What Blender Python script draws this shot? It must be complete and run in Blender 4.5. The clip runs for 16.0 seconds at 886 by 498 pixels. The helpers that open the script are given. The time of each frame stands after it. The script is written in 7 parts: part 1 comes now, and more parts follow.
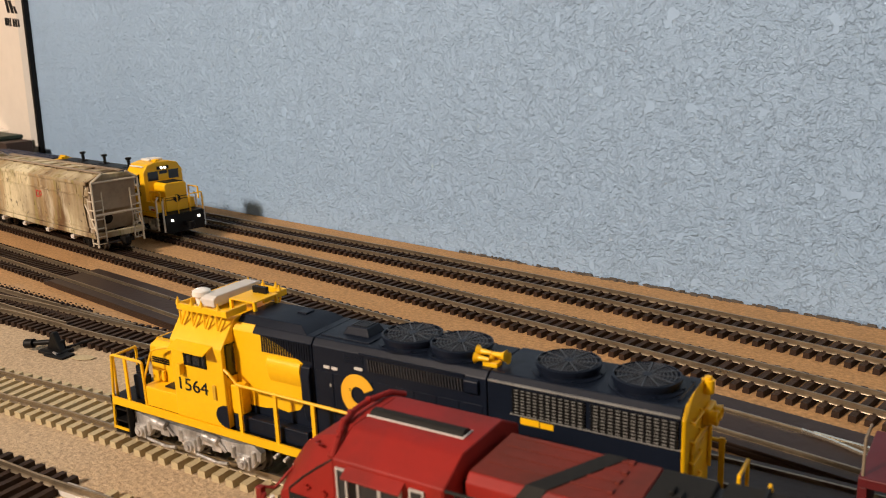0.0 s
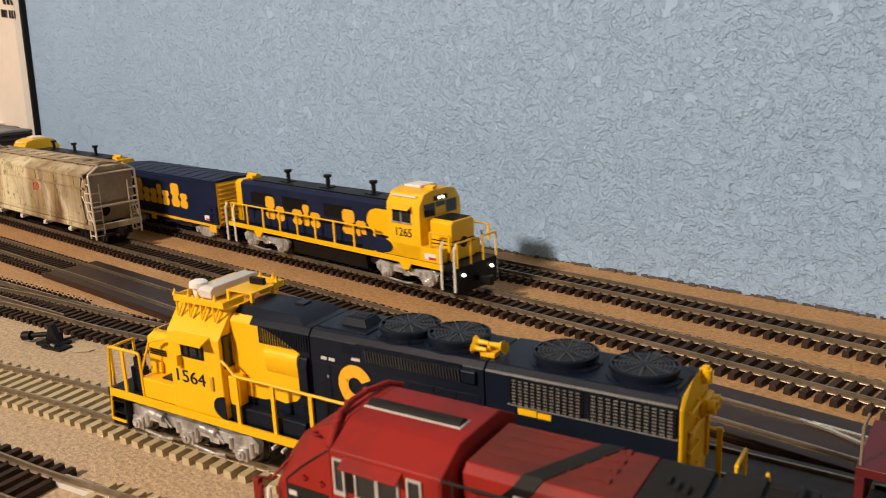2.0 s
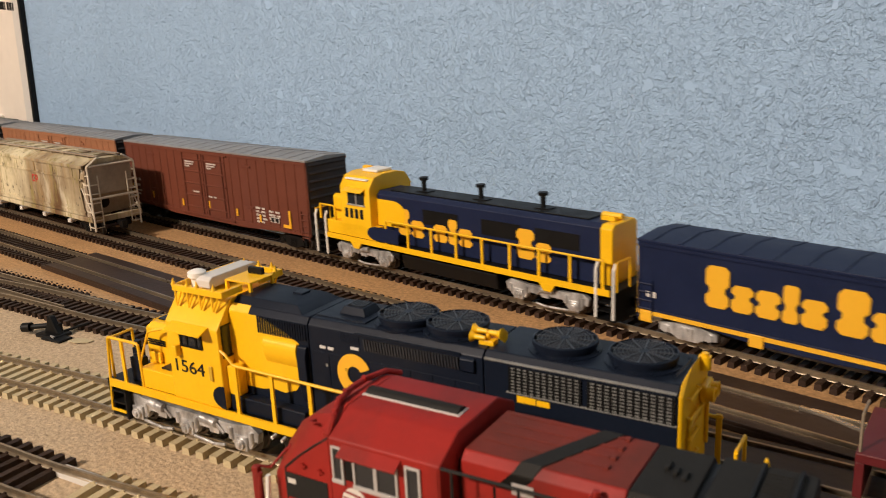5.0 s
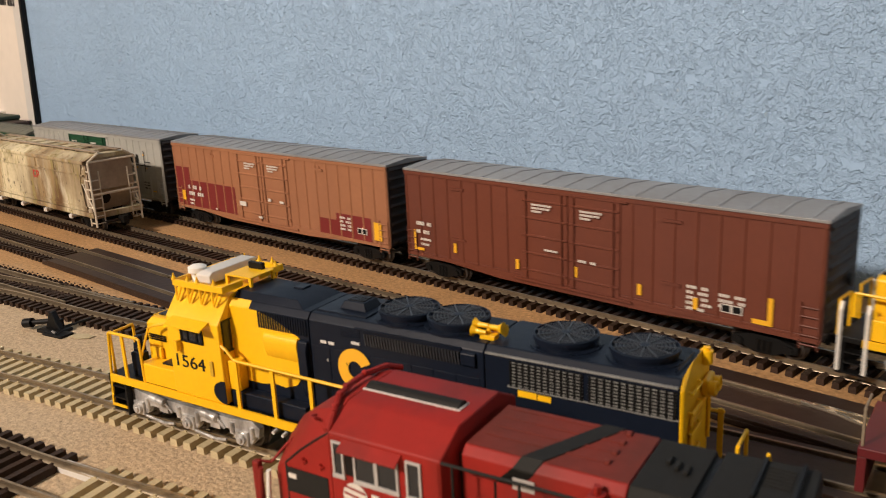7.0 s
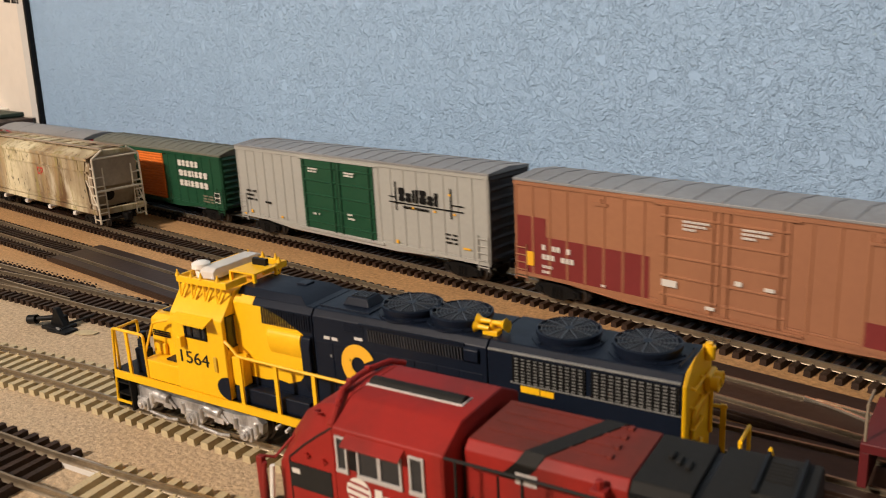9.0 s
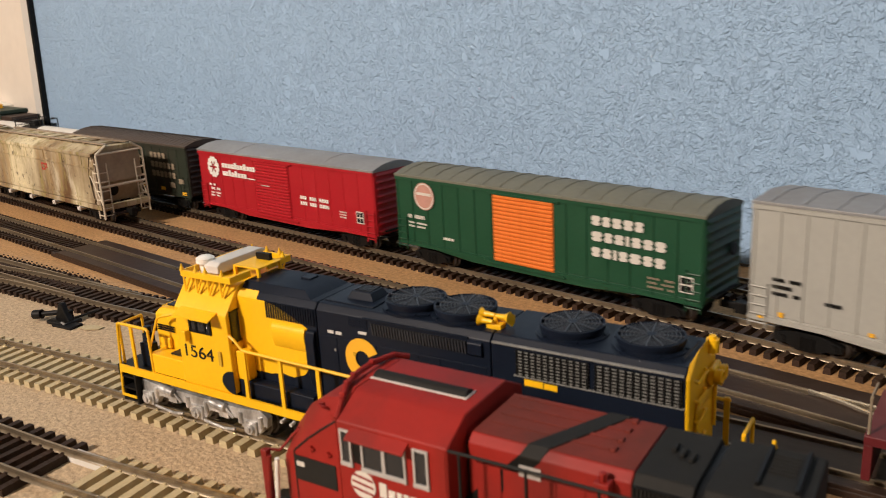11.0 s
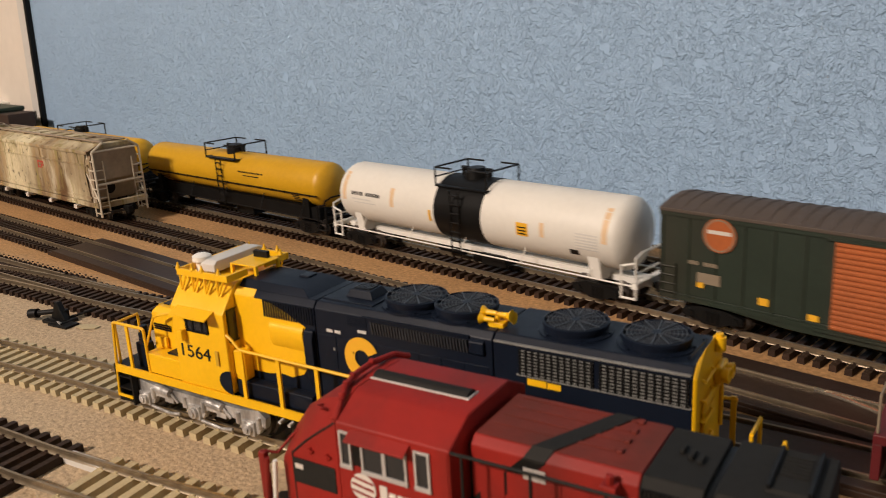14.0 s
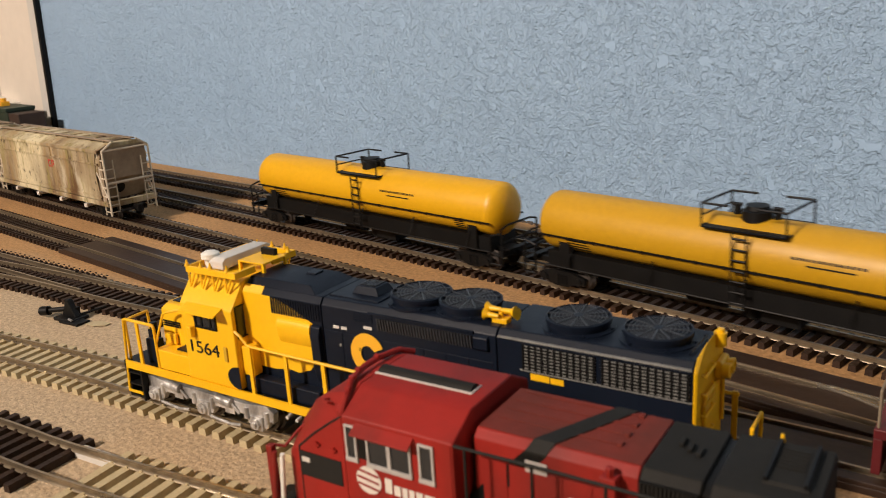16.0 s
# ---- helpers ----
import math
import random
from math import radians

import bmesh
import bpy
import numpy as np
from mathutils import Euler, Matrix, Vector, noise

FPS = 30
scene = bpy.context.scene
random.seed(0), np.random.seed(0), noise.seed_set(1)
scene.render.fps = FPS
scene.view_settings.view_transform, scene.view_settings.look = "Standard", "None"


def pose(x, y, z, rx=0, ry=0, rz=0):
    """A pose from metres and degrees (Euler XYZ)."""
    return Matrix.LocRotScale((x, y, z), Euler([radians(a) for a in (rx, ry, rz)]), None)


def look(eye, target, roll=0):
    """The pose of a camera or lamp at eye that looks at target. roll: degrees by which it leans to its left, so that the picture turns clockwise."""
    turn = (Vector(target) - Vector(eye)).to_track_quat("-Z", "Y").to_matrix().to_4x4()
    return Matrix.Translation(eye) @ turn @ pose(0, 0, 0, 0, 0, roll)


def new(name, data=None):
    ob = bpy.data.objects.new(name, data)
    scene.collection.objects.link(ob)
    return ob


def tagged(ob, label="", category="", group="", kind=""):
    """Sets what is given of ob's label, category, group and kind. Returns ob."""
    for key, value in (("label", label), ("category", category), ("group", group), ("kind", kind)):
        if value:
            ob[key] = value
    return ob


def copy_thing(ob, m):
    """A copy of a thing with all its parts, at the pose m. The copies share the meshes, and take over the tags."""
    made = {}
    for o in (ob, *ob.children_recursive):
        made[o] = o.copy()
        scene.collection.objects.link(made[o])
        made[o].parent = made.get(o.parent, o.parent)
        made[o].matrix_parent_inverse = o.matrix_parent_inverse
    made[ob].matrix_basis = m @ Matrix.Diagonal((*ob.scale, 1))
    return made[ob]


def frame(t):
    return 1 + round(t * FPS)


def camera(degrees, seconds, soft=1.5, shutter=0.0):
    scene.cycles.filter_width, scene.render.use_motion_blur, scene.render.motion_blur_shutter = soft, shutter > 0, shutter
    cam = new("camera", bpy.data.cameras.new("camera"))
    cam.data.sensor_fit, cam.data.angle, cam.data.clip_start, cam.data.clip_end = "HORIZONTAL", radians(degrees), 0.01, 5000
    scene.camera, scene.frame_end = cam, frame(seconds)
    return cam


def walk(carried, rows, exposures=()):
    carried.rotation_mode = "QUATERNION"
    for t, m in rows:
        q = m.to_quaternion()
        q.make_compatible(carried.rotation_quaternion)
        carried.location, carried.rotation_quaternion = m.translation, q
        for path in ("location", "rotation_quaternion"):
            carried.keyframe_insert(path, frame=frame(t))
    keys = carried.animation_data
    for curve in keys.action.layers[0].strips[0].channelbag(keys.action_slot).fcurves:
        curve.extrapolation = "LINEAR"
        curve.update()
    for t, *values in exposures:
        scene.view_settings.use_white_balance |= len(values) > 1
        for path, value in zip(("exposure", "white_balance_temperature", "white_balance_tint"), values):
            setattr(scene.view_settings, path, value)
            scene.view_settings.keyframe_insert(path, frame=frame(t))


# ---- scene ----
cam = camera(56.0, 16.0, soft=1.0, shutter=0.3)
PATH = [
    (0.0, pose(0.24385, -0.32034, 0.14262, 75.904, 2.209, 43.615)),
    (0.5, pose(0.24372, -0.32032, 0.14243, 75.735, 2.221, 43.564)),
    (1.0, pose(0.24387, -0.32010, 0.14229, 75.587, 2.286, 43.570)),
    (1.5, pose(0.24378, -0.31961, 0.14179, 75.495, 2.298, 43.565)),
    (2.0, pose(0.24376, -0.31954, 0.14200, 75.334, 2.344, 43.508)),
    (2.5, pose(0.24392, -0.31991, 0.14184, 75.268, 2.318, 43.491)),
    (3.0, pose(0.24363, -0.31930, 0.14128, 75.217, 2.294, 43.453)),
    (3.5, pose(0.24401, -0.31942, 0.14126, 75.112, 2.326, 43.444)),
    (4.0, pose(0.24390, -0.31880, 0.14102, 74.964, 2.477, 43.444)),
    (6.5, pose(0.24400, -0.31887, 0.14073, 74.572, 2.666, 43.568)),
    (7.0, pose(0.24372, -0.31812, 0.14040, 74.439, 2.739, 43.592)),
    (7.5, pose(0.24380, -0.31811, 0.14051, 74.272, 2.808, 43.595)),
    (8.0, pose(0.24401, -0.31854, 0.14033, 74.263, 2.797, 43.675)),
    (8.5, pose(0.24407, -0.31870, 0.14057, 74.246, 2.811, 43.698)),
    (9.0, pose(0.24416, -0.31847, 0.14022, 74.256, 2.814, 43.805)),
    (11.5, pose(0.24446, -0.31876, 0.14001, 73.865, 3.064, 44.075)),
    (12.0, pose(0.24425, -0.31826, 0.14004, 73.835, 3.119, 44.145)),
    (12.5, pose(0.24418, -0.31786, 0.14010, 73.754, 3.187, 44.122)),
    (13.0, pose(0.24177, -0.31636, 0.13919, 73.692, 3.189, 43.940)),
    (13.5, pose(0.24088, -0.31574, 0.13879, 73.701, 3.202, 43.896)),
    (14.0, pose(0.24112, -0.31604, 0.13882, 73.711, 3.174, 43.891)),
    (14.5, pose(0.24362, -0.31743, 0.13956, 73.713, 3.281, 44.178)),
    (15.0, pose(0.24372, -0.31746, 0.13960, 73.647, 3.313, 44.229)),
    (15.5, pose(0.24392, -0.31735, 0.13953, 73.561, 3.435, 44.352)),
    (16.0, pose(0.24402, -0.31745, 0.13941, 73.595, 3.438, 44.416)),
]
EXPOSURE = [(0.0, -0.05, 6500, 11), (2.0, -0.05, 6480, 11), (4.0, -0.06, 6350, 10), (6.5, -0.06, 6280, 10), (8.0, -0.05, 6220, 9), (9.0, -0.05, 6200, 9), (11.5, -0.05, 6230, 10),
            (12.5, -0.08, 6270, 11), (13.0, -0.12, 6300, 11), (13.5, -0.22, 6300, 11), (14.0, -0.27, 6300, 11), (14.5, -0.37, 6280, 11), (15.0, -0.47, 6280, 11), (15.5, -0.40, 6280, 11), (16.0, -0.12, 6280, 10)]
walk(cam, PATH, exposures=EXPOSURE)
cam.data.dof.use_dof = True
cam.data.dof.focus_distance = 0.44
cam.data.dof.aperture_fstop = 36

# ---- light ----
world = bpy.data.worlds.new("world")
scene.world = world
world.use_nodes = True
world.node_tree.nodes["Background"].inputs[0].default_value = (0.9, 0.95, 1.0, 1)
world.node_tree.nodes["Background"].inputs[1].default_value = 0.0
lamp_data = bpy.data.lights.new("ceiling_lamp_light", "AREA")
lamp_data.shape, lamp_data.size, lamp_data.energy = "DISK", 0.24, 90
lamp_data.color = (1.0, 0.815, 0.665)
lamp_ob = new("ceiling_lamp_light", lamp_data)
lamp_ob.matrix_world = look((-0.30, -2.05, 1.36), (-0.1, 0.0, 0.0))

CM = 0.01


# ---- materials ----
def mat(name, colour, rough=0.5, metal=0.0, vary=0.12, scale=60.0, bump=0.0, bump_scale=300.0, dirt=None, dirt_amount=0.0,
        dirt_scale=25.0, island=False, spec=0.5):
    """A procedural surface: two scales of colour variation, roughness variation, fine relief and optional grime."""
    m = bpy.data.materials.new(name)
    m.use_nodes = True
    nt = m.node_tree
    nd, ln = nt.nodes, nt.links
    bsdf = nd["Principled BSDF"]
    bsdf.inputs["Metallic"].default_value = metal
    bsdf.inputs["Specular IOR Level"].default_value = spec
    co = nd.new("ShaderNodeTexCoord")
    n1, n2 = nd.new("ShaderNodeTexNoise"), nd.new("ShaderNodeTexNoise")
    n1.inputs["Scale"].default_value, n1.inputs["Detail"].default_value = scale, 4
    n2.inputs["Scale"].default_value, n2.inputs["Detail"].default_value = scale * 9, 3
    ln.new(co.outputs["Object"], n1.inputs["Vector"])
    ln.new(co.outputs["Object"], n2.inputs["Vector"])
    add = nd.new("ShaderNodeMath")
    add.operation = "ADD"
    ln.new(n1.outputs["Fac"], add.inputs[0])
    ln.new(n2.outputs["Fac"], add.inputs[1])
    ramp = nd.new("ShaderNodeMapRange")
    ramp.inputs["From Min"].default_value, ramp.inputs["From Max"].default_value = 0.6, 1.4
    ramp.inputs["To Min"].default_value, ramp.inputs["To Max"].default_value = 1 - vary, 1 + vary
    ln.new(add.outputs[0], ramp.inputs["Value"])
    mul = nd.new("ShaderNodeVectorMath")
    mul.operation = "SCALE"
    mul.inputs[0].default_value = colour
    ln.new(ramp.outputs[0], mul.inputs["Scale"])
    out = mul.outputs[0]
    if island:
        info = nd.new("ShaderNodeObjectInfo")
        r2 = nd.new("ShaderNodeMapRange")
        r2.inputs["To Min"].default_value, r2.inputs["To Max"].default_value = 0.7, 1.3
        ln.new(info.outputs["Random"], r2.inputs["Value"])
        m2 = nd.new("ShaderNodeVectorMath")
        m2.operation = "SCALE"
        ln.new(out, m2.inputs[0])
        ln.new(r2.outputs[0], m2.inputs["Scale"])
        out = m2.outputs[0]
    if dirt:
        n3 = nd.new("ShaderNodeTexNoise")
        n3.inputs["Scale"].default_value, n3.inputs["Detail"].default_value = dirt_scale, 6
        mp = nd.new("ShaderNodeMapping")
        mp.inputs["Scale"].default_value = (1, 1, 0.35)
        ln.new(co.outputs["Object"], mp.inputs["Vector"])
        ln.new(mp.outputs[0], n3.inputs["Vector"])
        r3 = nd.new("ShaderNodeMapRange")
        r3.inputs["From Min"].default_value, r3.inputs["From Max"].default_value = 0.42, 0.68
        r3.inputs["To Max"].default_value = dirt_amount
        ln.new(n3.outputs["Fac"], r3.inputs["Value"])
        mix = nd.new("ShaderNodeMix")
        mix.data_type = "RGBA"
        ln.new(r3.outputs[0], mix.inputs["Factor"])
        ln.new(out, mix.inputs["A"])
        mix.inputs["B"].default_value = (*dirt, 1)
        out = mix.outputs["Result"]
    ln.new(out, bsdf.inputs["Base Color"])
    rr = nd.new("ShaderNodeMapRange")
    rr.inputs["To Min"].default_value, rr.inputs["To Max"].default_value = max(0.03, rough - 0.12), min(1, rough + 0.12)
    ln.new(n1.outputs["Fac"], rr.inputs["Value"])
    ln.new(rr.outputs[0], bsdf.inputs["Roughness"])
    if bump:
        nb = nd.new("ShaderNodeTexNoise")
        nb.inputs["Scale"].default_value, nb.inputs["Detail"].default_value = bump_scale, 4
        ln.new(co.outputs["Object"], nb.inputs["Vector"])
        b = nd.new("ShaderNodeBump")
        b.inputs["Strength"].default_value, b.inputs["Distance"].default_value = bump, 0.001
        ln.new(nb.outputs["Fac"], b.inputs["Height"])
        ln.new(b.outputs[0], bsdf.inputs["Normal"])
    return m


def wall_material():
    """Blue paint over a knocked-down skip-trowel plaster texture: flattened islands with ragged rims."""
    m = mat("blue_wall_paint", (0.333, 0.491, 0.697), rough=0.6, vary=0.05, scale=8)
    nt = m.node_tree
    nd, ln = nt.nodes, nt.links
    co = nd.new("ShaderNodeTexCoord")
    warp = nd.new("ShaderNodeTexNoise")
    warp.inputs["Scale"].default_value, warp.inputs["Detail"].default_value = 45, 5
    ln.new(co.outputs["Object"], warp.inputs["Vector"])
    sub = nd.new("ShaderNodeVectorMath")
    sub.operation = "SUBTRACT"
    ln.new(warp.outputs["Color"], sub.inputs[0])
    sub.inputs[1].default_value = (0.5, 0.5, 0.5)
    sc = nd.new("ShaderNodeVectorMath")
    sc.operation = "SCALE"
    sc.inputs["Scale"].default_value = 0.012
    ln.new(sub.outputs[0], sc.inputs[0])
    ad = nd.new("ShaderNodeVectorMath")
    ad.operation = "ADD"
    ln.new(co.outputs["Object"], ad.inputs[0])
    ln.new(sc.outputs[0], ad.inputs[1])
    def noise(scale, detail, rough, vec):
        n = nd.new("ShaderNodeTexNoise")
        n.inputs["Scale"].default_value, n.inputs["Detail"].default_value, n.inputs["Roughness"].default_value = scale, detail, rough
        ln.new(vec, n.inputs["Vector"])
        return n.outputs["Fac"]

    def step(value, lo, hi, top):
        r = nd.new("ShaderNodeMapRange")
        r.interpolation_type = "SMOOTHSTEP"
        r.inputs["From Min"].default_value, r.inputs["From Max"].default_value, r.inputs["To Max"].default_value = lo, hi, top
        ln.new(value, r.inputs["Value"])
        return r.outputs[0]

    def total(*parts_):
        out = parts_[0]
        for q in parts_[1:]:
            n = nd.new("ShaderNodeMath")
            n.operation = "ADD"
            ln.new(out, n.inputs[0])
            ln.new(q, n.inputs[1])
            out = n.outputs[0]
        return out

    # trowelled plates with steep ragged rims, smaller torn flakes between them, and a fine grain
    plates = step(noise(105, 5, 0.58, ad.outputs[0]), 0.50, 0.535, 0.9)
    flakes = step(noise(265, 4, 0.6, ad.outputs[0]), 0.43, 0.50, 0.95)
    grain = step(noise(520, 5, 0.65, co.outputs["Object"]), 0.25, 0.75, 0.75)
    # the plates were wiped smooth: they cover the flakes and most of the grain
    smooth_top = nd.new("ShaderNodeMix")
    ln.new(step(noise(85, 5, 0.62, ad.outputs[0]), 0.59, 0.62, 1.0), smooth_top.inputs["Factor"])
    ln.new(total(plates, flakes, grain), smooth_top.inputs["A"])
    smooth_top.inputs["B"].default_value = 2.0
    b = nd.new("ShaderNodeBump")
    b.inputs["Strength"].default_value, b.inputs["Distance"].default_value = 0.74, 0.0008
    ln.new(smooth_top.outputs["Result"], b.inputs["Height"])
    ln.new(b.outputs[0], nd["Principled BSDF"].inputs["Normal"])
    return m


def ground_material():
    """Speckled table surface: orange-brown cork colour near the wall, sandier in front of it."""
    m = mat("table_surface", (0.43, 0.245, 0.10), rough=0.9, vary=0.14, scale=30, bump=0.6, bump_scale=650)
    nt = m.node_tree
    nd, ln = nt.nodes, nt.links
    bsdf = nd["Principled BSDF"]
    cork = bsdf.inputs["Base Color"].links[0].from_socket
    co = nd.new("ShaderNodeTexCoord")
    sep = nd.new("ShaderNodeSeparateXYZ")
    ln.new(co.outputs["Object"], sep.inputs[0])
    # the colour change runs at a slight angle along the table
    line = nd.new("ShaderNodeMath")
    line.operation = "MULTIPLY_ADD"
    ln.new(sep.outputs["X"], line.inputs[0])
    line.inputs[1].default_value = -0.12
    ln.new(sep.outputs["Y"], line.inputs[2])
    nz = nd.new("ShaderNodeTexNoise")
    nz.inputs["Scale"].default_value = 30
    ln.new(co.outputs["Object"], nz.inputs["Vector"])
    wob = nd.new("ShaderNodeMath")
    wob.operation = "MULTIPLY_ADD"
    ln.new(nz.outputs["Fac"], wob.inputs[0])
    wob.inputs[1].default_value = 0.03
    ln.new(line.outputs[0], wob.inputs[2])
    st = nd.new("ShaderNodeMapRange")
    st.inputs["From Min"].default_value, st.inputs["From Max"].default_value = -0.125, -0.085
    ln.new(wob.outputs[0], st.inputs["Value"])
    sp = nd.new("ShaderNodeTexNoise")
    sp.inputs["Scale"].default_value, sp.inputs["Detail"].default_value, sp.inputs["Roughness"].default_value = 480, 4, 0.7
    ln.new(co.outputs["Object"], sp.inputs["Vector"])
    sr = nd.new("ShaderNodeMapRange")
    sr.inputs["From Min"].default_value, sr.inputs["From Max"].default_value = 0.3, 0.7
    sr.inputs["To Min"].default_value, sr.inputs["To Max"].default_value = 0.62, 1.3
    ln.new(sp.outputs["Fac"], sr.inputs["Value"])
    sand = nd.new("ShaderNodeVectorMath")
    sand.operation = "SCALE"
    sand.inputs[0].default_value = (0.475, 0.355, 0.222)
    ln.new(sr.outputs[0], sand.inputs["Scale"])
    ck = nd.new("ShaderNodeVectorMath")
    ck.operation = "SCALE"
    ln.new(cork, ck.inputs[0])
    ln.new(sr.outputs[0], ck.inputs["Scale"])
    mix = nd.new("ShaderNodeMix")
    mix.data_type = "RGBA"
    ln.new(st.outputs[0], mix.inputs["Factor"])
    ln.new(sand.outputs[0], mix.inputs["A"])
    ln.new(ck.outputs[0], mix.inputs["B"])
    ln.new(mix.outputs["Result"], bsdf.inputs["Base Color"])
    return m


def glow(name, colour, strength):
    m = bpy.data.materials.new(name)
    m.use_nodes = True
    b = m.node_tree.nodes["Principled BSDF"]
    b.inputs["Emission Color"].default_value = (*colour, 1)
    b.inputs["Emission Strength"].default_value = strength
    return m


WALL = wall_material()
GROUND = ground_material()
# tones of the unseen walls, ceiling and floor, chosen for their bounce light
PLASTER = mat("room_bounce_paint", (0.50, 0.47, 0.42), rough=0.8, vary=0.04, scale=10, bump=0.3, bump_scale=150)
CARPET = mat("grey_carpet", (0.13, 0.115, 0.10), rough=0.95, vary=0.2, scale=80, bump=0.8, bump_scale=400)
PINE = mat("pine_framing", (0.45, 0.30, 0.16), rough=0.7, vary=0.2, scale=20)
TIE = mat("dark_tie_plastic", (0.030, 0.0155, 0.009), spec=0.3, rough=0.6, vary=0.25, scale=120, bump=0.4, bump_scale=900, island=True)
TIE_PALE = mat("pale_tie_plastic", (0.47, 0.385, 0.225), rough=0.7, vary=0.12, scale=120, bump=0.3, bump_scale=900)
RAIL = mat("weathered_nickel_rail", (0.34, 0.275, 0.19), rough=0.32, metal=0.8, vary=0.25, scale=50)
RAIL_DARK = mat("brown_painted_rail", (0.10, 0.06, 0.04), rough=0.55, vary=0.2, scale=80)
RAIL_BRIGHT = mat("polished_rail_head", (0.88, 0.80, 0.64), rough=0.16, metal=0.9, vary=0.1, scale=50)
STRIP = mat("dark_painted_board", (0.030, 0.0165, 0.011), spec=0.3, rough=0.45, vary=0.25, scale=15, bump=0.15, bump_scale=300)
YELLOW = mat("warm_yellow_enamel", (0.84, 0.475, 0.002), rough=0.42, vary=0.05, scale=70, bump=0.05)
NAVY = mat("navy_enamel", (0.0055, 0.009, 0.018), spec=0.2, rough=0.4, vary=0.15, scale=70, bump=0.06)
NAVY_CAR = mat("navy_boxcar_paint", (0.006, 0.012, 0.042), spec=0.3, rough=0.5, vary=0.15, scale=60)
BLACK = mat("black_plastic", (0.004, 0.004, 0.004), spec=0.25, rough=0.5, vary=0.2, scale=90)
GRILLE = mat("dark_grille", (0.12, 0.125, 0.135), rough=0.4, metal=0.6, vary=0.2, scale=300)
SILVER = mat("silver_truck_paint", (0.68, 0.67, 0.65), rough=0.32, metal=0.55, vary=0.2, scale=150, bump=0.25, bump_scale=500, dirt=(0.07, 0.06, 0.05), dirt_amount=0.6, dirt_scale=260)
WHITE = mat("white_paint", (0.78, 0.76, 0.70), rough=0.45, vary=0.05, scale=60)
GREYWHITE = mat("pale_grey_plastic", (0.60, 0.58, 0.54), rough=0.5, vary=0.06, scale=60)
GLASS = mat("dark_window_glass", (0.02, 0.022, 0.025), rough=0.08, vary=0.1, scale=50)
BROWN = mat("oxide_brown_paint", (0.132, 0.031, 0.0125), rough=0.6, vary=0.1, scale=40, dirt=(0.10, 0.03, 0.02), dirt_amount=0.45)
BROWN_END = mat("dark_end_paint", (0.022, 0.014, 0.012), rough=0.6, vary=0.15, scale=40)
TAN = mat("faded_salmon_paint", (0.315, 0.133, 0.060), rough=0.65, vary=0.08, scale=40, dirt=(0.25, 0.105, 0.055), dirt_amount=0.4)
PATCH = mat("maroon_patch_paint", (0.17, 0.018, 0.016), rough=0.55, vary=0.08, scale=50)
GALV = mat("galvanised_roof", (0.30, 0.305, 0.31), rough=0.5, metal=0.25, vary=0.12, scale=40, dirt=(0.19, 0.165, 0.14), dirt_amount=0.4)
GREY_CAR = mat("light_grey_paint", (0.36, 0.355, 0.32), rough=0.5, vary=0.06, scale=40)
GREEN = mat("rail_green_paint", (0.010, 0.060, 0.027), rough=0.45, vary=0.1, scale=50)
DKGREEN = mat("sooty_green_paint", (0.012, 0.022, 0.012), rough=0.6, vary=0.2, scale=50, dirt=(0.035, 0.024, 0.014), dirt_amount=0.6)
OLIVE_ROOF = mat("dusty_roof", (0.14, 0.14, 0.105), rough=0.6, vary=0.15, scale=40)
RUST_ROOF = mat("brown_dusty_roof", (0.075, 0.055, 0.042), rough=0.65, vary=0.15, scale=40)
ORANGE = mat("orange_door_paint", (0.66, 0.16, 0.02), rough=0.5, vary=0.06, scale=50)
ORANGE_OLD = mat("sooty_orange_paint", (0.40, 0.10, 0.02), rough=0.6, vary=0.12, scale=50, dirt=(0.15, 0.05, 0.02), dirt_amount=0.5)
RED = mat("bright_red_paint", (0.37, 0.009, 0.016), rough=0.45, vary=0.06, scale=50)
TANK_WHITE = mat("tank_white", (0.72, 0.69, 0.62), rough=0.5, vary=0.04, scale=40)
TANK_YELLOW = mat("tank_yellow", (0.72, 0.385, 0.003), rough=0.42, vary=0.06, scale=40)
TANK_AMBER = mat("tank_amber", (0.55, 0.30, 0.006), rough=0.45, vary=0.08, scale=40)
HOPPER_PLAIN = mat("grimy_cream_hopper", (0.64, 0.56, 0.36), rough=0.75, vary=0.16, scale=35, dirt=(0.13, 0.065, 0.022), dirt_amount=1.0, dirt_scale=30)


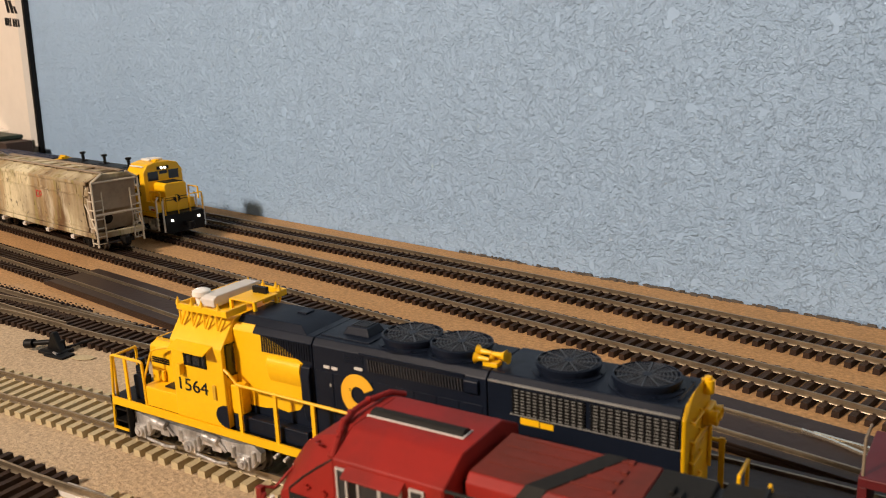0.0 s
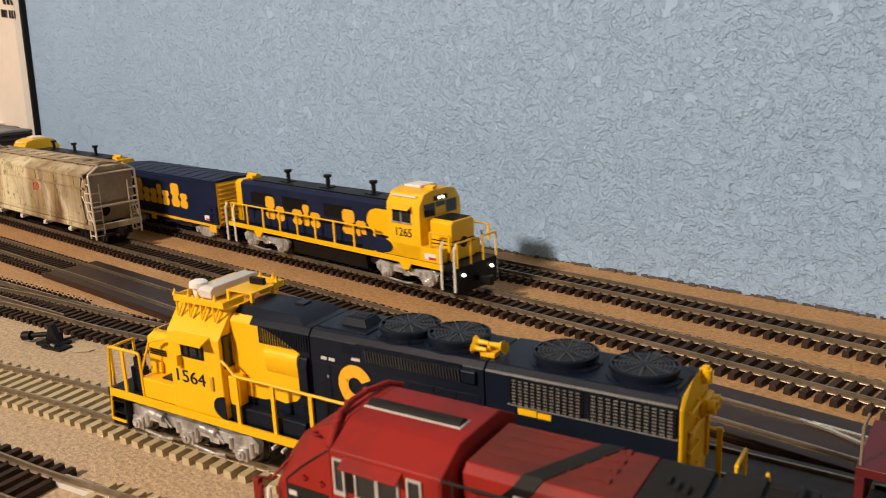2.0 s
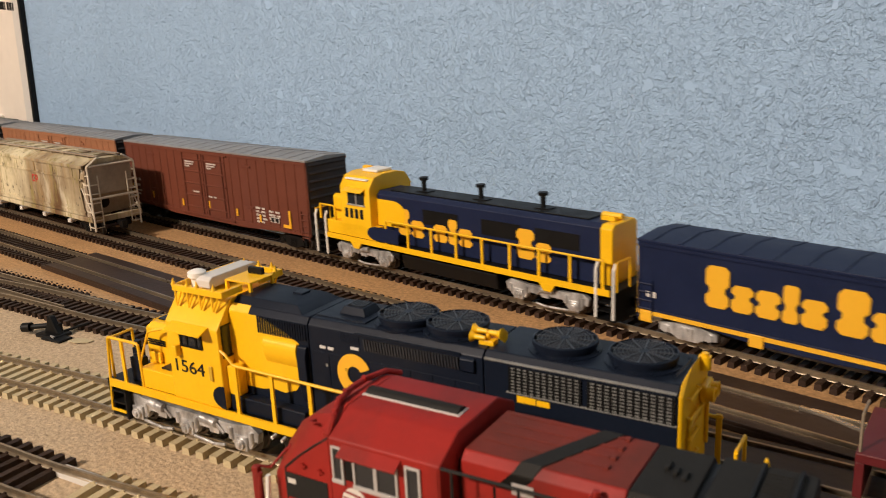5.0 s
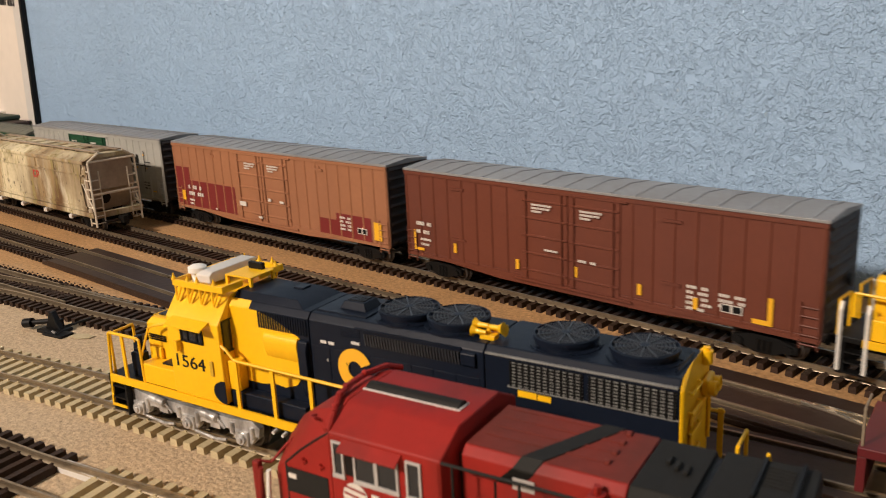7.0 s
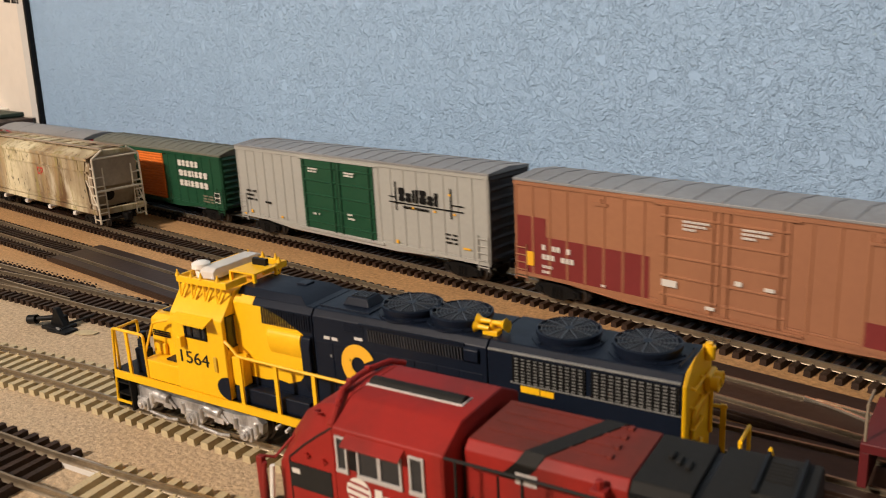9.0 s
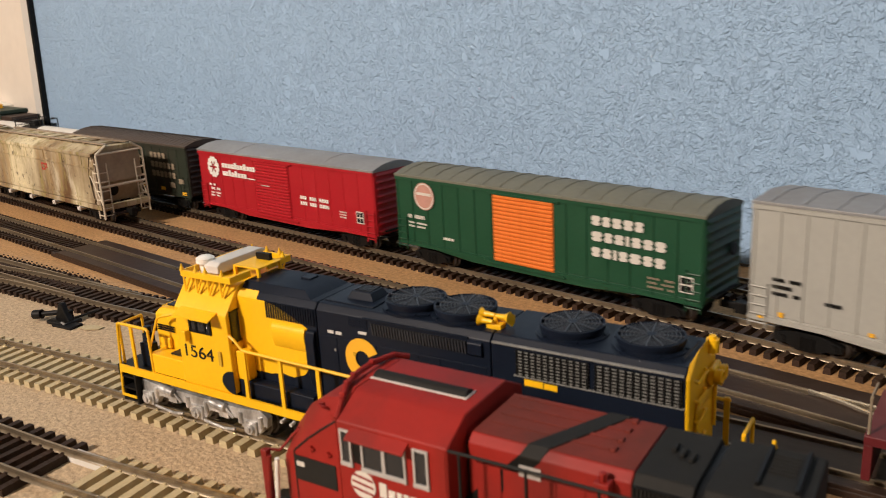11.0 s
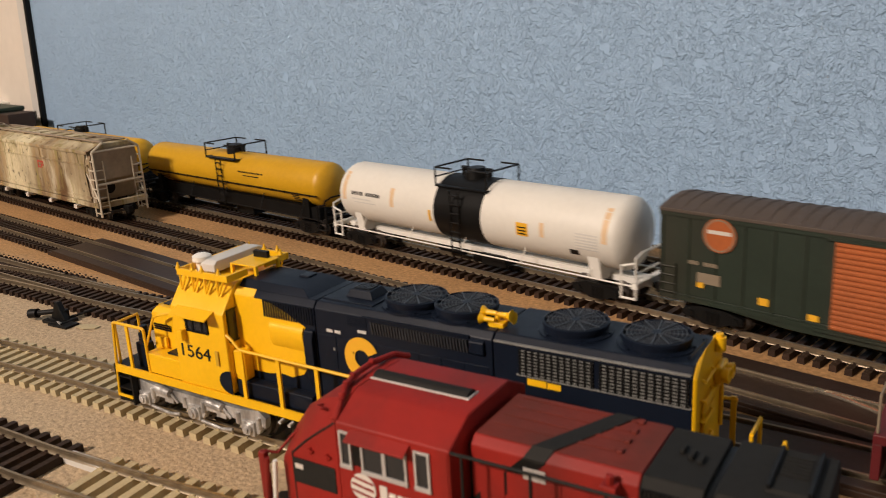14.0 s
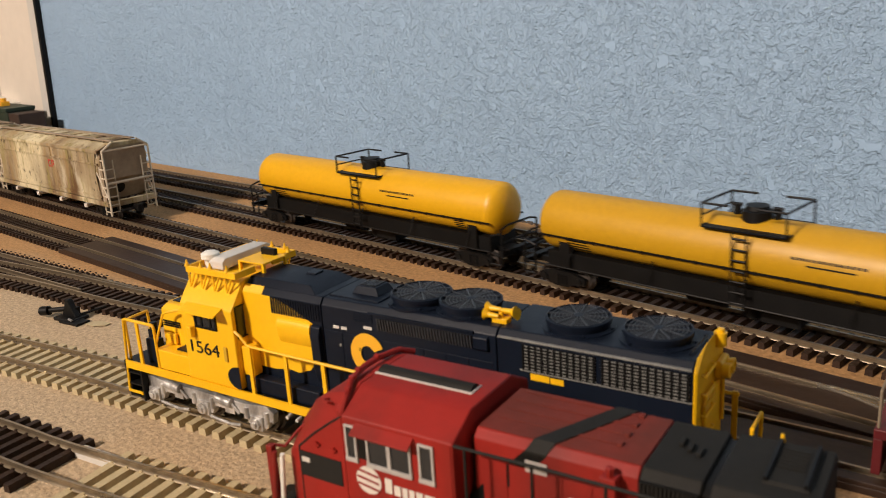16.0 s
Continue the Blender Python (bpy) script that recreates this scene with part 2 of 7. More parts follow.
def grimy(m, layers):
    """More grime over a paint: each layer is a stain colour, its amount, noise scale, stretch along x and z, and the range that shows."""
    nt = m.node_tree
    nd, ln = nt.nodes, nt.links
    bsdf = nd["Principled BSDF"]
    out = bsdf.inputs["Base Color"].links[0].from_socket
    co = nd.new("ShaderNodeTexCoord")
    for colour, amount, scale, sx, sz, lo_, hi_ in layers:
        mp = nd.new("ShaderNodeMapping")
        mp.inputs["Scale"].default_value = (sx, 1, sz)
        ln.new(co.outputs["Object"], mp.inputs["Vector"])
        n = nd.new("ShaderNodeTexNoise")
        n.inputs["Scale"].default_value, n.inputs["Detail"].default_value, n.inputs["Roughness"].default_value = scale, 6, 0.65
        ln.new(mp.outputs[0], n.inputs["Vector"])
        r = nd.new("ShaderNodeMapRange")
        r.interpolation_type = "SMOOTHSTEP"
        r.inputs["From Min"].default_value, r.inputs["From Max"].default_value, r.inputs["To Max"].default_value = lo_, hi_, amount
        ln.new(n.outputs["Fac"], r.inputs["Value"])
        mix = nd.new("ShaderNodeMix")
        mix.data_type = "RGBA"
        ln.new(r.outputs[0], mix.inputs["Factor"])
        ln.new(out, mix.inputs["A"])
        mix.inputs["B"].default_value = (*colour, 1)
        out = mix.outputs["Result"]
    ln.new(out, bsdf.inputs["Base Color"])
    return m


HOPPER = grimy(HOPPER_PLAIN, [((0.33, 0.21, 0.08), 0.7, 70, 1.0, 0.12, 0.50, 0.66), ((0.27, 0.22, 0.07), 0.8, 150, 1.0, 0.2, 0.52, 0.66), ((0.07, 0.05, 0.025), 0.85, 260, 0.8, 0.7, 0.58, 0.68), ((0.72, 0.66, 0.50), 0.5, 45, 1.0, 0.3, 0.56, 0.7)])
HOPPER_END = mat("grimy_hopper_end", (0.36, 0.28, 0.19), rough=0.75, vary=0.2, scale=40, dirt=(0.12, 0.08, 0.05), dirt_amount=0.6)
CP_RED = mat("flat_red_paint", (0.27, 0.012, 0.007), spec=0.3, rough=0.6, vary=0.08, scale=60, dirt=(0.075, 0.012, 0.009), dirt_amount=0.7, dirt_scale=40)
CP_BLACK = mat("dull_black_paint", (0.014, 0.0135, 0.012), spec=0.2, rough=0.7, vary=0.2, scale=60)
MAROON = mat("maroon_paint", (0.10, 0.008, 0.010), rough=0.5, vary=0.1, scale=60)
HEADLIGHT = glow("lit_headlight", (1.0, 0.93, 0.75), 5)
LETTER = mat("letter_yellow", (0.80, 0.42, 0.02), rough=0.45, vary=0.03, scale=60)
STENCIL = mat("stencil_white", (0.62, 0.58, 0.52), rough=0.6, vary=0.05, scale=60)
STENCIL_DIM = mat("faded_stencil", (0.24, 0.19, 0.13), rough=0.6, vary=0.1, scale=60)
LABEL_RED = mat("logo_red", (0.45, 0.03, 0.02), rough=0.5, vary=0.05, scale=60)
PINK = mat("faded_red_emblem", (0.46, 0.24, 0.19), rough=0.6, vary=0.15, scale=200)


# ---- building blocks, in centimetres ----
class Shape:
    def __init__(self):
        self.v, self.f = [], []

    def add(self, verts, faces):
        n = len(self.v)
        self.v += [tuple(q) for q in verts]
        self.f += [tuple(i + n for i in q) for q in faces]
        return self

    def box(self, x0, x1, y0, y1, z0, z1):
        v = [(x, y, z) for z in (z0, z1) for y in (y0, y1) for x in (x0, x1)]
        return self.add(v, [(0, 2, 3, 1), (4, 5, 7, 6), (0, 1, 5, 4), (2, 6, 7, 3), (0, 4, 6, 2), (1, 3, 7, 5)])

    def prism(self, outline, a0, a1, axis="x"):
        """An outline given in the two other axes (in the order x, y, z), pushed along one axis."""
        n = len(outline)
        put = {"x": lambda p, a: (a, p[0], p[1]), "y": lambda p, a: (p[0], a, p[1]), "z": lambda p, a: (p[0], p[1], a)}[axis]
        v = [put(p, a0) for p in outline] + [put(p, a1) for p in outline]
        f = [(i, (i + 1) % n, n + (i + 1) % n, n + i) for i in range(n)] + [tuple(range(n))[::-1], tuple(range(n, 2 * n))]
        return self.add(v, f)

    def cyl(self, p0, p1, r, n=12, r1=None):
        p0, p1 = Vector(p0), Vector(p1)
        r1 = r if r1 is None else r1
        q = (p1 - p0).to_track_quat("Z", "Y").to_matrix()
        ring = [q @ Vector((math.cos(2 * math.pi * i / n), math.sin(2 * math.pi * i / n), 0)) for i in range(n)]
        v = [p0 + r * c for c in ring] + [p1 + r1 * c for c in ring]
        f = [(i, (i + 1) % n, n + (i + 1) % n, n + i) for i in range(n)] + [tuple(range(n))[::-1], tuple(range(n, 2 * n))]
        return self.add(v, f)

    def tube(self, pts, r=0.035, n=6):
        for a, b in zip(pts[:-1], pts[1:]):
            self.cyl(a, b, r, n)
        return self

    def lathe(self, prof, cy, cz, n=32, axis="x", cx=0.0):
        v, f = [], []
        for a, r in prof:
            for i in range(n):
                c, s = r * math.cos(2 * math.pi * i / n), r * math.sin(2 * math.pi * i / n)
                v.append((a, cy + c, cz + s) if axis == "x" else ((cx + c, cy + s, a) if axis == "z" else (cx + c, a, cz + s)))
        for k in range(len(prof) - 1):
            for i in range(n):
                j = (i + 1) % n
                f.append((k * n + i, k * n + j, (k + 1) * n + j, (k + 1) * n + i))
        f += [tuple(range(n))[::-1], tuple(range((len(prof) - 1) * n, len(prof) * n))]
        return self.add(v, f)

    def mesh(self, name, material, smooth=True):
        me = bpy.data.meshes.new(name)
        me.from_pydata([(x * CM, y * CM, z * CM) for x, y, z in self.v], [], self.f)
        bm = bmesh.new()
        bm.from_mesh(me)
        bmesh.ops.recalc_face_normals(bm, faces=bm.faces[:])
        bm.to_mesh(me)
        bm.free()
        me.materials.append(material)
        if smooth:
            me.polygons.foreach_set("use_smooth", [True] * len(me.polygons))
            me.set_sharp_from_angle(angle=0.64)
        return me


def part(name, shape, material, parent, label="", bevel=0.0):
    """One mesh object under a thing or a part."""
    ob = new(name, shape.mesh(name, material))
    ob.parent = parent
    if bevel:
        b = ob.modifiers.new("bevel", "BEVEL")
        b.width, b.segments, b.limit_method, b.angle_limit = bevel * CM, 2, "ANGLE", 0.6
        b.harden_normals = True
    if label:
        ob["label"] = label
    return ob


def piece(name, mesh, parent, x=0.0, y=0.0, z=0.0, rz=0.0):
    """One more object on a shared mesh."""
    ob = new(name, mesh)
    ob.parent = parent
    ob.matrix_basis = Matrix.Translation((x * CM, y * CM, z * CM)) @ Matrix.Rotation(rz, 4, "Z")
    return ob


def thing(name, label, category, group="", kind=""):
    return tagged(new(name), label, category, group, kind)


def text_part(name, body, size, material, parent, m, depth=0.01, label=""):
    cu = bpy.data.curves.new(name, "FONT")
    cu.body, cu.size, cu.extrude, cu.align_x, cu.align_y = body, size * CM, depth * CM, "CENTER", "CENTER"
    tmp = bpy.data.objects.new(name, cu)
    me = bpy.data.meshes.new_from_object(tmp)
    bpy.data.objects.remove(tmp)
    me.materials.clear()
    me.materials.append(material)
    ob = new(name, me)
    ob.parent = parent
    ob.matrix_basis = m
    if label:
        ob["label"] = label
    return ob


def spline(points, x):
    """A smooth height over x through given points (cubic Hermite), straight beyond the ends."""
    xs, ys = [q[0] for q in points], [q[1] for q in points]
    sl = [(ys[i + 1] - ys[i]) / (xs[i + 1] - xs[i]) for i in range(len(xs) - 1)]
    tg = [sl[0]] + [(sl[i] + sl[i + 1]) / 2 for i in range(len(sl) - 1)] + [sl[-1]]
    if x <= xs[0]:
        return ys[0] + tg[0] * (x - xs[0])
    if x >= xs[-1]:
        return ys[-1] + tg[-1] * (x - xs[-1])
    i = max(k for k in range(len(xs) - 1) if xs[k] <= x)
    h = xs[i + 1] - xs[i]
    t = (x - xs[i]) / h
    return ((2 * t**3 - 3 * t**2 + 1) * ys[i] + (t**3 - 2 * t**2 + t) * h * tg[i] + (-2 * t**3 + 3 * t**2) * ys[i + 1]
            + (t**3 - t**2) * h * tg[i + 1])


# centre lines of the tracks: x, y in centimetres
WALL_TRACK = [(-120, 1.8), (-47, 3.75), (-27, 4.5), (-10, 5.12), (5, 5.25), (15, 5.05), (60, 3.6)]
MAIN_TRACK = [(-120, -3.2), (-45, -0.95), (-28, -0.45), (-15, -0.08), (0, 0.05), (10, 0.02), (18, -0.12), (60, -1.2)]
HOPPER_TRACK = [(-120, -8.9), (-54, -6.95), (-33, -6.25), (-20, -5.8), (-8, -5.5), (12, -5.03), (18, -5.0), (60, -5.0)]
STRIP_TRACK = [(-120, -15.5), (-42, -11.9), (-25, -11.05), (-16, -10.72), (-4, -10.2)]
YARD_TRACK = [(-60, -24.0), (-29.8, -17.35), (-23, -15.85), (-16.4, -14.72), (-13, -13.95), (13.3, -8.65), (20, -7.6), (50, -3.2)]
YARD_BRANCH = [(-60, -20.6), (-28, -16.15), (-20.3, -15.1), (-13, -13.95)]


SD_TRACK = [(-60, -34.1), (-40, -28.5), (-25, -24.35), (-16, -21.85), (-12, -20.75), (-8.5, -19.8), (-6.3, -19.3), (-2.1, -18.4), (2.6, -17.35), (5.9, -16.6), (13, -15.1), (25, -12.55), (40, -9.4)]
FRONT_TRACK = [(-60, -41.0), (-40, -35.0), (-25, -30.4), (-15, -27.4), (-6.4, -24.85), (-2.7, -24.0), (0.7, -23.05), (3.4, -22.25), (5.7, -21.55), (8, -20.85), (10.1, -20.25), (13, -19.58), (25, -17.0), (40, -13.75)]


# ---- the room and the table ----
def room():
    def slab(name, b, material, label, m=None):
        ob = tagged(new(name, Shape().box(*b).mesh(name, material, False)), label, name.split("_")[0], kind="structure")
        if m is not None:
            ob.matrix_basis = m
        return ob
    # the blue wall stands slightly askew to the main line
    back = slab("wall_north", (-330, 170, 0, 12, -100, 145), WALL, "light blue painted wall with a rough trowelled plaster texture",
                pose(0, 0.0925, 0, 0, 0, 1.66))
    # the other walls, floor and ceiling are unseen, added for fill by bounce
    slab("wall_south", (-330, 170, -330, -318, -100, 145), PLASTER, "unseen back wall added to bounce light")
    slab("wall_west", (-342, -330, -330, 20, -100, 145), PLASTER, "unseen end wall added to bounce light")
    slab("wall_east", (170, 182, -330, 20, -100, 145), PLASTER, "unseen end wall added to bounce light")
    slab("floor", (-330, 170, -330, 20, -110, -100), CARPET, "unseen grey floor added to close the room")
    slab("ceiling", (-330, 170, -330, 20, 145, 155), PLASTER, "unseen ceiling added to bounce light")
    table = thing("layout_table", "model railway table with a tan surface, sandier towards the front", "table", kind="structure")
    edge = [(-325, -60), (120, -60), (120, 12.6), (-325, -0.4)]
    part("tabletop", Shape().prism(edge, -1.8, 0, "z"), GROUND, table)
    part("frame_rail", Shape().box(-322, 118, -58, -55, -11, -1.8), PINE, table)
    part("frame_rail", Shape().box(-322, 118, -12, -9, -11, -1.8), PINE, table)
    for x in (-315, -170, -30, 112):
        part("leg", Shape().box(x - 3, x + 3, -58, -52, -100, -1.8), PINE, table)
    fixture = thing("ceiling_lamp", "round white ceiling lamp fixture that lights the room", "lamp")
    part("lamp_base", Shape().lathe([(141.5, 14), (145, 16)], -205, 0, 40, "z", -30), WHITE, fixture)


room()


def curve_points(points, x0, x1, step=1.0):
    out, x = [], x0
    while x <= x1 + 1e-6:
        y = spline(points, x)
        dy = (spline(points, x + 0.05) - spline(points, x - 0.05)) / 0.1
        out.append((x, y, math.atan(dy)))
        x += step * math.cos(math.atan(dy))
    return out


def tie_mesh(length, material, width=0.30, height=0.27):
    s = Shape()
    h, w = length / 2, width / 2
    s.prism([(-w, 0), (w, 0), (w * 0.86, height), (-w * 0.86, height)], -h, h, "y")
    for g in (-0.825, 0.825):
        for o in (-0.1, 0.1):
            s.box(-0.055, 0.055, g + o - 0.03, g + o + 0.03, height - 0.01, height + 0.055)
    return s.mesh("tie", material, False)


def rail_shape(points, x0, x1, off, z0=0.25, top=0.50, n_step=1.2, head=0.048, foot=0.11):
    prof = [(-foot, z0), (foot, z0), (foot * 0.75, z0 + 0.045), (0.025, z0 + 0.07), (0.025, top - 0.085), (head, top - 0.06), (head * 0.9, top),
            (-head * 0.9, top), (-head, top - 0.06), (-0.025, top - 0.085), (-0.025, z0 + 0.07), (-foot * 0.75, z0 + 0.045)]
    pts = curve_points(points, x0, x1, n_step)
    s, n = Shape(), len(prof)
    v, f = [], []
    for x, y, a in pts:
        for o, z in prof:
            v.append((x - math.sin(a) * (off + o), y + math.cos(a) * (off + o), z))
    for k in range(len(pts) - 1):
        for i in range(n):
            j = (i + 1) % n
            f.append((k * n + i, k * n + j, (k + 1) * n + j, (k + 1) * n + i))
    f += [tuple(range(n)), tuple(range((len(pts) - 1) * n, len(pts) * n))]
    return s.add(v, f)


def track(label, points, x0, x1, tie_material, pitch, near=(-60, 25), tie_length=3.0, tie_width=0.30, rail_material=None, ties=True, gaps=(), centre_shift=0.0):
    """A length of model track: two rails on ties. Ties within the near stretch are pieces of their own, the rest one joined part."""
    tr = thing("track", label, "railway track", "tracks of the yard", "structure")
    rail_material = rail_material or RAIL
    for off in (-0.825, 0.825):
        part("rail", rail_shape(points, x0, x1, off), rail_material, tr)
    if not ties:
        return tr
    me = tie_mesh(tie_length, tie_material, tie_width)
    far = Shape()
    for k, (x, y, a) in enumerate(curve_points(points, x0 + 0.2, x1 - 0.2, pitch)):
        if any(g0 < x < g1 for g0, g1 in gaps):
            continue
        if near[0] < x < near[1]:
            wob = random.uniform(-0.012, 0.012)
            piece("tie", me, tr, x - math.sin(a) * centre_shift, y + math.cos(a) * centre_shift, random.uniform(-0.004, 0.004), a + wob)
        else:
            c, s_ = math.cos(a), math.sin(a)
            h = tie_length / 2
            v = [(x + c * p - s_ * q, y + s_ * p + c * q, z) for z in (0, 0.27) for q in (-h, h) for p in (-0.15, 0.15)]
            far.add(v, [(4, 5, 7, 6), (0, 1, 5, 4), (2, 6, 7, 3), (0, 4, 6, 2), (1, 3, 7, 5)])
    if far.v:
        tagged(part("far_ties", far, tie_material, tr), kind="stuff")
    return tr


track("brown-tied model track beside the blue wall", WALL_TRACK, -200, 60, TIE, 0.58)
track("brown-tied main line on which the freight train runs", MAIN_TRACK, -310, 100, TIE, 0.58)
track("brown-tied siding with a grimy hopper standing on it", HOPPER_TRACK, -200, 40, TIE, 0.58, gaps=[(3.2, 60)])
track("brown-tied spur running onto a dark board", STRIP_TRACK, -120, -2, TIE, 0.56, gaps=[(-29.0, 10)])
yard = track("brown-tied yard lead with a turnout", YARD_TRACK, -60, 48, TIE, 0.58, tie_length=3.3, near=(-36, 22), gaps=[(11.5, 60)])
track("pale-tied track under a yellow and navy locomotive", SD_TRACK, -45, 34, TIE_PALE, 0.66, near=(-24, 20), tie_width=0.37)
track("pale-tied track under a red locomotive", FRONT_TRACK, -45, 40, TIE_PALE, 0.66, near=(-24, 20), gaps=[(-45, -0.6)], tie_width=0.37)


def turnout_branch():
    br = thing("turnout_branch", "diverging rails of a small turnout on brown ties", "railway track", "", "structure")
    part("rail", rail_shape(YARD_BRANCH, -60, -15.5, 0.825), RAIL, br)
    part("rail", rail_shape(YARD_BRANCH, -60, -19.5, -0.825), RAIL, br)
    guard = [(-24, -15.0), (-20, -14.55), (-16, -13.9)]
    part("guard_rail", rail_shape([(x, y + 0.25) for x, y in guard], -23, -16.2, 0.0), RAIL, br)
    me = tie_mesh(1.6, TIE)
    for x, y, a in curve_points(YARD_BRANCH, -59, -21, 0.58):
        piece("tie", me, br, x - math.sin(a) * 0.75, y + math.cos(a) * 0.75, 0.0, a)
    # front turnout: dark ties where the pale ones stop
    ft = thing("turnout", "dark-tied turnout with worn rails on sandy board", "railway track", "", "structure")
    me2 = tie_mesh(3.2, TIE)
    for x, y, a in curve_points(FRONT_TRACK, -24, -2.0, 0.62):
        piece("tie", me2, ft, x, y, 0.0, a)
    div = [(-30, -37), (-12, -29.3), (-4, -26.2), (2, -24.4)]
    part("rail", rail_shape(div, -20, -2.5, 0.55), RAIL, ft)
    part("rail", rail_shape(div, -20, -0.5, -1.1), RAIL, ft)
    fx = -1.3
    fy = spline(FRONT_TRACK, fx)
    part("joint_plate", Shape().prism([(fx - 1.3, fy + 0.45), (fx + 0.7, fy + 0.95), (fx + 0.7, fy + 1.35), (fx - 1.3, fy + 0.85)], 0, 0.3, "z"), GREYWHITE, ft,
         "pale plastic joint strip")


turnout_branch()


def dark_board(label, points, x0, x1, lo, hi, taper=0.0):
    ob = thing("dark_board", label, "track board", "dark boards under the rails", "structure")
    pts = curve_points(points, x0, x1, 2.0)
    top = [(x - math.sin(a) * hi, y + math.cos(a) * hi) for x, y, a in pts]
    bot = [(x - math.sin(a) * lo, y + math.cos(a) * lo) for x, y, a in pts]
    if taper:
        bot[0] = (bot[0][0] - taper, bot[0][1])
    # side slabs and the sunken middle between the rails
    for name, l, h, z in (("board", lo, hi, 0.24),):
        part(name, Shape().prism(bot + top[::-1], 0, z, "z"), STRIP, ob, bevel=0.03)
    for name, l, h in (("side_plank", lo, -1.0), ("middle_plank", -0.68, 0.68), ("side_plank", 1.0, hi)):
        t2 = [(x - math.sin(a) * h, y + math.cos(a) * h) for x, y, a in pts]
        b2 = [(x - math.sin(a) * l, y + math.cos(a) * l) for x, y, a in pts]
        part(name, Shape().prism(b2 + t2[::-1], 0.24, 0.40, "z"), STRIP, ob, bevel=0.03)
    return ob


dark_board("flat dark brown board with sunken rails", STRIP_TRACK, -29.4, -2.5, -1.65, 1.75, 0.8)
dark_board("flat dark brown board with shiny rails", HOPPER_TRACK, 3.2, 40, -1.5, 2.0)
# slab added to darken the strip between the yard lead's rails
dark_board("narrow dark brown slab added under the yard lead", YARD_TRACK, 11.6, 40, -1.45, 1.3)


def shiny_frog():
    ob = thing("turnout_frog", "polished metal turnout rails meeting on a dark board", "railway track", "", "structure")
    part("frog_rail", rail_shape([(10, -3.95), (15.3, -4.3), (17, -4.75), (22, -6.2)], 14.6, 22, 0.0, head=0.07, top=0.512), RAIL_BRIGHT, ob)
    part("frog_rail", rail_shape([(14, -4.22), (18, -4.2), (24, -4.2)], 15.0, 24, 0.03, head=0.07, top=0.516), RAIL_BRIGHT, ob)


shiny_frog()


def switch_machine():
    sm = thing("switch_machine", "small black plastic turnout lever with a weighted arm", "switch stand")
    body = Shape().box(-0.75, 0.75, -0.5, 0.5, 0, 0.18).box(-0.5, 0.35, 0.05, 0.35, 0.15, 0.62)
    body.prism([(-0.55, 0.15), (0.55, 0.15), (0.35, 0.5), (0.1, 1.05), (-0.1, 1.05), (-0.3, 0.6)], -0.12, 0.2, "y")
    part("housing", body, BLACK, sm, bevel=0.06)
    part("lever", Shape().cyl((-0.3, 0, 0.5), (-1.5, -0.35, 0.35), 0.13, 10).cyl((-1.25, -0.3, 0.38), (-1.7, -0.42, 0.33), 0.24, 12), BLACK, sm)
    part("mounting_plate", Shape().box(-0.1, 1.3, -0.65, 0.1, 0, 0.12), BLACK, sm, bevel=0.03)
    part("spring_pin", Shape().cyl((0.35, -0.38, 0.16), (0.7, -0.46, 0.16), 0.07, 8), SILVER, sm, "bright metal pin")
    part("throw_rod", Shape().tube([(0.4, 0.3, 0.2), (0.9, 1.4, 0.3)], 0.06), BLACK, sm)
    sm.matrix_basis = pose(-0.1665, -0.1755, 0, 0, 0, 14)
    st = tagged(new("glue_stain", Shape().prism([(-0.5, -0.2), (0.1, -0.35), (0.7, -0.1), (0.75, 0.2), (0.1, 0.3), (-0.4, 0.15)], 0, 0.02, "z").mesh("glue_stain", TIE_PALE)),
                "brownish dried glue stain on the board", "stain")
    st.matrix_basis = pose(-0.148, -0.171, 0.0004, 0, 0, 20)


switch_machine()


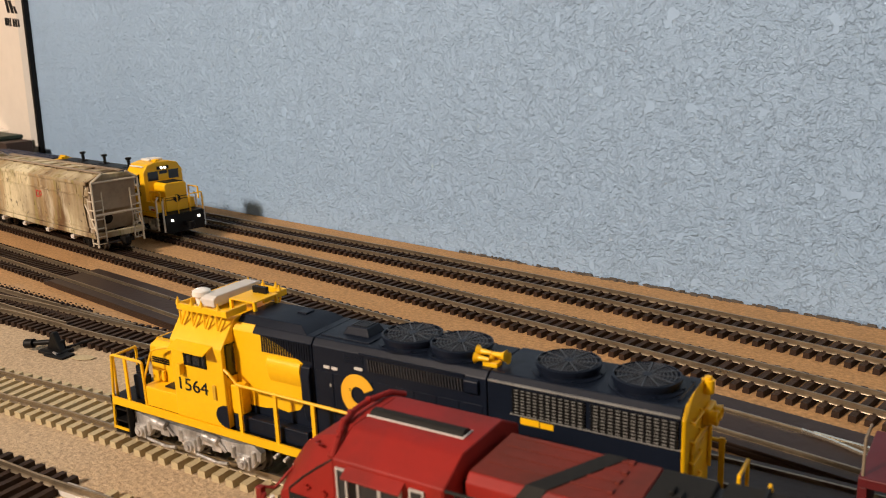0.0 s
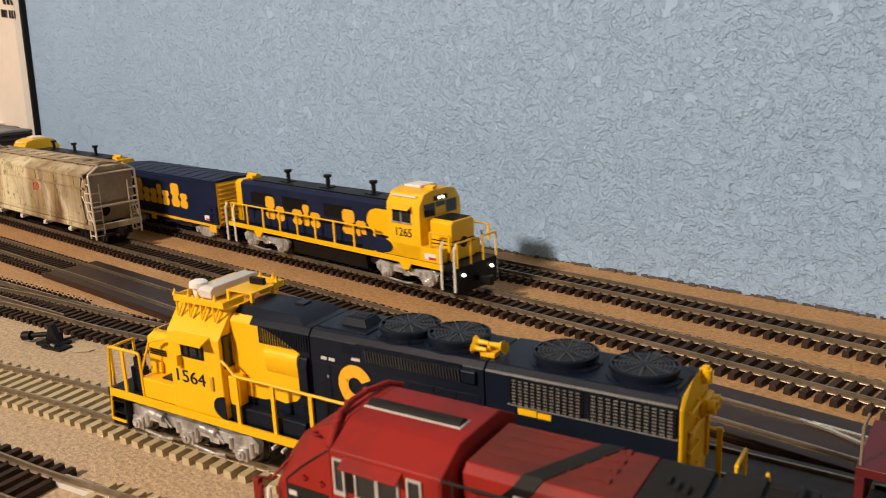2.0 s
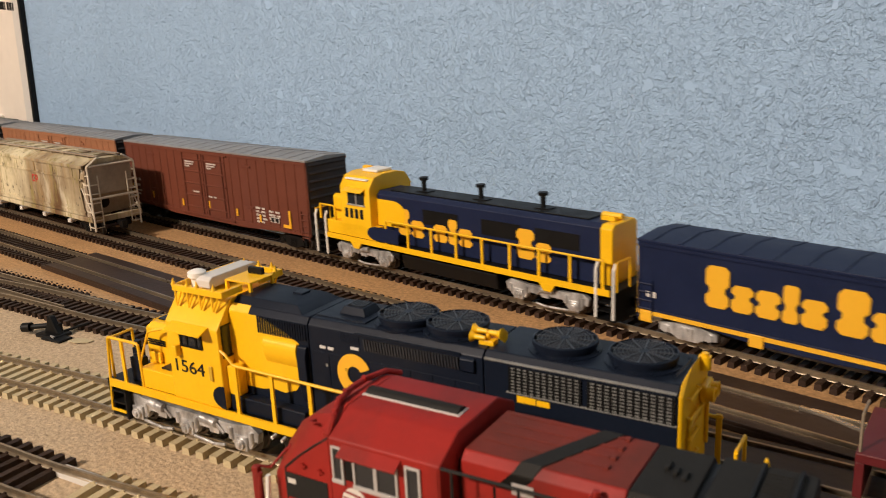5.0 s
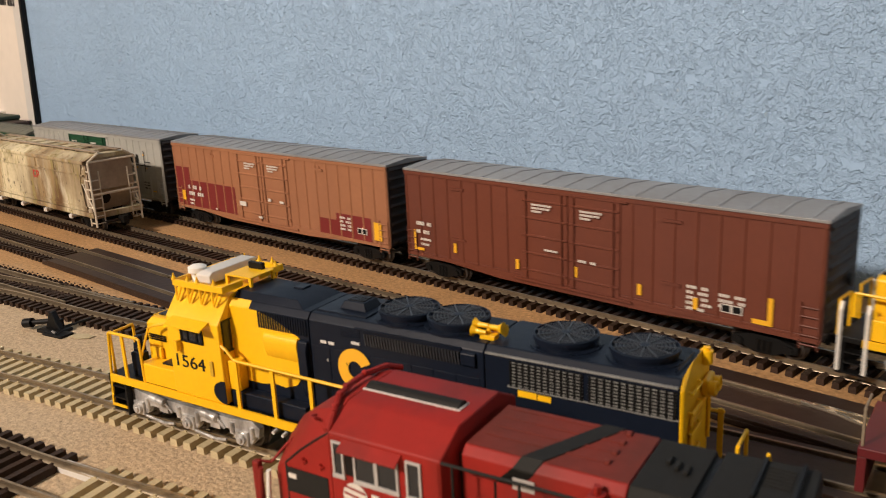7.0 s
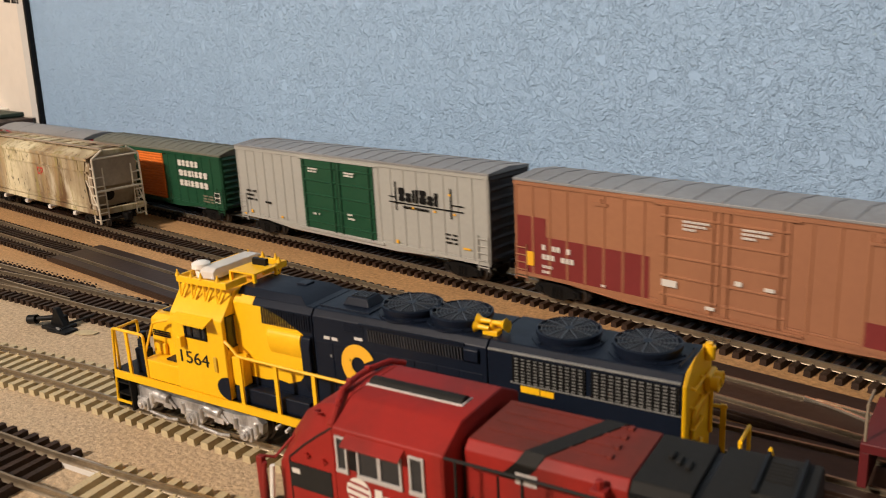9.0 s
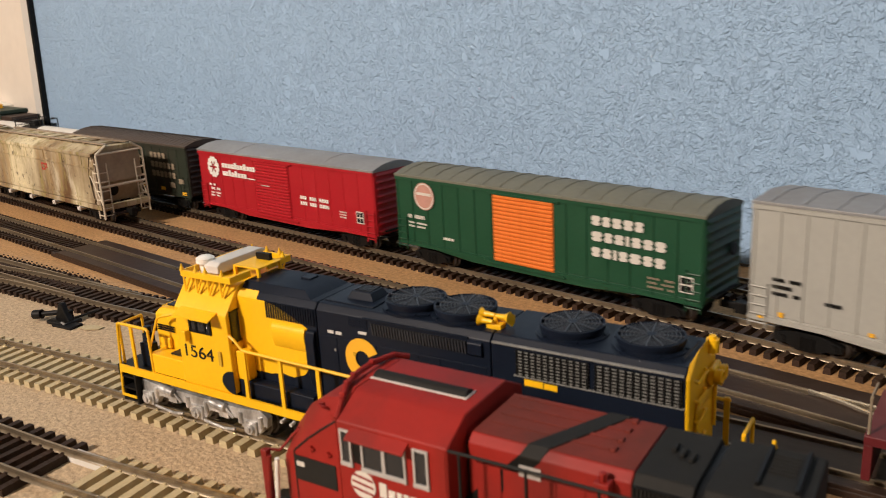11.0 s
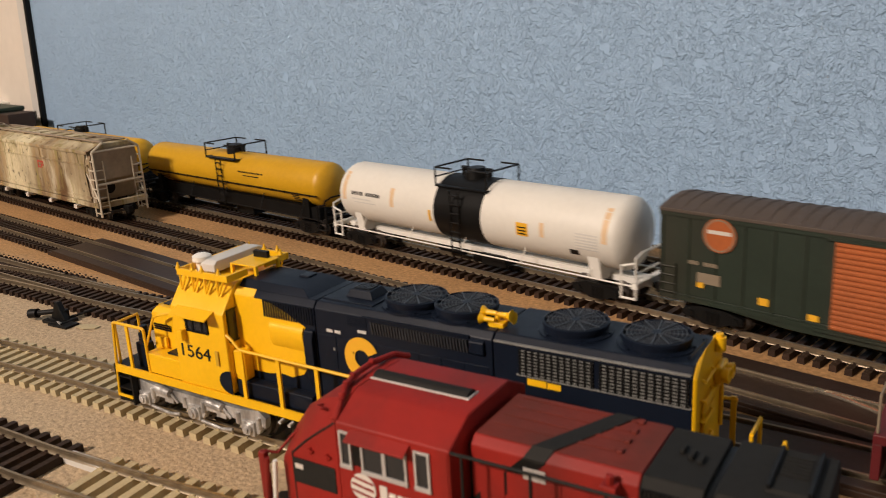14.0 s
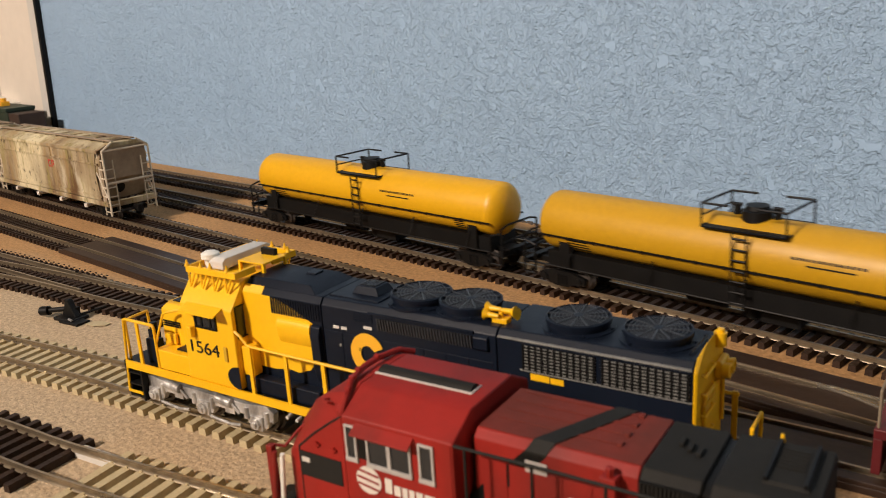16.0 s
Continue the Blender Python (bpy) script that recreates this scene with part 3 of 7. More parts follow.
def far_corner():
    # white panel with a dark edge against the far part of the wall
    pn = thing("white_panel", "tall white panel with a black edge strip against the wall", "panel")
    part("panel_face", Shape().box(-60, -1.75, -0.5, 0, 0, 70), mat("off_white_board", (0.74, 0.67, 0.58), rough=0.6, vary=0.05, scale=8), pn, bevel=0.05)
    part("edge_trim", Shape().box(-1.75, -0.02, -0.55, 0, 0, 70), GREYWHITE, pn, "pale grey edge trim")
    part("edge_strip", Shape().box(0.0, 0.5, -0.54, 0.0, 0, 70), BLACK, pn, "black edge strip")
    part("ledge", Shape().box(-60, -8.5, -2.6, -0.5, 3.2, 4.6), WHITE, pn, bevel=0.1)
    part("side_trim", Shape().box(-15.2, -14.4, -0.8, -0.5, 4.6, 12), GREYWHITE, pn)
    for i in range(3):
        part("logo_bar", Shape().prism([(-4.2 + i * 1.1, 19.0), (-3.5 + i * 1.1, 19.0), (-4.1 + i * 1.1, 21.0 - i * 0.6), (-4.8 + i * 1.1, 21.0 - i * 0.6)], -0.56, -0.5, "y"), BLACK, pn)
    for i, w in enumerate((0.55, 0.5, 0.22, 0.5, 0.5, 0.45)):
        part("lettering_bar", Shape().box(-5.2 + i * 0.72, -5.2 + i * 0.72 + w, -0.56, -0.5, 17.5, 18.4), BLACK, pn)
    pn.matrix_basis = pose(-0.7990, 0.0689, 0, 0, 5.2, 1.66)
    gb = thing("storage_box", "dark green box beside the far end of the track", "box")
    part("box_body", Shape().box(-16, 0, -1.6, 1.6, 0, 4.9), mat("bottle_green_card", (0.02, 0.035, 0.022), rough=0.6, vary=0.1, scale=30), gb, bevel=0.12)
    part("box_lid", Shape().box(-16.1, 0.05, -1.7, 1.7, 4.9, 5.35), mat("bottle_green_lid", (0.022, 0.04, 0.026), rough=0.6, vary=0.1, scale=30), gb, bevel=0.1)
    part("side_block", Shape().box(0.07, 3.0, -1.5, 1.5, 0, 4.8), mat("dark_brown_card", (0.045, 0.026, 0.018), rough=0.7, vary=0.1, scale=30), gb, bevel=0.1)
    gb.matrix_basis = pose(-0.800, 0.033, 0, 0, 0, 1.7)
    kb = thing("small_part", "small yellow metal part lying on a green box", "model part")
    part("part_body", Shape().box(-0.8, 0.8, -0.5, 0.5, 0, 0.5).cyl((0.2, 0, 0.5), (0.2, 0, 0.9), 0.35, 10), LETTER, kb, bevel=0.05)
    kb.matrix_basis = pose(-0.845, 0.03, 0.0535)


far_corner()


def wall_foot():
    """Torn paper and plaster crumbs where the wall meets the table."""
    s = Shape()
    for k in range(170):
        x = random.uniform(-14, 17)
        y = 9.25 + 0.029 * x - abs(random.gauss(0, 0.10))
        w, d, h = random.uniform(0.05, 0.32), random.uniform(0.03, 0.12), random.uniform(0.02, 0.14)
        a = random.uniform(-0.5, 0.5)
        s.add([(x + c * math.cos(a) * w - e * math.sin(a) * d, y + c * math.sin(a) * w + e * math.cos(a) * d, z) for z in (0, h) for e in (-1, 1) for c in (-1, 1 - 0.4 * z / h)],
              [(4, 5, 7, 6), (0, 1, 5, 4), (2, 6, 7, 3), (0, 4, 6, 2), (1, 3, 7, 5)])
    tagged(new("plaster_crumbs", s.mesh("plaster_crumbs", mat("dusty_crumbs", (0.10, 0.085, 0.07), rough=0.9, vary=0.5, scale=300))),
           "dusty plaster crumbs along the foot of the wall", "debris", kind="stuff")


wall_foot()


# ---- rolling stock, in its own space: x forwards along the track, z from the table ----
WHEELS = []


def wheel_set(parent, x, r=0.48, shiny=False):
    s = Shape()
    s.cyl((0, -1.05, 0), (0, 1.05, 0), 0.1, 8)
    for sgn in (-1, 1):
        s.lathe([(sgn * 0.72, r + 0.07), (sgn * 0.76, r + 0.07), (sgn * 0.78, r), (sgn * 0.97, r - 0.015), (sgn * 0.97, r * 0.78), (sgn * 0.9, r * 0.7), (sgn * 0.92, 0.16), (sgn * 1.0, 0.12)],
                0, 0, 20, "y")
    ob = part("wheel_set", s, WHEEL, parent)
    ob.matrix_basis = pose(x * CM, 0, (0.5 + r) * CM)
    ob["radius"] = r
    WHEELS.append(ob)
    return ob


WHEEL = mat("dark_wheel_metal", (0.10, 0.085, 0.075), rough=0.45, metal=0.6, vary=0.2, scale=80)


def freight_truck(parent, x, material=None, base=2.0):
    m = material or BLACK
    s = Shape()
    h = base / 2
    for y in (-1.2, 1.2):
        y0, y1 = y - 0.11, y + 0.11
        s.prism([(-h - 0.32, 0.86), (-h + 0.25, 0.8), (-0.42, 0.62), (0.42, 0.62), (h - 0.25, 0.8), (h + 0.32, 0.86), (h + 0.32, 1.16), (0.5, 1.36),
                 (-0.5, 1.36), (-h - 0.32, 1.16)], y0, y1, "y")
        for q in (-h, h):
            s.cyl((q, y - 0.2, 0.98), (q, y + 0.2, 0.98), 0.17, 10)
        for q in (-0.22, 0, 0.22):
            s.cyl((q, y * 1.09, 0.72), (q, y * 1.09, 1.2), 0.08, 8)
    s.box(-0.3, 0.3, -1.1, 1.1, 0.95, 1.35)
    s.v = [(a + x, b, c) for a, b, c in s.v]
    tr = part("truck", s, m, parent)
    for q in (-h, h):
        wheel_set(tr, x + q)
    return tr


def loco_truck(parent, x, axles, spacing, material):
    """A cast locomotive truck: side frames with axle boxes, springs and brake cylinders."""
    h = spacing * (axles - 1) / 2
    s = Shape()
    for sg in (-1, 1):
        y = 1.3 * sg
        a, b = y - 0.12, y + 0.12
        # cast side frame: a deep bar that drops to a pedestal at each axle
        low = []
        for k in range(axles):
            q = -h + k * spacing
            low += [(q - 0.62, 1.2), (q - 0.36, 0.86), (q + 0.36, 0.86), (q + 0.62, 1.2)]
        s.prism([(-h - 0.78, 1.5), (-h - 0.7, 1.12)] + low + [(h + 0.7, 1.12), (h + 0.78, 1.5), (h + 0.45, 1.72), (h - 0.5, 1.6), (-h + 0.5, 1.6), (-h - 0.45, 1.72)], a, b, "y")
        for k in range(axles):
            q = -h + k * spacing
            s.box(q - 0.27, q + 0.27, y - 0.2, y + 0.2, 0.78, 1.28)
            s.cyl((q, y - 0.3, 1.03), (q, y + 0.3, 1.03), 0.2, 14)
            s.cyl((q, y + 0.3 * sg, 1.03), (q, y + 0.36 * sg, 1.03), 0.11, 10)
            for d in (-0.46, 0.46):
                s.cyl((q + d, y * 1.1, 1.1), (q + d, y * 1.1, 1.5), 0.1, 10)
            if k < axles - 1:
                mid = q + spacing / 2
                s.cyl((mid - 0.5, y * 1.15, 1.6), (mid + 0.2, y * 1.15, 1.52), 0.16, 14)
                s.cyl((mid + 0.2, y * 1.15, 1.52), (mid + 0.5, y * 1.13, 1.2), 0.05, 8)
                s.tube([(q + 0.3, y * 1.12, 0.78), (mid, y * 1.12, 0.7), (mid + 0.5, y * 1.12, 0.78)], 0.06, 8)
                s.box(mid - 0.2, mid + 0.25, y - 0.16, y + 0.16, 1.1, 1.5)
    s.v = [(p + x, q, r) for p, q, r in s.v]
    tr = part("truck", s, material, parent, "silver-painted cast truck frame" if material is SILVER else "", bevel=0.02)
    part("bolster", Shape().box(x - h - 0.3, x + h + 0.3, -1.0, 1.0, 0.95, 1.6), BLACK, parent)
    for k in range(axles):
        wheel_set(tr, x - h + k * spacing, 0.55)
    return tr


def coupler(parent, x, sign):
    s = Shape().box(min(x, x + sign * 0.75), max(x, x + sign * 0.75), -0.13, 0.13, 1.22, 1.5)
    s.prism([(x + sign * 0.7, -0.28), (x + sign * 1.02, -0.24), (x + sign * 1.05, 0.05), (x + sign * 0.92, 0.1), (x + sign * 0.9, 0.26), (x + sign * 0.7, 0.24)], 1.12, 1.6, "z")
    return part("coupler", s, BLACK, parent, bevel=0.03)


def ladder(parent, x, y, z0, z1, material, w=0.7, rungs=4, axis="x", r=0.035):
    s = Shape()
    d = w / 2
    def p(o, z):
        return (x + o, y, z) if axis == "x" else (x, y + o, z)
    s.tube([p(-d, z0), p(-d, z1)], r)
    s.tube([p(d, z0), p(d, z1)], r)
    for k in range(rungs):
        z = z0 + (k + 0.5) * (z1 - z0) / rungs
        s.tube([p(-d, z), p(d, z)], r)
    return part("ladder", s, material, parent)


def marks(parent, rects, y, material, name="stencil_mark", depth=0.012):
    """Flat painted marks on a side, each a thin plate: x0, x1, z0, z1."""
    for x0, x1, z0, z1 in rects:
        part(name, Shape().box(x0, x1, min(y, y + math.copysign(depth, y)), max(y, y + math.copysign(depth, y)), z0, z1), material, parent)


def stencil_rows(parent, x, z, rows, y, material, h=0.16, gap=0.1, glyph=0.12):
    """Rows of unreadable stencilled characters, each row one strip of short bars."""
    for k, groups in enumerate(rows):
        s, xx = Shape(), x
        for n in groups:
            for _ in range(n):
                s.box(xx, xx + glyph, min(y, y * 1.004), max(y, y * 1.004), z - k * (h + gap) - h, z - k * (h + gap))
                xx += glyph * 1.3
            xx += glyph * 1.6
        tagged(part("stencil_line", s, material, parent), kind="stuff")


def boxcar(label, length, width, zb, zt, body_m, roof_m, end_m, ribs, door, door_m, roof="flat", rib_w=0.07, rib_d=0.05, sill_m=None, group="freight cars of the moving train", roof_ribs=14, truck_m=None):
    car = thing("boxcar", label, "freight car", group)
    L, W = length / 2, width / 2
    body = Shape().box(-L, L, -W, W, zb + 0.25, zt - 0.12)
    body.prism([(-L, zb + 0.25), (-L, zb + 0.02), (-L + 2.4, zb - 0.02), (-door[0] - 1.5, zb - 0.28), (door[1] + 1.5, zb - 0.28), (L - 2.4, zb - 0.02), (L, zb + 0.02), (L, zb + 0.25)], -W, -W + 0.08, "y")
    body.prism([(-L, zb + 0.25), (-L, zb + 0.02), (-L + 2.4, zb - 0.02), (-door[0] - 1.5, zb - 0.28), (door[1] + 1.5, zb - 0.28), (L - 2.4, zb - 0.02), (L, zb + 0.02), (L, zb + 0.25)], W - 0.08, W, "y")
    part("body", body, body_m, car, bevel=0.03)
    part("underframe", Shape().box(-L + 0.3, L - 0.3, -0.35, 0.35, zb - 0.25, zb + 0.25).box(-L * 0.5, -L * 0.2, -1.0, 0.9, zb - 0.5, zb).cyl((0.6, 0.4, zb - 0.25), (2.4, 0.4, zb - 0.25), 0.25, 12), BLACK, car)
    # roof
    if roof == "flat":
        prof = [(-W - 0.03, zt - 0.18), (W + 0.03, zt - 0.18), (W + 0.03, zt - 0.06), (0, zt + 0.1), (-W - 0.03, zt - 0.06)]
    else:
        prof = [(-W - 0.05, zt - 0.2), (W + 0.05, zt - 0.2), (W + 0.05, zt - 0.06), (W * 0.5, zt + 0.2), (0, zt + 0.28), (-W * 0.5, zt + 0.2), (-W - 0.05, zt - 0.06)]
    top = part("roof", Shape().prism(prof, -L - 0.05, L + 0.05), roof_m, car, bevel=0.02)
    hi = 0.1 if roof == "flat" else 0.28
    rr = Shape()
    rz = [(-W, zt - 0.07), (0, zt + hi - 0.02), (W, zt - 0.07), (W, zt - 0.03), (0, zt + hi + 0.03), (-W, zt - 0.03)] if roof == "flat" else \
         [(-W, zt - 0.08), (-W * 0.5, zt + 0.19), (0, zt + 0.27), (W * 0.5, zt + 0.19), (W, zt - 0.08), (W, zt - 0.03), (W * 0.5, zt + 0.23), (0, zt + 0.31), (-W * 0.5, zt + 0.23), (-W, zt - 0.03)]
    rr.prism(rz, -0.06, 0.06)
    rme = rr.mesh("roof_rib", roof_m)
    for k in range(roof_ribs):
        piece("roof_rib", rme, top, -L + (k + 0.5) * length / roof_ribs)
    # side ribs, cut out round the doors
    rib = Shape().prism([(-rib_w, 0), (rib_w, 0), (rib_w * 0.6, -rib_d), (-rib_w * 0.6, -rib_d)], zb + 0.1, zt - 0.35, "z").mesh("side_rib", body_m)
    for k in range(ribs + 1):
        x = -L + 0.12 + k * (length - 0.24) / ribs
        if -door[0] - 0.1 < x < door[1] + 0.1:
            continue
        piece("side_rib", rib, car, x, -W)
        piece("side_rib", rib, car, x, W, 0, math.pi)
    for y in (-W, W):
        sg = math.copysign(1, y)
        part("top_chord", Shape().box(-L, L, min(y, y + sg * 0.06), max(y, y + sg * 0.06), zt - 0.36, zt - 0.2), body_m, car)
        part("side_sill", Shape().box(-L, L, min(y, y + sg * 0.05), max(y, y + sg * 0.05), zb - 0.02, zb + 0.16), sill_m or body_m, car)
    # doors
    dz0, dz1 = zb + 0.12, zt - 0.42
    for y in (-W, W):
        sg = math.copysign(1, y)
        y0, y1 = (y - 0.07, y - 0.005) if sg < 0 else (y + 0.005, y + 0.07)
        for a, b in door[2]:
            d = part("door", Shape().box(a, b, y0, y1, dz0, dz1), door_m, car, bevel=0.02)
            n = door[3]
            for k in range(n):
                z = dz0 + (k + 0.5) * (dz1 - dz0) / n
                hh = 0.42 * (dz1 - dz0) / n if n > 8 else 0.07
                part("door_rib", Shape().prism([(y0 if sg < 0 else y1, z - hh), (y0 if sg < 0 else y1, z + hh), ((y0 if sg < 0 else y1) + sg * 0.055, z + hh * 0.4), ((y0 if sg < 0 else y1) + sg * 0.055, z - hh * 0.4)], a + 0.06, b - 0.06), door_m, d)
            if n < 8:
                for q in (a + 0.3, b - 0.3):
                    part("lock_rod", Shape().cyl((q, y0 - 0.06 if sg < 0 else y1 + 0.06, dz0), (q, y0 - 0.06 if sg < 0 else y1 + 0.06, dz1), 0.045, 8), door_m, d)
        if not door[2]:
            continue
        part("door_track", Shape().box(-door[0] - 0.6, door[1] + 0.6, min(y, y + sg * 0.13), max(y, y + sg * 0.13), dz0 - 0.16, dz0 - 0.05), body_m, car)
        part("door_track", Shape().box(-door[0] - 0.3, door[1] + 0.3, min(y, y + sg * 0.12), max(y, y + sg * 0.12), dz1 + 0.01, dz1 + 0.1), body_m, car)
    # corrugated ends
    for sx in (-1, 1):
        x = sx * L
        e = part("end_wall", Shape().box(min(x, x + sx * 0.03), max(x, x + sx * 0.03), -W + 0.05, W - 0.05, zb + 0.1, zt - 0.2), end_m, car)
        n = 9
        for k in range(n):
            z = zb + 0.35 + k * (zt - zb - 0.75) / (n - 1)
            part("end_rib", Shape().prism([(sx * (L + 0.03), z - 0.13), (sx * (L + 0.1), z), (sx * (L + 0.03), z + 0.13)], -W + 0.2, W - 0.2, "y"), end_m, e)
        ladder(car, sx * (L - 0.42), -W - 0.07, zb - 0.3, zb + 1.55, body_m, 0.66, 5)
        ladder(car, sx * (L - 0.42), W + 0.07, zb - 0.3, zb + 1.55, body_m, 0.66, 5)
        part("crossover_platform", Shape().box(min(x, x + sx * 0.28), max(x, x + sx * 0.28), -1.1, 1.1, zb + 0.28, zb + 0.33), BLACK, car)
        part("brake_wheel", Shape().cyl((x + sx * 0.15, 0.7, zb + 2.0), (x + sx * 0.2, 0.7, zb + 2.0), 0.28, 14), BLACK, car)
        coupler(car, x, sx)
        freight_truck(car, sx * (L - 2.25), truck_m)
    return car


def word_blocks(parent, x, z, widths, heights, y, material, gap=0.09, depth=0.03, slots=True):
    """A painted railway name as plain waisted slabs of the characters' size."""
    y0, y1 = sorted((y, y + math.copysign(depth, y)))
    for k, (w, h) in enumerate(zip(widths, heights)):
        if w > 0:
            s = Shape()
            if not slots or w < 0.3 or h < 0.3:
                s.box(x, x + w * 0.95, y0, y1, z, z + h)
            else:
                # a solid slab with clipped corners and a shallow waist
                c, n, m = 0.18 * w, 0.16 * w, (0.42, 0.56, 0.5)[k % 3] * h
                half = [(w - c, 0), (w, c), (w, m - 0.14 * h), (w - n, m - 0.06 * h), (w - n, m + 0.06 * h), (w, m + 0.14 * h), (w, h - c), (w - c, h)]
                s.prism([(x + p, z + q) for p, q in half] + [(x + w - p, z + q) for p, q in half[::-1]], y0, y1, "y")
            part("name_shape", s, material, parent)
        x += abs(w) + gap


def hicube_brown():
    c = boxcar("weathered oxide-brown high-cube boxcar with a silver roof", 22.0, 3.24, 1.65, 6.45, BROWN, GALV, BROWN_END, 22, (3.0, 2.45, [(-3.0, -0.35), (-0.28, 2.4)], 5), BROWN, roof_ribs=18)
    y = -1.70
    stencil_rows(c, -10.2, 3.6, [(4, 2), (2, 3)], y, STENCIL, 0.2, 0.25)
    stencil_rows(c, -9.9, 2.7, [(5,), (4,)], y, STENCIL, 0.12, 0.15)
    stencil_rows(c, 5.6, 3.0, [(3, 2), (2, 3), (3, 2), (3, 3), (2, 2)], y, STENCIL, 0.13, 0.1)
    stencil_rows(c, 7.0, 2.9, [(3, 3), (4, 2), (2, 3)], y, STENCIL, 0.13, 0.1)
    for x in (-2.3, 0.4):
        stencil_rows(c, x, 5.5, [(10,), (9,), (5,)], -1.80, STENCIL, 0.1, 0.06, 0.09)
    stencil_rows(c, -1.6, 3.4, [(5,)], -1.80, STENCIL, 0.1, 0.06)
    stencil_rows(c, 0.3, 3.2, [(3, 2)], -1.80, STENCIL, 0.12, 0.06)
    marks(c, [(-10.4, -10.25, 2.05, 3.1), (-10.4, -9.7, 2.0, 2.15), (9.0, 9.2, 2.0, 3.1), (8.4, 9.2, 1.95, 2.15), (-7.5, -7.3, 2.25, 2.75), (-3.4, -3.2, 2.1, 2.6), (3.3, 3.5, 2.1, 2.6), (5.9, 6.1, 2.0, 2.5), (0.0, 0.2, 2.3, 2.8)], -1.70, LETTER, "yellow_mark")
    marks(c, [(7.1, 8.0, 2.15, 2.5)], -1.70, STENCIL, "data_panel")
    marks(c, [(7.15, 7.5, 2.19, 2.46), (7.6, 7.95, 2.19, 2.46)], -1.715, BLACK, "data_panel_field")
    for x0, z0 in ((-7.6, 5.55), (4.4, 5.5), (-7.6, 2.9), (4.4, 2.8)):
        part("access_hatch", Shape().box(x0, x0 + 0.9, -1.70, -1.62, z0, z0 + 0.12), BROWN, c)
    return c


def hicube_tan():
    c = boxcar("faded salmon high-cube boxcar with maroon patches and a grey roof", 22.2, 3.24, 1.65, 6.45, TAN, GALV, BROWN_END, 22, (3.2, 2.3, [(-3.2, -0.5), (-0.43, 2.25)], 5), TAN, roof_ribs=18)
    # repainted patches
    for a, b, z0, z1 in ((-11.0, -9.2, 1.75, 4.6), (-9.2, -3.7, 1.75, 3.7), (5.0, 6.6, 1.75, 2.75), (6.6, 9.6, 1.75, 3.2)):
        part("paint_patch", Shape().box(a, b, -1.645, -1.615, z0, z1), PATCH, c, "maroon repainted patch")
    for x in (0.4 - 2.5, 0.4):
        stencil_rows(c, x, 5.55, [(10,), (9,), (5,)], -1.80, STENCIL, 0.1, 0.06, 0.09)
    stencil_rows(c, -9.4, 3.35, [(1, 2, 1), (3, 3)], -1.70, STENCIL, 0.26, 0.2, 0.2)
    stencil_rows(c, -9.4, 2.35, [(4,), (3,)], -1.70, STENCIL, 0.14, 0.12)
    stencil_rows(c, 7.0, 3.05, [(3, 2), (2, 3), (3, 2), (3, 2)], -1.70, STENCIL, 0.13, 0.1)
    marks(c, [(-3.0, -2.3, 2.6, 2.9), (-1.0, -0.6, 1.95, 2.1), (0.2, 0.5, 3.2, 3.4), (1.4, 1.8, 3.2, 3.35), (-6.0, -5.8, 1.95, 2.05)], -1.80, STENCIL, "scuff")
    marks(c, [(9.9, 10.5, 2.0, 3.05), (-10.3, -9.9, 2.2, 2.9)], -1.70, LETTER, "yellow_mark")
    marks(c, [(8.5, 9.3, 2.2, 2.55)], -1.70, STENCIL, "data_panel")
    marks(c, [(8.55, 8.85, 2.24, 2.51), (8.95, 9.25, 2.24, 2.51)], -1.715, BLACK, "data_panel_field")
    for x0 in (-6.5, 5.0):
        part("access_hatch", Shape().box(x0, x0 + 0.7, -1.70, -1.62, 5.6, 5.72).box(x0 + 0.3, x0 + 0.4, -1.70, -1.62, 5.6, 5.9), TAN, c)
    return c


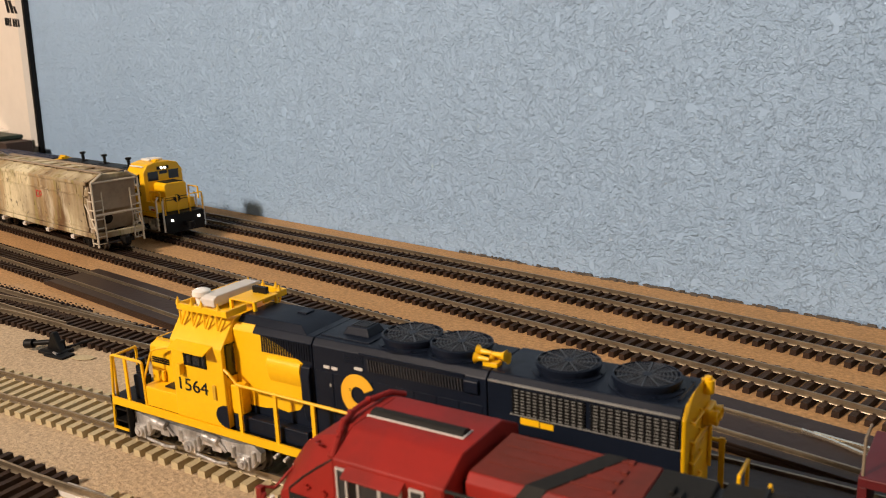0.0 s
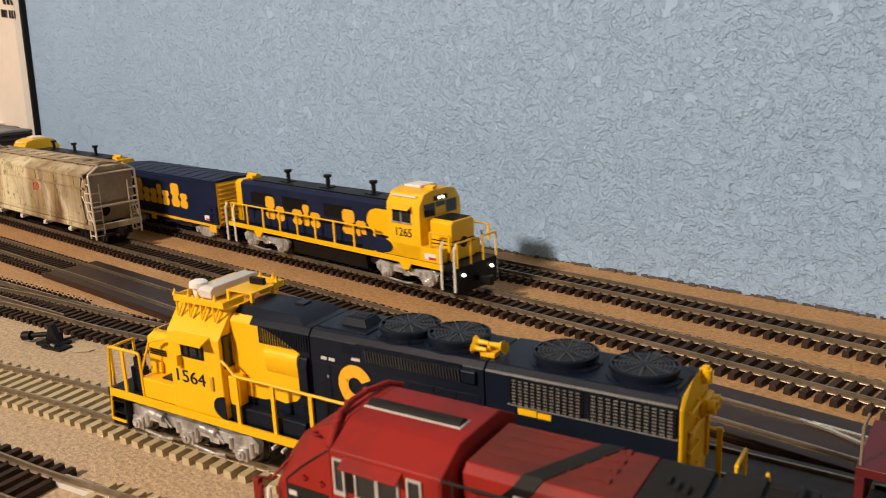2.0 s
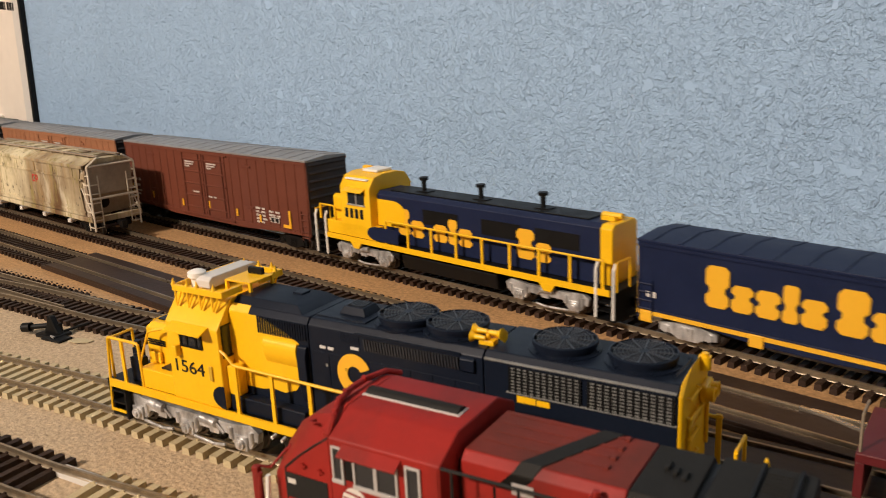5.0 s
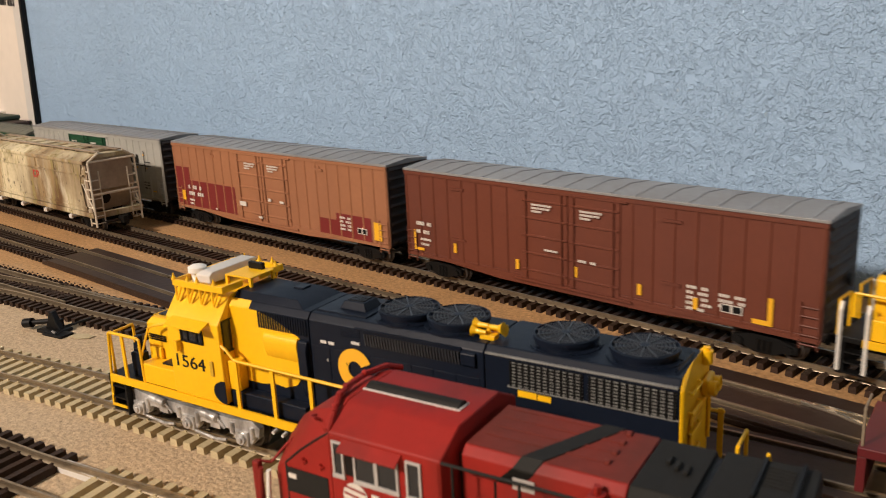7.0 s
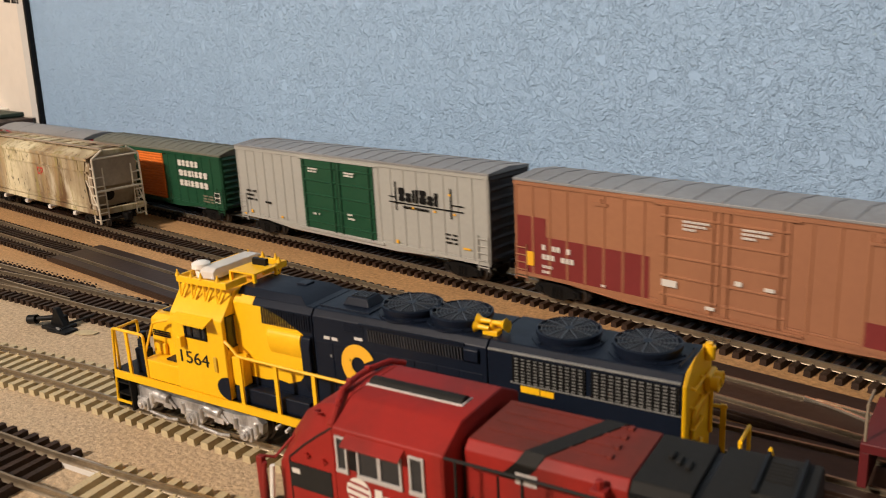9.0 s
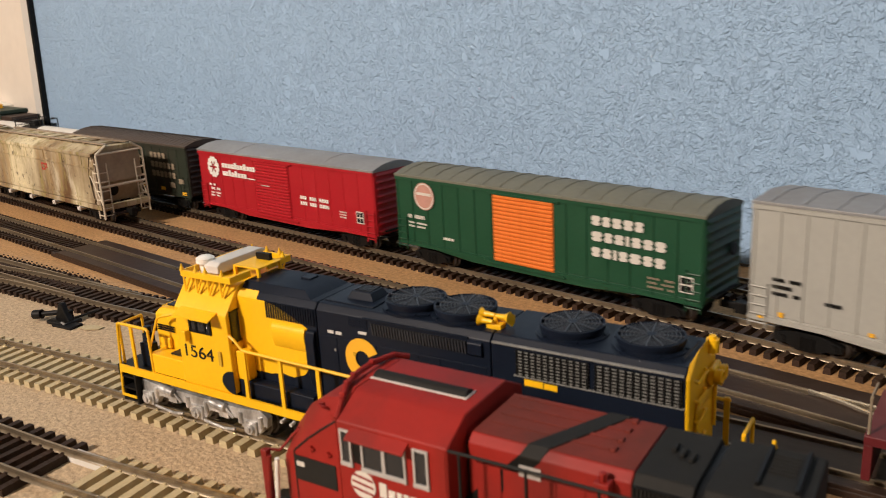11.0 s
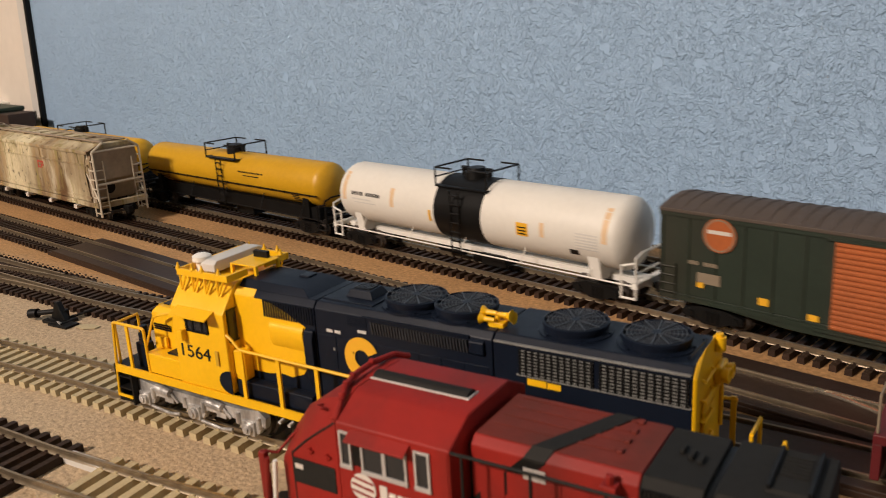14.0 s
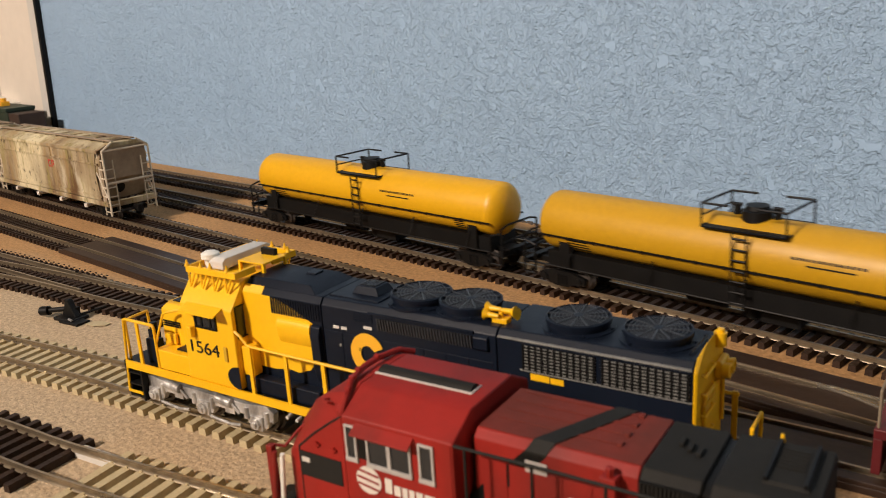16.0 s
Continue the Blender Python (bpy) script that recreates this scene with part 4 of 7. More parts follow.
def grey_car():
    c = boxcar("light grey high-cube boxcar with dark green double doors", 21.9, 3.24, 1.65, 6.45, GREY_CAR, GALV, BROWN_END, 22, (3.9, 2.6, [(-3.9, -0.65), (-0.6, 2.55)], 5), GREEN, roof_ribs=18)
    y = -1.70
    # railway name as plain dark shapes
    word_blocks(c, 4.6, 4.35, [0.42, 0.4, 0.14, 0.14, 0.46, 0.4, 0.22], [0.75, 0.5, 0.7, 0.75, 0.75, 0.5, 0.7], -1.69, BLACK, 0.12, 0.025)
    for x in (4.3, 8.4):
        marks(c, [(x, x + 0.08, 3.8, 5.4)], -1.69, BLACK, "logo_bar")
    marks(c, [(3.8, 9.3, 4.2, 4.27), (3.8, 4.3, 4.5, 4.57), (8.5, 9.3, 4.5, 4.57)], -1.69, BLACK, "logo_bar")
    stencil_rows(c, 4.9, 4.1, [(6, 8)], -1.69, BLACK, 0.14, 0.05, 0.1)
    marks(c, [(5.6, 5.75, 4.0, 4.12), (7.2, 7.35, 4.0, 4.12), (8.6, 8.75, 4.0, 4.12), (8.3, 8.45, 5.0, 5.12)], -1.70, LETTER, "yellow_mark")
    stencil_rows(c, -10.0, 3.5, [(3, 3), (5,), (4, 2)], y, BLACK, 0.14, 0.14)
    stencil_rows(c, -8.0, 2.9, [(4,)], y, BLACK, 0.14, 0.14)
    stencil_rows(c, 8.0, 3.0, [(3, 3), (2, 4), (4, 2)], y, BLACK, 0.1, 0.12, 0.09)
    for x in (-3.1, 0.2):
        stencil_rows(c, x, 5.55, [(9,), (8,)], -1.80, STENCIL, 0.1, 0.06, 0.08)
    stencil_rows(c, 0.3, 3.1, [(3,), (4,)], -1.80, STENCIL, 0.12, 0.12)
    stencil_rows(c, -2.9, 2.8, [(2, 1)], -1.80, STENCIL, 0.12, 0.12)
    marks(c, [(-9.7, -9.5, 1.95, 2.15), (-6.4, -6.2, 1.95, 2.1), (-10.5, -10.3, 1.75, 1.85), (9.2, 9.7, 2.3, 2.4), (4.2, 4.4, 1.9, 2.1)], y, LETTER, "yellow_mark")
    return c


def green_car():
    c = boxcar("clean green boxcar with a bright orange ribbed door", 18.3, 3.24, 1.6, 5.55, GREEN, OLIVE_ROOF, GREEN, 16, (2.1, 1.65, [(-2.1, 1.6)], 17), ORANGE, "peaked", roof_ribs=16)
    y = -1.69
    word_blocks(c, 3.75, 4.4, [0.46, 0.4, 0.46, 0.46, 0.4], [0.44] * 5, y, STENCIL, 0.11)
    word_blocks(c, 3.75, 3.68, [0.56, 0.42, 0.46, 0.18, 0.46, 0.46, 0.5], [0.44] * 7, y, STENCIL, 0.11)
    word_blocks(c, 3.75, 2.95, [0.46, 0.46, 0.18, 0.42, 0.56, 0.46, 0.46], [0.44] * 7, y, STENCIL, 0.11)
    emblem(c, -6.9, 4.45, 0.75, y, PINK)
    stencil_rows(c, -8.2, 3.35, [(2, 5)], y, STENCIL, 0.2, 0.1)
    stencil_rows(c, -8.2, 2.95, [(3, 5), (3, 4)], y, STENCIL, 0.1, 0.1)
    stencil_rows(c, -5.6, 2.4, [(5,)], y, STENCIL, 0.14, 0.1)
    stencil_rows(c, 6.6, 2.5, [(4, 3), (3, 4), (5, 2)], y, STENCIL_DIM, 0.1, 0.1)
    window_mark(c, 8.1, 2.1, y)
    return c


def emblem(c, x, z, r, y, material):
    part("round_emblem", Shape().lathe([(y, r), (y - 0.02, r)], 0, z, 28, "y", x), material, c, "round faded emblem")
    ring = Shape()
    n = 28
    v = [(x + q * math.cos(2 * math.pi * k / n), yy, z + q * math.sin(2 * math.pi * k / n)) for k in range(n) for q, yy in ((r * 0.86, y - 0.02), (r * 0.94, y - 0.02), (r * 0.94, y - 0.03), (r * 0.86, y - 0.03))]
    ring.add(v, [(4 * k + i, 4 * k + (i + 1) % 4, 4 * ((k + 1) % n) + (i + 1) % 4, 4 * ((k + 1) % n) + i) for k in range(n) for i in range(4)])
    part("emblem_ring", ring, STENCIL_DIM if material is ORANGE_OLD else STENCIL, c)
    part("emblem_band", Shape().box(x - r * 0.7, x + r * 0.7, y - 0.035, y - 0.02, z + 0.05, z + 0.2), STENCIL, c)


def window_mark(c, x, z, y):
    marks(c, [(x, x + 0.62, z, z + 0.72)], y, STENCIL, "data_panel")
    marks(c, [(x + 0.06, x + 0.28, z + 0.06, z + 0.32), (x + 0.34, x + 0.56, z + 0.06, z + 0.32), (x + 0.06, x + 0.28, z + 0.4, z + 0.66), (x + 0.34, x + 0.56, z + 0.4, z + 0.66)],
          y - 0.014, BLACK, "data_panel_field")


def red_car():
    c = boxcar("bright red boxcar with white flower emblem and grey roof", 18.2, 3.24, 1.5, 5.5, RED, GALV, RED, 14, (2.3, 1.3, [(-2.3, 1.25)], 17), RED, "peaked", rib_w=0.05, rib_d=0.03, roof_ribs=2)
    y = -1.69
    fx, fz = -7.2, 4.3
    for k in range(6):
        a = k * math.pi / 3 + math.pi / 6
        lobe = Shape()
        for d in (-0.26, 0.26):
            lobe.lathe([(y, 0.17), (y - 0.02, 0.17)], 0, fz + 0.58 * math.sin(a + d), 14, "y", fx + 0.55 * math.cos(a + d))
        ca, q = math.cos(a), math.sin(a)
        lobe.prism([(fx + 0.14 * ca, fz + 0.14 * q), (fx + 0.52 * ca - 0.22 * q, fz + 0.52 * q + 0.22 * ca), (fx + 0.52 * ca + 0.22 * q, fz + 0.52 * q - 0.22 * ca)], y - 0.02, y, "y")
        part("flower_petal", lobe, WHITE, c)
    word_blocks(c, -6.1, 4.35, [0.3] * 11, [0.3, 0.3, 0.3, 0.3, 0.42, 0.3, 0.3, 0.42, 0.3, 0.3, 0.3], y, WHITE, 0.06, slots=False)
    word_blocks(c, -6.1, 3.8, [0.3] * 8 + [0.9], [0.3, 0.3, 0.42, 0.3, 0.42, 0.3, 0.3, 0.3, 0.07], y, WHITE, 0.06, slots=False)
    stencil_rows(c, -8.0, 3.1, [(2, 2), (0, 3, 3)], y, WHITE, 0.16, 0.12)
    stencil_rows(c, -7.9, 2.5, [(3, 4), (3, 3)], y, WHITE, 0.1, 0.1)
    stencil_rows(c, 2.3, 3.3, [(3, 3, 4), (3, 3, 4)], y, WHITE, 0.22, 0.14, 0.17)
    stencil_rows(c, 6.0, 2.75, [(4,), (4,), (4,)], y, STENCIL, 0.08, 0.08)
    stencil_rows(c, -1.6, 3.6, [(6,)], -1.78, STENCIL, 0.06, 0.08)
    window_mark(c, 7.5, 2.2, y)
    return c


def dark_car():
    c = boxcar("sooty dark green boxcar with a rusty orange door", 17.9, 3.24, 1.6, 5.5, DKGREEN, RUST_ROOF, BROWN_END, 15, (1.9, 1.5, [(-1.9, 1.45)], 17), ORANGE_OLD, "peaked", roof_ribs=30)
    y = -1.69
    word_blocks(c, 3.9, 4.3, [0.45] * 4, [0.45] * 4, y, STENCIL_DIM, 0.13)
    word_blocks(c, 3.9, 3.6, [0.45] * 6, [0.45] * 6, y, STENCIL_DIM, 0.13)
    word_blocks(c, 3.9, 2.9, [0.45] * 6, [0.45] * 6, y, STENCIL_DIM, 0.13)
    emblem(c, -6.3, 4.6, 0.7, y, ORANGE_OLD)
    stencil_rows(c, -7.6, 3.4, [(3, 4)], y, STENCIL_DIM, 0.16, 0.1)
    marks(c, [(-7.2, -6.9, 2.3, 2.55), (-4.6, -4.2, 2.1, 2.4), (-2.7, -2.3, 1.9, 2.15), (2.3, 2.8, 1.9, 2.15), (4.9, 5.5, 1.9, 2.15), (7.9, 8.5, 1.75, 2.0)], y, LETTER, "yellow_mark")
    marks(c, [(-7.2, -6.2, 2.5, 2.95), (6.3, 7.0, 2.2, 2.6), (7.6, 8.3, 2.6, 2.95)], y, STENCIL_DIM, "data_panel")
    return c


def blue_car():
    c = boxcar("navy blue boxcar with yellow sill, lettering and yellow ends", 14.15, 3.2, 1.55, 4.9, NAVY_CAR, NAVY_CAR, YELLOW, 2, (0.1, 0.1, [], 2), NAVY_CAR,
               "flat", sill_m=LETTER, roof_ribs=11, truck_m=SILVER, rib_d=0.02)
    y = -1.655
    word_blocks(c, -3.9, 2.5, [1.0, 0.9, 0.95, 0.6, 0.95, -0.12, 1.1, 0.95], [1.75, 1.1, 1.1, 1.5, 1.1, 0, 1.75, 1.1], y, LETTER, 0.1)
    marks(c, [(5.4, 6.0, 1.95, 2.3)], y, WHITE, "flag_decal")
    marks(c, [(5.6, 6.0, 1.97, 2.1)], y - 0.013, LABEL_RED, "flag_stripe")
    marks(c, [(-6.6, -6.45, 2.35, 2.6), (-6.3, -6.15, 2.35, 2.6)], y, STENCIL, "number_mark")
    part("sill_tab", Shape().box(-2.0, -1.4, -1.72, -1.62, 1.2, 1.75), LETTER, c, "yellow tab under the side sill", bevel=0.05)
    part("sill_tab", Shape().box(5.9, 6.8, -1.72, -1.62, 1.15, 1.7), LETTER, c, bevel=0.05)
    part("sill_tab", Shape().box(-6.9, -6.3, -1.72, -1.62, 1.2, 1.7), LETTER, c, bevel=0.05)
    part("grey_tank", Shape().box(-1.6, 2.2, -0.9, 0.9, 0.85, 1.3), GALV, c, "grey underfloor tank", bevel=0.1)
    return c


def tank_car(label, length, r, cz, shell_m, band, m2, frame_m, ladder_m):
    car = thing("tank_car", label, "tank car", "freight cars of the moving train")
    L = length / 2
    t = L - 0.55
    prof = [(-t, 0.05)] + [(-t + 0.75 - 0.75 * math.cos(a), r * (0.12 + 0.88 * math.sin(a)) if a < 1.5 else r) for a in [math.pi / 2 * k / 8 for k in range(1, 9)]]
    prof[-1] = (-t + 0.75, r)
    prof += [(-x, q) for x, q in prof[::-1]]
    shell = part("tank_shell", Shape().lathe(prof, 0, cz, 56), shell_m, car)
    if band:
        part("black_band", Shape().lathe([(-1.62, r + 0.01), (-1.62, r + 0.025), (1.62, r + 0.025), (1.62, r + 0.01)], 0, cz, 56), BLACK, shell, "black band round the middle")
    else:
        for y in (-1, 1):
            part("seam_strip", Shape().box(-t + 0.4, t - 0.4, min(y * (r - 0.1), y * (r + 0.02)), max(y * (r - 0.1), y * (r + 0.02)), cz - 0.5, cz - 0.43), BLACK, shell)
        for k in range(16):
            x = -t + 1.0 + k * (2 * t - 2.0) / 15
            part("strap_bolt", Shape().box(x - 0.03, x + 0.03, -r - 0.03, -r + 0.05, cz - 0.55, cz - 0.40), BLACK, shell)
    dome = part("manway", Shape().lathe([(cz + r - 0.15, 0.62), (cz + r + 0.3, 0.6), (cz + r + 0.34, 0.5), (cz + r + 0.5, 0.46), (cz + r + 0.52, 0.1)], 0, 0, 24, "z", 0.0), BLACK, car)
    for x in (-0.9, 0.8):
        part("valve", Shape().cyl((x, 0.1, cz + r - 0.1), (x, 0.1, cz + r + 0.45), 0.16, 10).cyl((x - 0.2, 0.1, cz + r + 0.4), (x + 0.2, 0.1, cz + r + 0.4), 0.09, 8), BLACK, dome)
    # walkway with railings round the dome
    plat = Shape()
    zt = cz + r * 0.75
    for y in (-1.15, 1.15):
        plat.box(-1.7, 1.7, y - 0.22, y + 0.22, zt, zt + 0.07)
    part("walkway", plat, BLACK, car)
    rail = Shape()
    for y in (-1.3, 1.3):
        rail.tube([(-1.75, y, zt), (-1.75, y, zt + 1.0), (-0.6, y, zt + 1.0)], 0.05)
        rail.tube([(1.75, y, zt), (1.75, y, zt + 1.0), (0.6, y, zt + 1.0)], 0.05)
        rail.tube([(-1.75, y, zt + 0.5), (-1.75, -y, zt + 0.5)], 0.04)
    for x in (-1.75, 1.75):
        rail.tube([(x, -1.3, zt + 1.0), (x, 1.3, zt + 1.0)], 0.05)
        rail.tube([(x, -1.3, zt + 0.05), (x, 1.3, zt + 0.05)], 0.05)
    part("railing", rail, BLACK, car)
    ladder(car, 0.0, -r - 0.12, 1.5, zt, ladder_m, 0.6, 7, "x", 0.045)
    # frame, saddles and running boards
    fr = Shape().box(-L, L, -0.45, 0.45, 1.35, 1.62)
    for x in (-L + 2.3, L - 2.3):
        fr.prism([(-1.2, 1.5), (1.2, 1.5), (r * 0.85, cz - r * 0.5), (-r * 0.85, cz - r * 0.5)], x - 0.3, x + 0.3)
    for sx in (-1, 1):
        fr.box(min(sx * L, sx * (L - 0.3)), max(sx * L, sx * (L - 0.3)), -1.5, 1.5, 1.5, 1.75)
    if not band:
        fr.box(-L + 1.2, L - 1.2, -1.05, 1.05, 1.42, 2.25)
    part("frame", fr, frame_m, car)
    rb = Shape()
    for y in (-1.45, 1.45):
        rb.tube([(-L + 0.1, y, 1.62), (L - 0.1, y, 1.62)], 0.042)
        for k in range(5):
            x = -L + 2.6 + k * (2 * L - 5.2) / 4
            rb.tube([(x, y, 1.62), (x + 0.2, y * 0.8, cz - r * 0.62)], 0.035)
    part("running_rail", rb, frame_m, car)
    for sx in (-1, 1):
        x = sx * (L - 0.1)
        er = Shape()
        er.tube([(x, -1.45, 1.0), (x, -1.45, 2.9), (x, -0.9, 3.05), (x, 0.9, 3.05), (x, 1.45, 2.9), (x, 1.45, 1.0)], 0.055)
        er.tube([(x, -1.45, 2.2), (x, 1.45, 2.2)], 0.045)
        er.tube([(x - sx * 0.7, -1.5, 1.0), (x - sx * 0.7, -1.5, 2.5), (x, -1.5, 2.7)], 0.055)
        er.tube([(x, -1.5, 1.05), (x - sx * 0.7, -1.5, 1.05)], 0.055)
        part("end_railing", er, m2, car)
        coupler(car, sx * L, sx)
        freight_truck(car, sx * (L - 2.2))
    part("underbody", Shape().cyl((-3.0, 0.2, 1.1), (-1.2, 0.2, 1.1), 0.35, 12).box(0.6, 2.2, -0.6, 0.6, 0.8, 1.4).cyl((0, 0, 0.75), (0, 0, 1.6), 0.4, 12), BLACK, car)
    return car


def curved_marks(car, rects, r, cz, material, name):
    """Painted marks wrapped on a round tank: x0, x1 and two heights."""
    for x0, x1, z0, z1 in rects:
        a0, a1 = math.asin(max(-1, min(1, (z0 - cz) / r))), math.asin(max(-1, min(1, (z1 - cz) / r)))
        v, n = [], 4
        for rr_ in (r - 0.02, r + 0.012):
            for k in range(n + 1):
                a = a0 + (a1 - a0) * k / n
                for x in (x0, x1):
                    v.append((x, -rr_ * math.cos(a), cz + rr_ * math.sin(a)))
        f, o = [], 2 * (n + 1)
        for k in range(n):
            q = 2 * k
            f += [(o + q, o + q + 1, o + q + 3, o + q + 2), (q, q + 2, q + 3, q + 1), (q, o + q, o + q + 2, q + 2), (q + 1, q + 3, o + q + 3, o + q + 1)]
        f += [(0, 1, o + 1, o), (2 * n, o + 2 * n, o + 2 * n + 1, 2 * n + 1)]
        part(name, Shape().add(v, f), material, car)


def white_tank():
    c = tank_car("white tank car with a black middle band and white railings", 20.8, 1.72, 3.55, TANK_WHITE, True, WHITE, WHITE, BLACK)
    curved_marks(c, [(3.9, 4.6, 3.1, 3.75)], 1.72, 3.55, LETTER, "yellow_label")
    curved_marks(c, [(4.0, 4.5, 3.5 - k * 0.16, 3.56 - k * 0.16) for k in range(3)], 1.735, 3.55, BLACK, "label_line")
    curved_marks(c, [(7.3, 8.5, 3.65 - k * 0.14, 3.72 - k * 0.14) for k in range(6)], 1.72, 3.55, GREYWHITE, "data_line")
    curved_marks(c, [(6.9, 7.4, 2.6, 2.85)], 1.72, 3.55, BLACK, "black_label")
    curved_marks(c, [(-8.2 + k * 0.2, -8.07 + k * 0.2, 3.75, 3.95) for k in (0, 1, 2, 3, 4, 6, 7, 8, 9, 10, 11)], 1.72, 3.55, BLACK, "stencil_mark")
    curved_marks(c, [(-8.2, -6.6, 3.5, 3.58), (-8.0, -6.2, 3.32, 3.38)], 1.72, 3.55, GREYWHITE, "stencil_mark")
    curved_marks(c, [(-9.0, -8.7, 3.4, 4.9), (8.7, 9.0, 3.4, 4.9), (5.3, 5.55, 3.2, 3.9), (-5.0, -4.7, 3.4, 4.4)], 1.72, 3.55, mat("peach_stripe", (0.70, 0.50, 0.30), rough=0.4, vary=0.05, scale=60), "peach_stripe")
    curved_marks(c, [(-2.0, -1.85, 3.0, 3.6)], 1.75, 3.55, LETTER, "yellow_label")
    return c


def yellow_tank(label, m):
    c = tank_car(label, 22.2, 1.42, 3.55, m, False, BLACK, BLACK, BLACK if m is TANK_AMBER else BLACK)
    curved_marks(c, [(2.0 + k * 0.2, 2.14 + k * 0.2, 3.9, 4.0) for k in range(14)] + [(2.6, 4.4, 3.7, 3.76)], 1.42, 3.55, BLACK, "stencil_mark")
    curved_marks(c, [(-8.6, -7.4, 2.95 - k * 0.15, 3.0 - k * 0.15) for k in range(4)] + [(7.6, 8.3, 2.9 - k * 0.13, 2.96 - k * 0.13) for k in range(4)], 1.42, 3.55, BLACK, "stencil_mark")
    return c


def handrail(parent, x0, x1, y, z0, z1, posts, material, r=0.045, z_rail=None):
    """Walkway railing: each post and the rail itself."""
    zr = z_rail or z1
    for k in range(posts):
        x = x0 + k * (x1 - x0) / max(1, posts - 1)
        part("stanchion", Shape().box(x - 0.07, x + 0.07, y - 0.035, y + 0.035, z0, z1), material, parent)
    part("handrail", Shape().tube([(x0, y, zr), (x1, y, zr)], r + 0.01), material, parent)


def road_switcher(label, number, flip_lettering):
    """Navy and yellow low-nose switcher with three exhaust stacks; the cab end points to +x."""
    lo = thing("locomotive", label, "locomotive", "locomotives of the moving train")
    part("walkway_deck", Shape().box(-10.2, 10.2, -1.68, 1.68, 2.0, 2.22), BLACK, lo, bevel=0.03)
    for y in (-1.70, 1.70):
        part("side_sill", Shape().box(-9.9, 9.3, y - 0.04, y + 0.04, 1.95, 2.25), YELLOW, lo, "yellow side sill")
        for x in (-6.6, 6.6):
            part("jacking_pad", Shape().prism([(x - 0.45, 1.96), (x + 0.45, 1.96), (x + 0.2, 1.6), (x - 0.2, 1.6)], y - 0.06, y + 0.06, "y"), YELLOW, lo)
    part("underframe", Shape().box(-9.6, 9.6, -0.9, 0.9, 1.5, 2.0), BLACK, lo)
    part("fuel_tank", Shape().prism([(-1.5, 1.75), (-1.35, 0.95), (-1.0, 0.8), (1.0, 0.8), (1.35, 0.95), (1.5, 1.75)], -3.4, 3.2), BLACK, lo, bevel=0.06)
    for y in (-1.1, 1.1):
        part("air_tank", Shape().cyl((3.5, y, 1.55), (4.6, y, 1.55), 0.28, 14), BLACK, lo)
    hood_prof = [(-1.08, 2.22), (1.08, 2.22), (1.08, 4.85), (0.85, 5.05), (-0.85, 5.05), (-1.08, 4.85)]
    part("long_hood", Shape().prism(hood_prof, -9.0, 5.3), NAVY_CAR, lo, "dark navy long hood", bevel=0.04)
    part("hood_end", Shape().prism(hood_prof, -9.62, -9.0), YELLOW, lo, "yellow hood end", bevel=0.06)
    part("end_horn", Shape().box(-9.3, -8.6, -0.35, 0.35, 5.06, 5.25).cyl((-9.5, 0, 5.25), (-8.5, 0, 5.25), 0.14, 8), YELLOW, lo)
    for x in (-7.9, -4.6, -0.6):
        part("hood_panel", Shape().box(x - 0.05, x + 2.4, -1.10, -1.06, 3.6, 4.4), BLACK, lo)
    for x in (-7.9, -4.6, -0.6):
        part("hood_panel", Shape().box(x - 0.05, x + 2.4, 1.06, 1.10, 3.6, 4.4), BLACK, lo)
    part("roof_hatch", Shape().box(-8.2, 4.6, -0.7, 0.7, 5.05, 5.12), BLACK, lo, bevel=0.03)
    for x in (-5.2, -1.35, 2.65):
        part("exhaust_pipe", Shape().lathe([(5.05, 0.2), (5.12, 0.13), (5.7, 0.13), (5.78, 0.25), (5.92, 0.25), (5.93, 0.12)], 0, 0, 14, "z", x), BLACK, lo)
        part("stack_base", Shape().box(x - 0.5, x + 0.3, -0.3, 0.3, 5.12, 5.17), BLACK, lo)
    # round-nosed colour break between hood and cab
    for y0, y1 in ((-1.13, -1.085), (1.085, 1.13)):
        part("yellow_scallop", Shape().prism([(3.1 + 0.9 - 0.9 * math.sin(a), 3.85 - 0.75 * math.cos(a)) for a in [math.pi * k / 12 for k in range(13)]] + [(5.3, 4.6), (5.3, 3.1)], y0, y1, "y"), YELLOW, lo)
    # cab
    cabp = [(-1.66, 2.25), (1.66, 2.25), (1.66, 5.2), (1.25, 5.8), (0.6, 5.95), (-0.6, 5.95), (-1.25, 5.8), (-1.66, 5.2)]
    cab = part("cab", Shape().prism(cabp, 5.3, 7.75), YELLOW, lo, "yellow cab", bevel=0.05)
    for y0, y1 in ((-1.66, -1.1), (1.1, 1.66)):
        part("sub_base", Shape().box(4.9, 9.1, y0, y1, 2.25, 3.05), YELLOW, lo, bevel=0.05)
    for y0 in (-1.675, 1.655):
        part("navy_scallop", Shape().prism([(3.2, 2.3), (4.9, 2.3)] + [(4.9 + 0.75 * math.sin(a), 2.7 - 0.4 * math.cos(a)) for a in [math.pi * k / 10 for k in range(11)]] + [(3.2, 3.1)], y0, y0 + 0.02, "y"), NAVY_CAR, lo)
